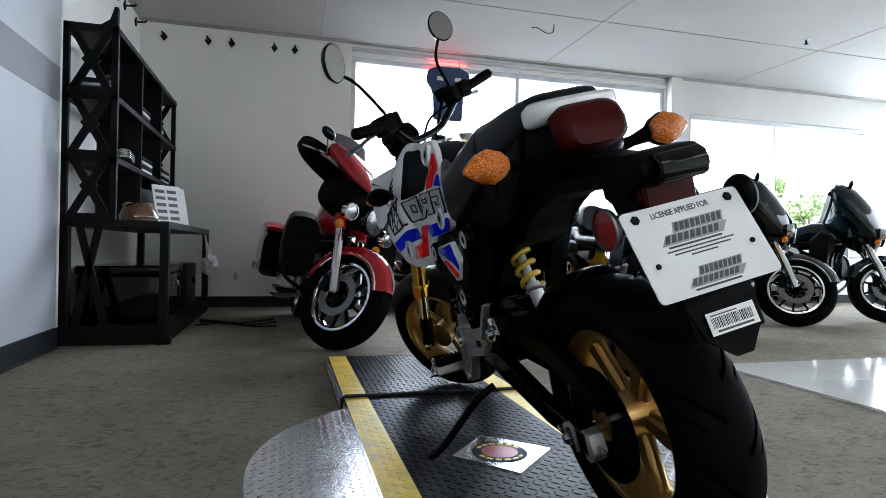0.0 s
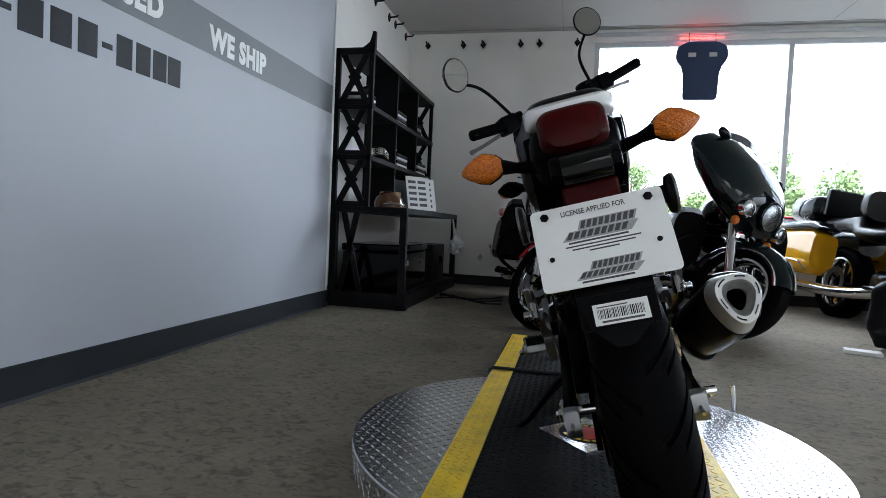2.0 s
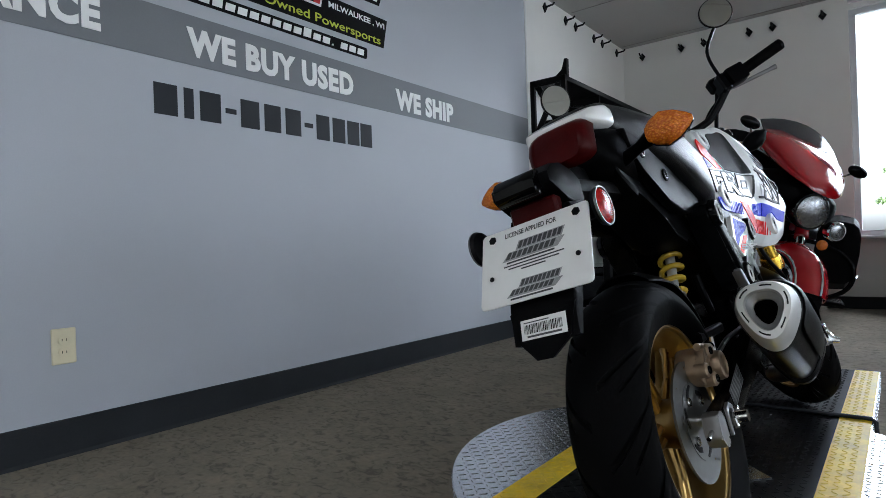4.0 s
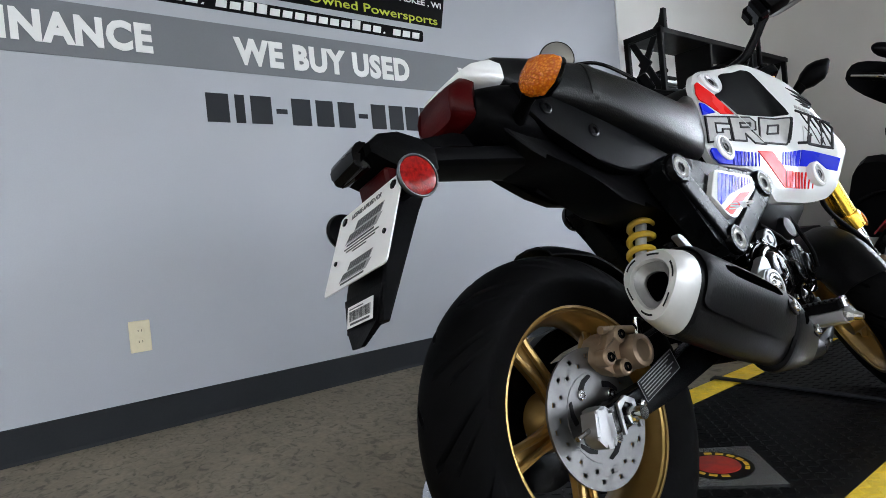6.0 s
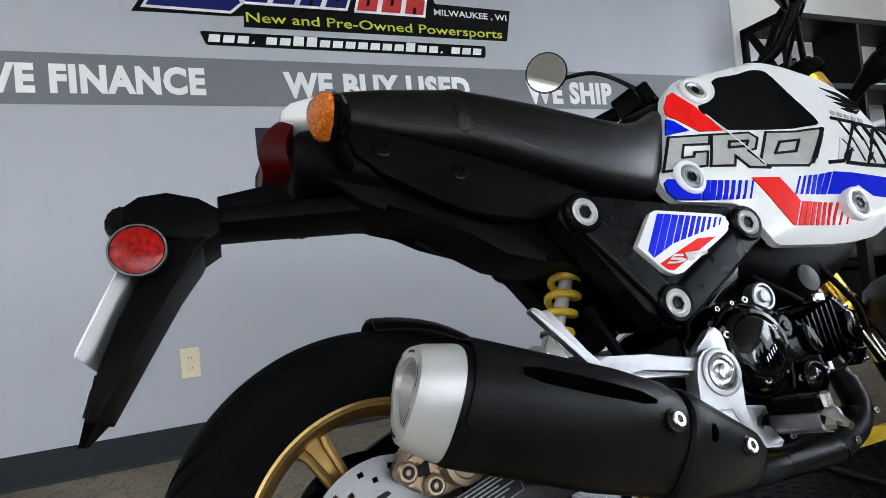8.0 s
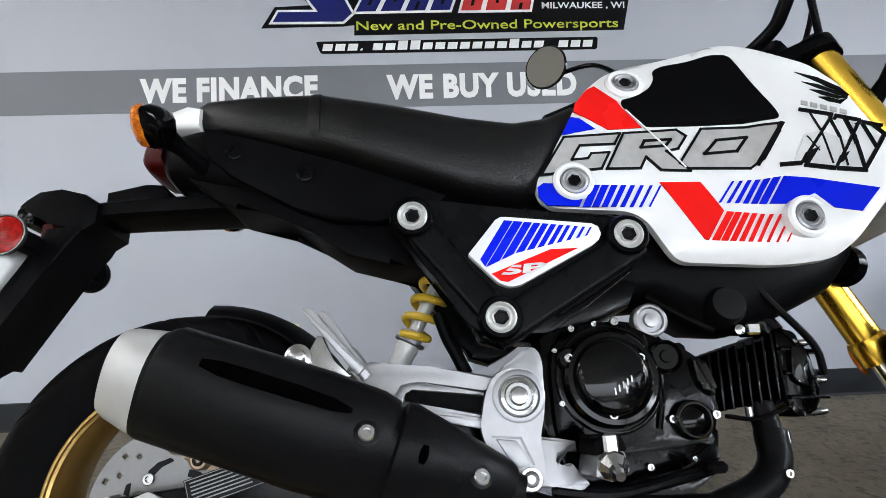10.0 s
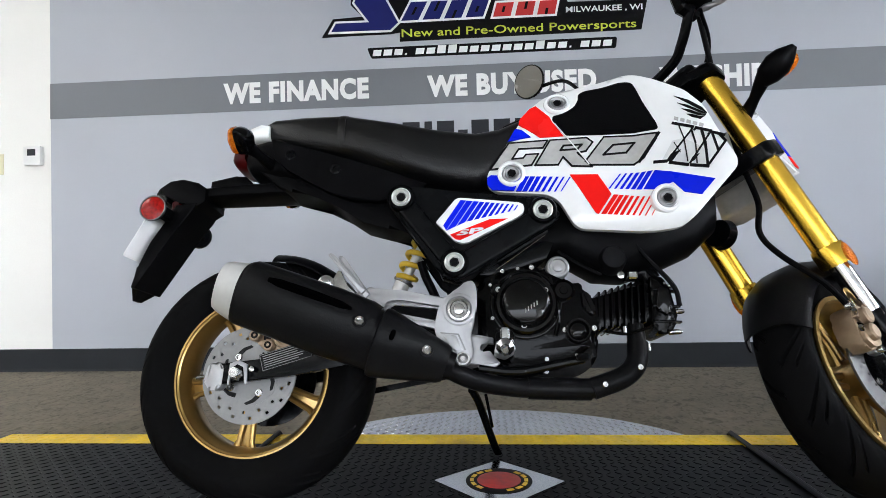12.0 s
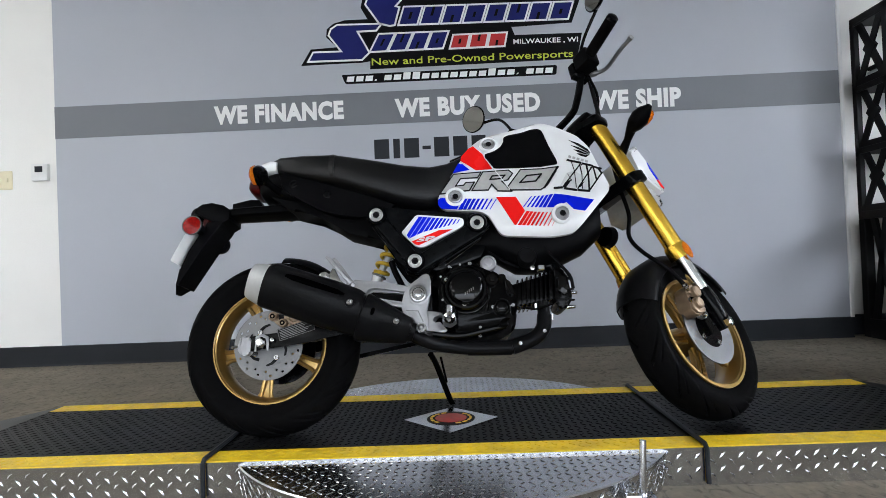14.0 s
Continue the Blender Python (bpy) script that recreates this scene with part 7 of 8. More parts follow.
# window shield with its red tube light
SHIELD = mat("dark_blue_sign_back", (0.02, 0.045, 0.12), 0.5, var=0.15)
o = empty("window_sign", "dark blue shield sign hanging in the shop window", "window sign", pose(1.73, 6.0, 2.2))
part("sign_board", prism(rounded([(-0.155, -0.27), (0.155, -0.27), (0.165, 0.02), (0.24, 0.13), (0.225, 0.24), (0.13, 0.285), (-0.13, 0.285), (-0.225, 0.24), (-0.24, 0.13), (-0.165, 0.02)], 0.03), -0.02, 0.02, "y", 0.006), SHIELD, o)
for x in (-0.09, 0.1):
    part("label", box(x - 0.035, x + 0.035, -0.023, -0.02, 0.14, 0.18), PAPER, o, smooth=False)
for x in (-0.12, 0.12):
    part("chain", tube([(x, 0, 0.28), (x, 0.02, 0.38)], 0.003, 6), STEEL_BLACK, o)
NEON = mat("red_neon", (0.9, 0.03, 0.02), 0.3, emit=(1.0, 0.04, 0.03, 5.0))
part("neon_tube", tube([(-0.2, 0.03, 0.335), (0.2, 0.03, 0.335)], 0.008, 8), NEON, o, "lit red neon tube")

# ceiling fittings
for x, y in ((1.15, 4.2), (3.3, 3.2), (4.9, 4.6)):
    o = empty("sprinkler", "small ceiling sprinkler head", "sprinkler", pose(x, y, CZ), group="sprinklers")
    part("rose", lathe([(0, 0.035), (-0.006, 0.034), (-0.01, 0.02)], (0, 0, 0), (0, 0, 1), 24), ALU, o)
    part("nozzle", lathe([(-0.01, 0.01), (-0.04, 0.009), (-0.042, 0.02), (-0.046, 0.02)], (0, 0, 0), (0, 0, 1), 16), STEEL_BLACK, o)
thing("ceiling_wire", tube(smooth_line([(2.45, 5.0, CZ - 0.002), (2.44, 5.0, CZ - 0.07), (2.36, 4.97, CZ - 0.1), (2.26, 4.95, CZ - 0.07), (2.2, 4.93, CZ - 0.085)]), 0.004, 6), STEEL_BLACK, "loose wire hanging from a ceiling hook", "wire")
# glowing panels added out of view to brighten the room; only assumed there
FILL_DIFFUSER = mat("fill_light_diffuser", (0.9, 0.9, 0.88), 0.5, emit=(1.0, 0.98, 0.94, 3.4))
for x in (1.0, 3.6, 6.2):
    for y in (-2.9, -1.5):
        o = empty("ceiling_light", "assumed white ceiling light panel, out of view, added to brighten the room", "ceiling light", pose(x, y, CZ), group="ceiling lights")
        part("frame", box(-0.62, 0.62, -0.32, 0.32, -0.04, 0, 0.004), WHITE_PLASTIC, o)
        part("diffuser", box(-0.59, 0.59, -0.29, 0.29, -0.046, -0.041), FILL_DIFFUSER, o)

# floor tiles
TILEM = bpy.data.meshes.new("tile")
bm = box(-0.2235, 0.2235, -0.2235, 0.2235, 0, 0.0065, 0.0012)
bm.to_mesh(TILEM)
bm.free()
TILEM.materials.append(TILE)
for i in range(16):
    for j in range(15):
        t_ = new("tile", TILEM)
        t_.parent = tile_walk
        t_.location = (2.36 + 0.225 + i * 0.4515, 2.752 - 0.225 - j * 0.4515, FZ + 0.003)

# other motorcycles in the row ------------------------------------------------------
PAINT_RED = mat("candy_red_paint", (0.36, 0.005, 0.009), 0.08, var=0.08, coat=0.6)
PAINT_YEL = mat("yellow_bike_paint", (0.8, 0.4, 0.008), 0.1, var=0.06, coat=0.6)
PAINT_BLK = mat("black_bike_paint", (0.003, 0.0045, 0.006), 0.05, var=0.1, spec=0.4)
PAINT_DK = mat("dark_teal_paint", (0.003, 0.008, 0.0095), 0.05, var=0.1, spec=0.4)
LAMPGLASS = mat("lamp_glass", (0.35, 0.36, 0.38), 0.06, 0.9, var=0.5, scale=60, fine=200, bump=0.5)
SCREEN = mat("smoked_screen", (0.02, 0.02, 0.025), 0.08, var=0.1, coat=0.6)


def tourer(label, pos, heading, lean, steer_deg, paint, body, fairing, trunk=True, wedge=False, backrest=True, crest=None):
    """A big touring motorcycle; its front tyre touches the floor at pos, heading in degrees from +y towards +x."""
    M = Matrix.Translation((pos[0], pos[1], FZ)) @ Matrix.Rotation(-radians(heading), 4, "Z") @ Matrix.Rotation(-radians(lean), 4, "Y") @ Matrix.Translation((0, -1.62, 0))
    b = empty("motorcycle", label, "motorcycle", M, group="motorcycles by the window")
    ax = Vector((0, -math.sin(radians(27)), math.cos(radians(27))))
    S = Matrix.Translation((0, 1.42, 0.72)) @ Matrix.Rotation(radians(steer_deg), 4, ax) @ Matrix.Translation((0, -1.42, -0.72))

    def F(bm_):
        bmesh.ops.transform(bm_, matrix=S, verts=bm_.verts)
        return bm_

    def wheel_(nm, c, R, W, fix):
        w = new(nm)
        w.parent = b
        rim = R * 0.68
        prof = [(-W * 0.4, rim), (-W * 0.5, rim + 0.03), (-W * 0.5, R - 0.04), (-W * 0.36, R - 0.012), (0, R), (W * 0.36, R - 0.012), (W * 0.5, R - 0.04), (W * 0.5, rim + 0.03), (W * 0.4, rim)]
        part("tyre", fix(lathe(prof, c, (1, 0, 0), 56, closed=True)), RUBBER, w)
        part("rim", fix(lathe([(-W * 0.4, rim + 0.006), (-W * 0.42, rim - 0.012), (-W * 0.2, rim - 0.03), (W * 0.2, rim - 0.03), (W * 0.42, rim - 0.012), (W * 0.4, rim + 0.006)], c, (1, 0, 0), 56, closed=True)), CHROME, w, "chrome wheel rim")
        part("hub", fix(lathe([(-0.07, 0.03), (-0.05, 0.05), (0.05, 0.05), (0.07, 0.03)], c, (1, 0, 0), 20)), SATIN, w)
        for k in range(10):
            s_ = box(-0.012, 0.012, -0.008, 0.008, 0.04, rim - 0.02, 0.003)
            bmesh.ops.transform(s_, matrix=Matrix.Translation(c) @ Matrix.Rotation(2 * math.pi * k / 10, 4, "X"), verts=s_.verts)
            part("spoke", fix(s_), SATIN, w)
        for s_ in (-1, 1):
            part("brake_disc", fix(lathe([(s_ * 0.085, 0.085), (s_ * 0.085, 0.13), (s_ * 0.08, 0.13), (s_ * 0.08, 0.085)], c, (1, 0, 0), 40, closed=True)), DISC_STEEL, w)
        return w

    none = lambda q: q
    wheel_("front_wheel", (0, 1.62, 0.31), 0.31, 0.135, F)
    wheel_("rear_wheel", (0, 0, 0.31), 0.31, 0.16, none)
    # front fender
    secs_ = []
    for k in range(15):
        a = radians(20 + k * 10.5)
        r_ = 0.335 + (0.03 * (k / 14) ** 2)
        o_, i_ = [], []
        for q in (-1, -0.9, -0.6, 0, 0.6, 0.9, 1):
            d_ = 0.085 * abs(q) ** 3
            o_.append((q * 0.092, 1.62 + math.cos(a) * (r_ - d_), 0.31 + math.sin(a) * (r_ - d_)))
            i_.append((q * 0.088, 1.62 + math.cos(a) * (r_ - d_ - 0.006), 0.31 + math.sin(a) * (r_ - d_ - 0.006)))
        secs_.append(o_ + i_[::-1])
    fd = part("front_fender", F(loft(secs_)), paint, b, angle=60)
    part("fender_trim", F(tube([(0.0, 1.62 + math.cos(radians(a)) * 0.338, 0.31 + math.sin(radians(a)) * 0.338) for a in range(20, 60, 5)], 0.006, 8)), CHROME, fd)
    part("fender_trim", F(tube([(0.085, 1.62 + math.cos(radians(a)) * 0.262, 0.31 + math.sin(radians(a)) * 0.262) for a in range(20, 160, 10)], 0.006, 8)), CHROME, fd)
    for s_ in (-1, 1):
        part("fork_leg", F(tube([(s_ * 0.115, 1.36, 0.84), (s_ * 0.115, 1.47, 0.62), (s_ * 0.115, 1.53, 0.50), (s_ * 0.115, 1.62, 0.31)], 0.028, 16, radii=[0.027, 0.027, 0.033, 0.03])), CHROME, b, "chrome fork leg")
        part("fork_cover", F(tube([(s_ * 0.115, 1.34, 0.88), (s_ * 0.115, 1.43, 0.70)], 0.038, 16)), paint, b)
        part("caliper", F(box(*sorted((s_ * 0.08, s_ * 0.125)), 1.49, 1.55, 0.30, 0.40, 0.01)), SATIN, b)
        # bars
        part("handlebar", F(tube(smooth_line([(s_ * 0.03, 1.30, 0.98), (s_ * 0.14, 1.27, 1.06), (s_ * 0.28, 1.17, 1.10), (s_ * 0.40, 1.08, 1.08)]), 0.013, 10)), CHROME, b)
        part("grip", F(tube([(s_ * 0.29, 1.16, 1.10), (s_ * 0.41, 1.07, 1.078)], 0.02, 12)), RUBBER, b)
        part("lever", F(tube(smooth_line([(s_ * 0.26, 1.2, 1.10), (s_ * 0.33, 1.2, 1.09), (s_ * 0.42, 1.13, 1.07)]), 0.007, 8)), CHROME, b)
        mr = part("mirror", F(ellipsoid((s_ * 0.37, 1.24, 1.2), (0.065, 0.02, 0.034))), SATIN, b, "black mirror")
        part("mirror_stem", F(tube([(s_ * 0.28, 1.2, 1.11), (s_ * 0.35, 1.23, 1.18)], 0.006, 8)), CHROME, mr)
        # saddlebags
        bag = part("saddlebag", loft([ring(y, 0.10, z0, z1, 20, 4.5, s_ * 0.33) for y, z0, z1 in ((-0.42, 0.38, 0.66), (-0.38, 0.33, 0.70), (0.12, 0.32, 0.70), (0.2, 0.38, 0.66))]), body, b, angle=50)
        part("bag_lid", loft([ring(y, w_, 0.69, z1, 20, 4.0, s_ * 0.33) for y, w_, z1 in ((-0.43, 0.09, 0.72), (-0.39, 0.106, 0.765), (0.12, 0.106, 0.765), (0.21, 0.09, 0.72))]), paint, bag, angle=50)
        part("bag_rail", tube(smooth_line([(s_ * 0.44, -0.3, 0.36), (s_ * 0.46, -0.2, 0.42), (s_ * 0.46, 0.05, 0.42), (s_ * 0.42, 0.16, 0.36)]), 0.007, 8), CHROME, bag)
        part("exhaust", tube(smooth_line([(s_ * 0.14, 0.85, 0.3), (s_ * 0.24, 0.6, 0.24), (s_ * 0.27, 0.2, 0.22), (s_ * 0.28, -0.45, 0.24)]), 0.045, 16), CHROME, b, "chrome exhaust pipe")
        part("footboard", box(*sorted((s_ * 0.22, s_ * 0.36)), 0.8, 1.1, 0.27, 0.3, 0.012), SATIN, b)
        part("leg_shield", loft([ring(y, 0.11, z0, z1, 16, 3.5, s_ * 0.27) for y, z0, z1 in ((1.06, 0.44, 0.74), (1.14, 0.38, 0.82), (1.22, 0.42, 0.78))]), MATTE, b)
        part("engine_guard", tube(smooth_line([(s_ * 0.06, 1.22, 0.66), (s_ * 0.26, 1.24, 0.62), (s_ * 0.36, 1.24, 0.52), (s_ * 0.33, 1.23, 0.38), (s_ * 0.1, 1.2, 0.26)]), 0.013, 12), SATIN, b, "black engine guard loop")
        cy = part("cylinder", lathe([(0.0, 0.07), (0.16, 0.07), (0.17, 0.085), (0.25, 0.08), (0.26, 0.05)], (0, 0.82 + 0.02 * s_, 0.42), (0, 0.45 * s_, 1), 20), SATIN, b)
        for k in range(6):
            part("fin", lathe([(0.02 + k * 0.022, 0.095), (0.03 + k * 0.022, 0.095)], (0, 0.82 + 0.02 * s_, 0.42), (0, 0.45 * s_, 1), 20), ALU, cy)
        part("spot_lamp", F(lathe([(-0.05, 0.03), (-0.03, 0.05), (0.01, 0.056), (0.02, 0.05)], (s_ * 0.2, 1.54, 0.79), (0.05 * s_, 1, 0), 24)), CHROME, b, "round chrome spot lamp")
        part("spot_lens", F(lathe([(0.018, 0.047), (0.026, 0.03), (0.028, 0.01)], (s_ * 0.2, 1.54, 0.79), (0.05 * s_, 1, 0), 24)), LAMPGLASS, b)
        part("indicator", F(ellipsoid((s_ * 0.2, 1.5, 0.70), (0.03, 0.025, 0.03))), AMBER, b)
    part("headlamp", F(lathe([(-0.12, 0.04), (-0.1, 0.08), (-0.02, 0.1), (0.01, 0.1), (0.015, 0.094)], (0, 1.565, 0.83), (0, 1, -0.05), 32)), CHROME if fairing is None else body, b, "round headlamp")
    part("headlamp_lens", F(lathe([(0.012, 0.092), (0.025, 0.07), (0.032, 0.02)], (0, 1.565, 0.83), (0, 1, -0.05), 32)), LAMPGLASS, b)
    if fairing is not None:
        fs_ = []
        wedge_form = ((1.14, 0.24, 1.12, 1.24), (1.2, 0.27, 1.07, 1.25), (1.3, 0.25, 1.03, 1.2), (1.42, 0.21, 0.98, 1.11), (1.52, 0.15, 0.95, 1.02), (1.58, 0.09, 0.93, 0.97))
        for y, hw, z0, z1 in wedge_form if wedge else ((1.1, 0.46, 0.99, 1.2), (1.17, 0.47, 0.88, 1.25), (1.28, 0.43, 0.78, 1.23), (1.4, 0.34, 0.7, 1.13), (1.49, 0.24, 0.68, 1.02), (1.545, 0.15, 0.72, 0.94)):
            fs_.append(ring(y, hw, z0, z1, 28, 2.5))
        if wedge:
            part("lamp_nacelle", F(loft([ring(y, w_, z0, z1, 24, 3.0) for y, w_, z0, z1 in ((1.2, 0.2, 0.8, 1.02), (1.35, 0.24, 0.76, 1.02), (1.47, 0.2, 0.78, 0.97), (1.52, 0.14, 0.82, 0.94))])), MATTE, b, "black lamp nacelle", angle=55)
        fr = part("fairing", F(loft(fs_)), fairing, b, "glossy batwing fairing", angle=60)
        if crest is not None:
            part("fairing_crest", F(loft([ring(y, hw, z0, z1, 28, 2.5) for y, hw, z0, z1 in ((1.096, 0.445, 1.1, 1.212), (1.17, 0.455, 1.06, 1.26), (1.29, 0.405, 1.02, 1.242), (1.41, 0.315, 0.95, 1.142), (1.5, 0.215, 0.9, 1.032), (1.553, 0.125, 0.86, 0.948))])), crest, fr, "yellow upper fairing", angle=60)
        part("fairing_inner", F(loft([ring(1.085, 0.42, 0.995, 1.18, 28, 2.8), ring(1.11, 0.44, 0.985, 1.19, 28, 2.8)])), MATTE, fr)
        sc = []
        for k in range(9):
            x = -0.26 + 0.065 * k
            sc.append((x, 1.24 - 0.5 * x * x, 1.2, 1.15 - 0.5 * x * x, 1.34 - 1.0 * x * x))
        bm_ = bmesh.new()
        vv_ = [[bm_.verts.new((x, y0 + dy, z0)) for x, y0, z0, y1, z1 in sc] + [bm_.verts.new((x, y1 + dy, z1)) for x, y0, z0, y1, z1 in sc[::-1]] for dy in (0, 0.005)]
        for k in range(8):
            for q in (0, 1):
                bm_.faces.new((vv_[q][k], vv_[q][k + 1], vv_[q][16 - k], vv_[q][17 - k]))
        part("windscreen", F(bm_), SCREEN, fr, "low smoked windscreen")
    part("tank", loft([ring(y, w_, z0, z1, 24, 2.4) for y, w_, z0, z1 in ((0.72, 0.08, 0.70, 0.84), (0.8, 0.13, 0.68, 0.9), (1.0, 0.165, 0.68, 0.955), (1.15, 0.15, 0.7, 0.95), (1.26, 0.08, 0.76, 0.92))]), paint, b, angle=60)
    part("tank_cap", lathe([(0, 0.04), (0.012, 0.038)], (0.0, 1.03, 0.952), (0, 0, 1), 24), CHROME, b)
    part("seat", loft([ring(y, w_, z0, z1, 24, 2.8) for y, w_, z0, z1 in ((-0.2, 0.15, 0.76, 0.86), (0.1, 0.17, 0.74, 0.86), (0.22, 0.17, 0.7, 0.87), (0.3, 0.19, 0.66, 0.78), (0.6, 0.2, 0.64, 0.75), (0.76, 0.12, 0.68, 0.78))]), SEATMAT, b, "black leather saddle", angle=60)
    if backrest:
        part("rider_backrest", loft([ring(y, w_, z0, z1, 20, 2.8) for y, w_, z0, z1 in ((0.18, 0.12, 0.86, 1.06), (0.22, 0.14, 0.84, 1.1), (0.28, 0.13, 0.84, 1.08))]), SEATMAT, b, angle=60)
    if trunk:
        part("trunk", loft([ring(y, w_, z0, z1, 24, 4.0) for y, w_, z0, z1 in ((-0.62, 0.22, 0.84, 1.0), (-0.58, 0.26, 0.8, 1.05), (-0.25, 0.26, 0.8, 1.05), (-0.2, 0.22, 0.84, 1.0))]), paint, b, angle=50)
        part("trunk_pad", box(-0.2, 0.2, -0.2, -0.13, 0.86, 1.1, 0.03, seg=3), SEATMAT, b)
    part("rear_fender", loft([ring(y, 0.105, z0, z1, 20, 3.0) for y, z0, z1 in ((-0.42, 0.45, 0.62), (-0.3, 0.5, 0.74), (0.0, 0.6, 0.78), (0.25, 0.55, 0.76))]), paint, b, angle=60)
    part("engine_case", loft([ring(y, w_, z0, z1, 24, 3.0) for y, w_, z0, z1 in ((0.5, 0.1, 0.22, 0.42), (0.56, 0.15, 0.2, 0.45), (0.95, 0.16, 0.18, 0.46), (1.06, 0.1, 0.22, 0.42))]), SATIN, b, angle=50)
    part("air_cleaner", lathe([(0, 0.1), (0.03, 0.1), (0.045, 0.08), (0.05, 0.04)], (0.14, 0.84, 0.58), (1, 0, 0), 32), CHROME, b)
    part("frame_tube", tube(smooth_line([(0, 1.3, 0.85), (0, 1.2, 0.5), (0, 1.1, 0.2), (0, 0.4, 0.2), (0, 0.2, 0.5)]), 0.022, 12), SATIN, b)
    bpy.context.view_layer.update()
    tyre_ob = next(o_ for o_ in b.children_recursive if o_.name.startswith("tyre"))
    low_z = min((tyre_ob.matrix_world @ v_.co).z for v_ in tyre_ob.data.vertices)
    b.matrix_world = Matrix.Translation((0, 0, FZ - 0.002 - low_z)) @ b.matrix_world
    part("side_stand", tube([(-0.12, 0.95, 0.25), (-0.28, 0.85, 0.06)], 0.014, 10), CHROME, b)
    return b


tourer("candy red touring motorcycle with black lower panels and chrome forks", (0.42, 3.62), 174, 9, 40, PAINT_RED, PAINT_BLK, PAINT_RED, trunk=False, wedge=True, backrest=False)
tourer("dark glossy touring motorcycle with batwing fairing and chrome forks", (1.58, 3.87), 176, 9, 40, PAINT_DK, PAINT_DK, PAINT_DK, trunk=False, backrest=False)
tourer("yellow and black touring motorcycle with a passenger backrest", (3.05, 3.86), 172, 9, 40, PAINT_BLK, PAINT_YEL, PAINT_BLK, crest=PAINT_YEL)
tourer("black cruiser motorcycle with silver tank and wide chrome wheel", (4.31, 4.13), 152, 9, 22, PAINT_BLK, PAINT_BLK, PAINT_BLK, trunk=False)
tourer("black touring motorcycle parked farther along the window", (5.5, 4.25), 152, 9, 22, PAINT_DK, PAINT_BLK, PAINT_DK, trunk=False)

# loose things on the floor by the motorcycles
o = empty("backpack", "black nylon backpack standing on the carpet", "backpack", pose(2.5, 3.84, FZ, 0, 0, 15))
bm = bmesh.new()
bmesh.ops.create_icosphere(bm, subdivisions=4, radius=1)
for v in bm.verts:
    q = 1 + 0.12 * noise.noise(v.co * 2.5)
    v.co = Vector((math.copysign(abs(v.co.x) ** 0.6, v.co.x) * 0.15 * q, math.copysign(abs(v.co.y) ** 0.7, v.co.y) * 0.1 * q, 0.21 + math.copysign(abs(v.co.z) ** 0.7, v.co.z) * 0.21 * q))
    v.co.z = max(0, v.co.z)
part("bag_body", bm, LEATHER, o, angle=60)
part("front_pocket", box(-0.1, 0.1, -0.13, -0.08, 0.04, 0.2, 0.02, seg=3), LEATHER, o)
part("top_handle", tube(smooth_line([(-0.04, 0.02, 0.4), (0, 0.02, 0.45), (0.04, 0.02, 0.4)]), 0.008, 8), LEATHER, o)
part("strap", tube(smooth_line([(0.1, -0.05, 0.05), (0.25, -0.1, 0.012), (0.42, -0.05, 0.012), (0.55, -0.1, 0.012)]), 0.014, 8), LEATHER, o)
thing("white_booklet", box(-0.09, 0.09, -0.05, 0.05, 0, 0.02, 0.002), PAPER, "white booklet lying on the carpet", "booklet", m=pose(2.24, 3.65, FZ, 0, 0, -18))
o = empty("low_bench", "low dark steel bench under the shop window", "bench", pose(1.35, 5.75, FZ))
part("top", box(-0.4, 0.45, -0.14, 0.14, 0.3, 0.33, 0.004), STEEL_BLACK, o)
for x in (-0.35, 0.0, 0.38):
    part("leg", box(x, x + 0.03, -0.12, 0.12, 0, 0.3, 0.003), STEEL_BLACK, o)

# outside ---------------------------------------------------------------------------
ASPH = mat("forecourt_asphalt", (0.2, 0.2, 0.195), 0.9, var=0.15, scale=0.4, fine=8)
GRASS = mat("verge_grass", (0.08, 0.12, 0.035), 0.9, var=0.3, scale=0.5, fine=9)
LEAF = mat("tree_leaves", (0.15, 0.22, 0.09), 0.7, var=0.4, scale=0.8, fine=6)
BARK = mat("tree_bark", (0.12, 0.09, 0.06), 0.9, var=0.25, scale=5, fine=30, bump=0.5)
SIDING = mat("house_siding", (0.55, 0.52, 0.47), 0.8, var=0.08, scale=0.6, fine=5)
ROOF = mat("roof_shingle", (0.16, 0.14, 0.13), 0.9, var=0.2, scale=2, fine=20)
FENCEW = mat("weathered_fence_wood", (0.3, 0.2, 0.12), 0.85, var=0.25, scale=3, fine=30)
tagged(link_bm("ground", box(-400, 400, 6.33, 900, -0.35, -0.2), ASPH), "pale grey asphalt forecourt outside", "ground", kind="structure")
tagged(link_bm("lawn", box(-60, 60, 22, 60, -0.2, -0.19), GRASS), "grass verge across the street", "ground", kind="structure")


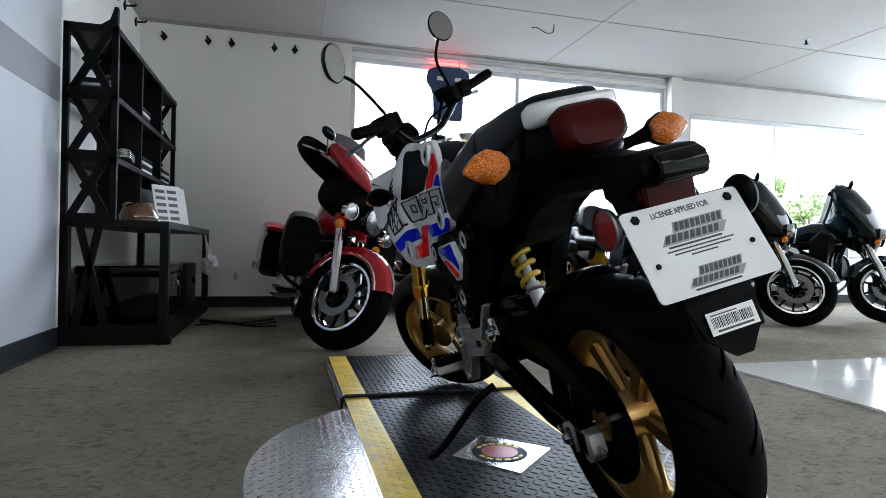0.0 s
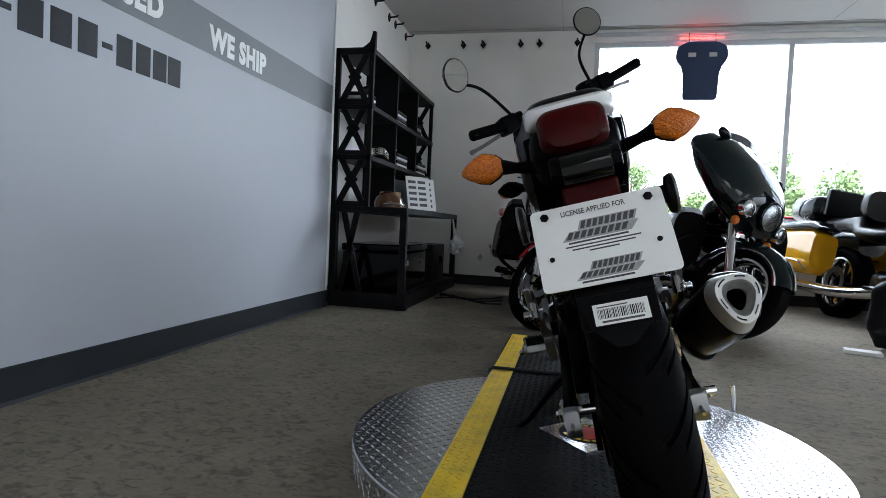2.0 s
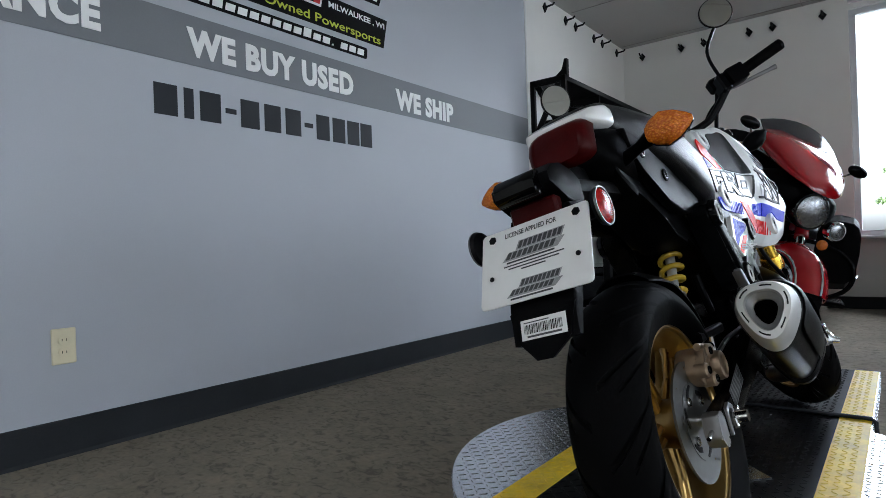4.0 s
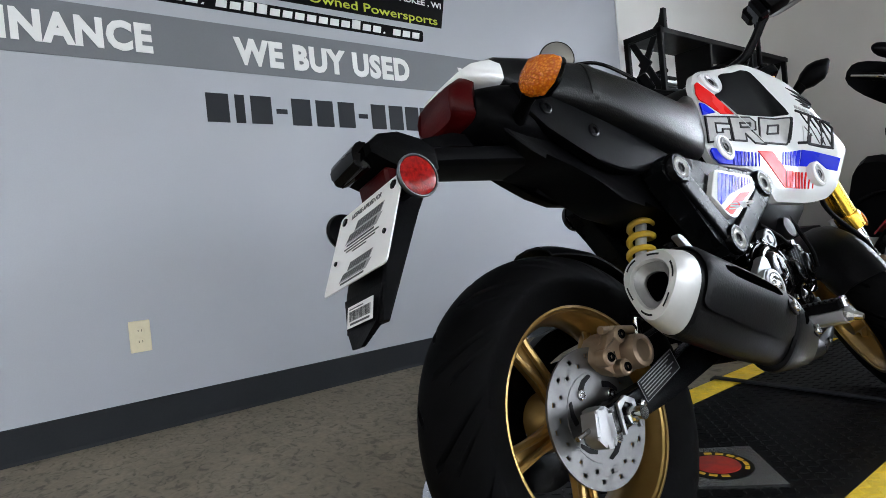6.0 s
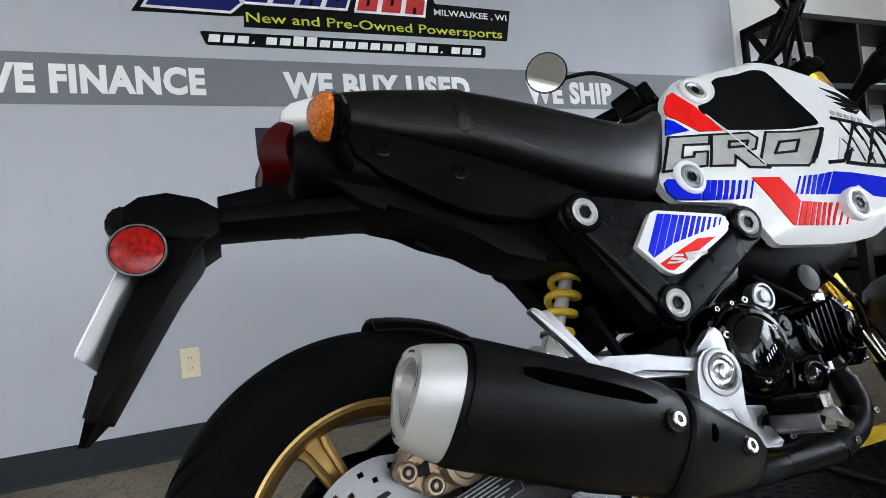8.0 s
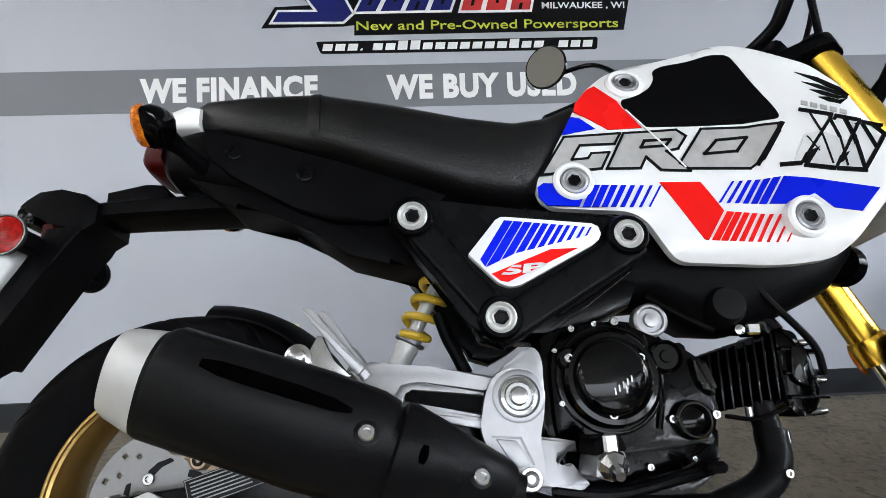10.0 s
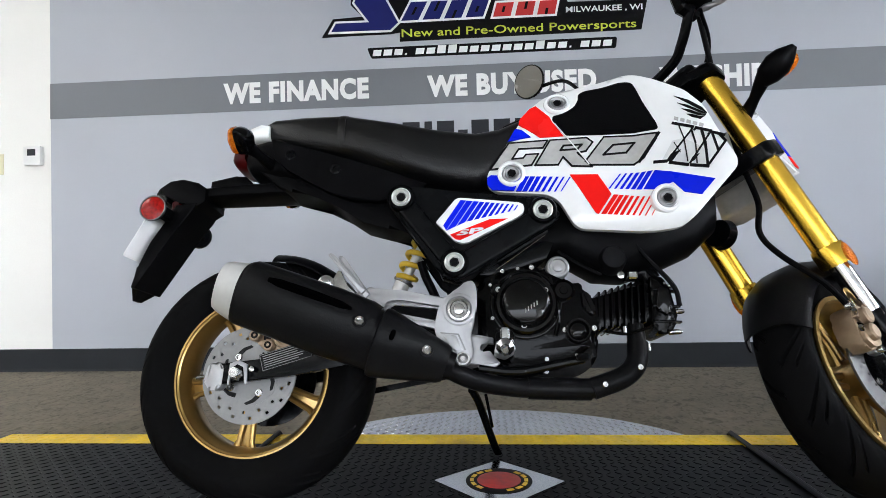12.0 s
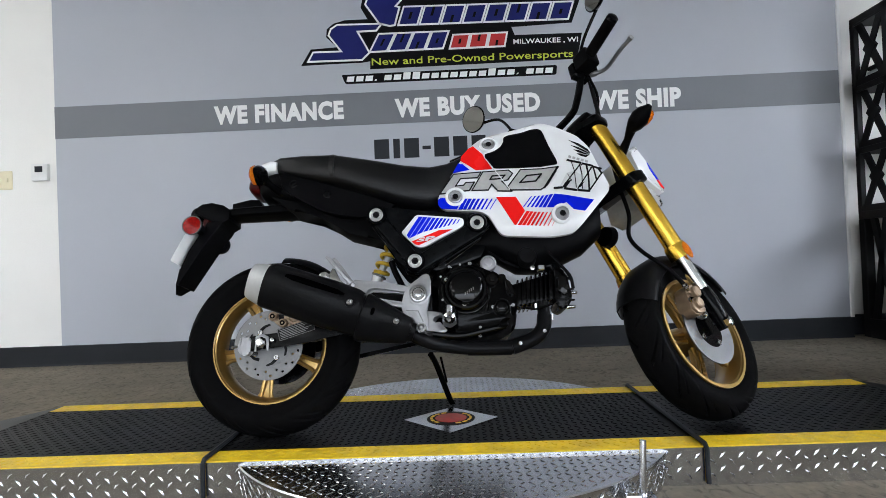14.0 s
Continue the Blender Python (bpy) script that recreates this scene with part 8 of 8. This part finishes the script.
def tree(x, y, h, r, seed, conifer=False):
    rnd = random.Random(seed)
    t = empty("tree", "green leafy tree across the street", "tree", pose(x, y, -0.19), group="street trees")
    bm_ = tube([(0, 0, 0), (0.05, 0, h * 0.3), (0, 0.05, h * 0.85)], 0.2, 10, radii=[0.035 * h, 0.025 * h, 0.006 * h])
    for k in range(7):
        a, z = rnd.uniform(0, 6.28), h * rnd.uniform(0.3, 0.7)
        bm_ = tube([(0.02, 0.02, z), (math.cos(a) * r * 0.5, math.sin(a) * r * 0.5, z + h * 0.12), (math.cos(a) * r * 0.8, math.sin(a) * r * 0.8, z + h * 0.2)], 0.05, 6, bm=bm_, radii=[0.012 * h, 0.008 * h, 0.003 * h])
    part("trunk", bm_, BARK, t)
    vs2, fs2 = [], []
    clumps = []
    for k in range(34):
        a, q = rnd.uniform(0, 6.28), rnd.uniform(0.1, 1)
        z = rnd.uniform(0.25, 1.0)
        w = (1 - z) * 1.15 + 0.08 if conifer else math.sin(min(1, (z - 0.18) / 0.85) * math.pi) ** 0.6
        clumps.append((math.cos(a) * r * w * q, math.sin(a) * r * w * q, h * z, r * rnd.uniform(0.16, 0.34)))
    for cx, cy_, cz, cr in clumps:
        for k in range(70):
            d_ = Vector((rnd.gauss(0, 1), rnd.gauss(0, 1), rnd.gauss(0, 0.8))).normalized() * cr * rnd.uniform(0.5, 1.05)
            p = Vector((cx, cy_, cz)) + d_
            n_ = (d_ + Vector((rnd.gauss(0, 0.3), rnd.gauss(0, 0.3), rnd.gauss(0, 0.3)))).normalized()
            e = n_.orthogonal().normalized() * r * 0.06
            g_ = n_.cross(e)
            i0 = len(vs2)
            vs2.extend([tuple(p - e), tuple(p + g_ * 0.6), tuple(p + e), tuple(p - g_ * 0.6)])
            fs2.append((i0, i0 + 1, i0 + 2, i0 + 3))
    me_ = bpy.data.meshes.new("crown")
    me_.from_pydata(vs2, [], fs2)
    me_.materials.append(LEAF)
    c_ = new("crown", me_)
    c_.parent = t
    return t


for k, (x, y, h, r, con) in enumerate(((1.4, 30, 4.5, 1.0, False), (3.5, 31, 4.3, 1.5, False), (5.6, 36, 3.4, 1.6, False), (8.2, 38, 3.2, 1.9, False), (10.2, 30, 5.0, 1.5, True), (14.5, 34, 4.4, 2.2, False), (19.5, 36, 4.2, 2.2, False), (25, 34, 4.6, 2.4, False), (31, 31, 5.6, 2.0, True), (38, 35, 5.0, 2.6, False))):
    tree(x, y, h, r, k + 3, con)
fence = empty("wooden_fence", "low weathered wooden fence across the street", "fence", pose(6.0, 27.5, -0.19))
for k in range(34):
    part("board", box(k * 0.16, k * 0.16 + 0.14, 0, 0.03, 0, 1.2 + 0.03 * (k % 3), 0.005), FENCEW, fence, smooth=False)
house = empty("house", "pale sided house with a grey pitched roof", "house", pose(13.0, 46, -0.19))
part("wall", box(-5, 5, 0, 7, 0, 3.0), SIDING, house, smooth=False)
part("roof", prism([(-5.4, 2.95), (5.4, 2.95), (0, 5.6)], -0.4, 7.4, "y"), ROOF, house, smooth=False)
for x in (-3.2, 0.4, 3.0):
    wd = part("window", box(x - 0.6, x + 0.6, -0.05, 0.02, 1.0, 2.3), WHITE_PLASTIC, house, smooth=False)
    part("pane", box(x - 0.5, x + 0.5, -0.07, -0.05, 1.1, 2.2), SCREEN, wd, smooth=False)


def car(label, x, y, turn, paint):
    c = empty("parked_car", label, "car", pose(x, y, -0.2, 0, 0, turn), group="parked cars")
    part("body", loft([ring(v, w, z0, z1, 24, 4.0) for v, w, z0, z1 in ((-2.25, 0.78, 0.42, 0.82), (-2.1, 0.88, 0.3, 0.98), (-1.0, 0.92, 0.26, 1.02), (0.8, 0.92, 0.26, 1.0), (1.9, 0.88, 0.3, 0.88), (2.25, 0.75, 0.4, 0.72))]), paint, c, angle=50)
    part("cabin", loft([ring(v, w, 0.95, z1, 24, 4.0) for v, w, z1 in ((-2.05, 0.74, 1.1), (-1.7, 0.78, 1.58), (-0.2, 0.78, 1.64), (0.4, 0.76, 1.55), (1.05, 0.72, 1.05))]), SCREEN, c, angle=50)
    part("roof", loft([ring(v, 0.72, 1.56, z1, 20, 3.0) for v, z1 in ((-1.72, 1.6), (-0.8, 1.67), (0.25, 1.63))]), paint, c, angle=50)
    for v in (-1.4, 1.4):
        for s in (-1, 1):
            w = part("wheel", lathe([(-0.1, 0.2), (-0.11, 0.31), (-0.08, 0.34), (0.08, 0.34), (0.11, 0.31), (0.1, 0.2)], (s * 0.82, v, 0.34), (1, 0, 0), 28), RUBBER, c)
            part("rim", lathe([(-0.08, 0.2), (0.09, 0.21), (0.1, 0.08)], (s * 0.82, v, 0.34), (s, 0, 0), 20), ALU, w)
    for s in (-1, 1):
        part("tail_lamp", box(s * 0.68 - 0.1, s * 0.68 + 0.1, -2.24, -2.12, 0.72, 0.86, 0.02), REDLENS, c)
        part("head_lamp", box(s * 0.62 - 0.14, s * 0.62 + 0.14, 2.1, 2.22, 0.6, 0.72, 0.02), LAMPGLASS, c)
    return c


car("pale blue parked car outside the shop window", 9.6, 15.0, 82, mat("pale_blue_car_paint", (0.35, 0.5, 0.6), 0.2, coat=0.7))
car("white parked car across the forecourt", 15.0, 20.0, 95, mat("white_car_paint", (0.75, 0.75, 0.75), 0.2, coat=0.7))
car("red parked car across the forecourt", 6.4, 22.0, 90, mat("red_car_paint", (0.5, 0.05, 0.05), 0.2, coat=0.7))
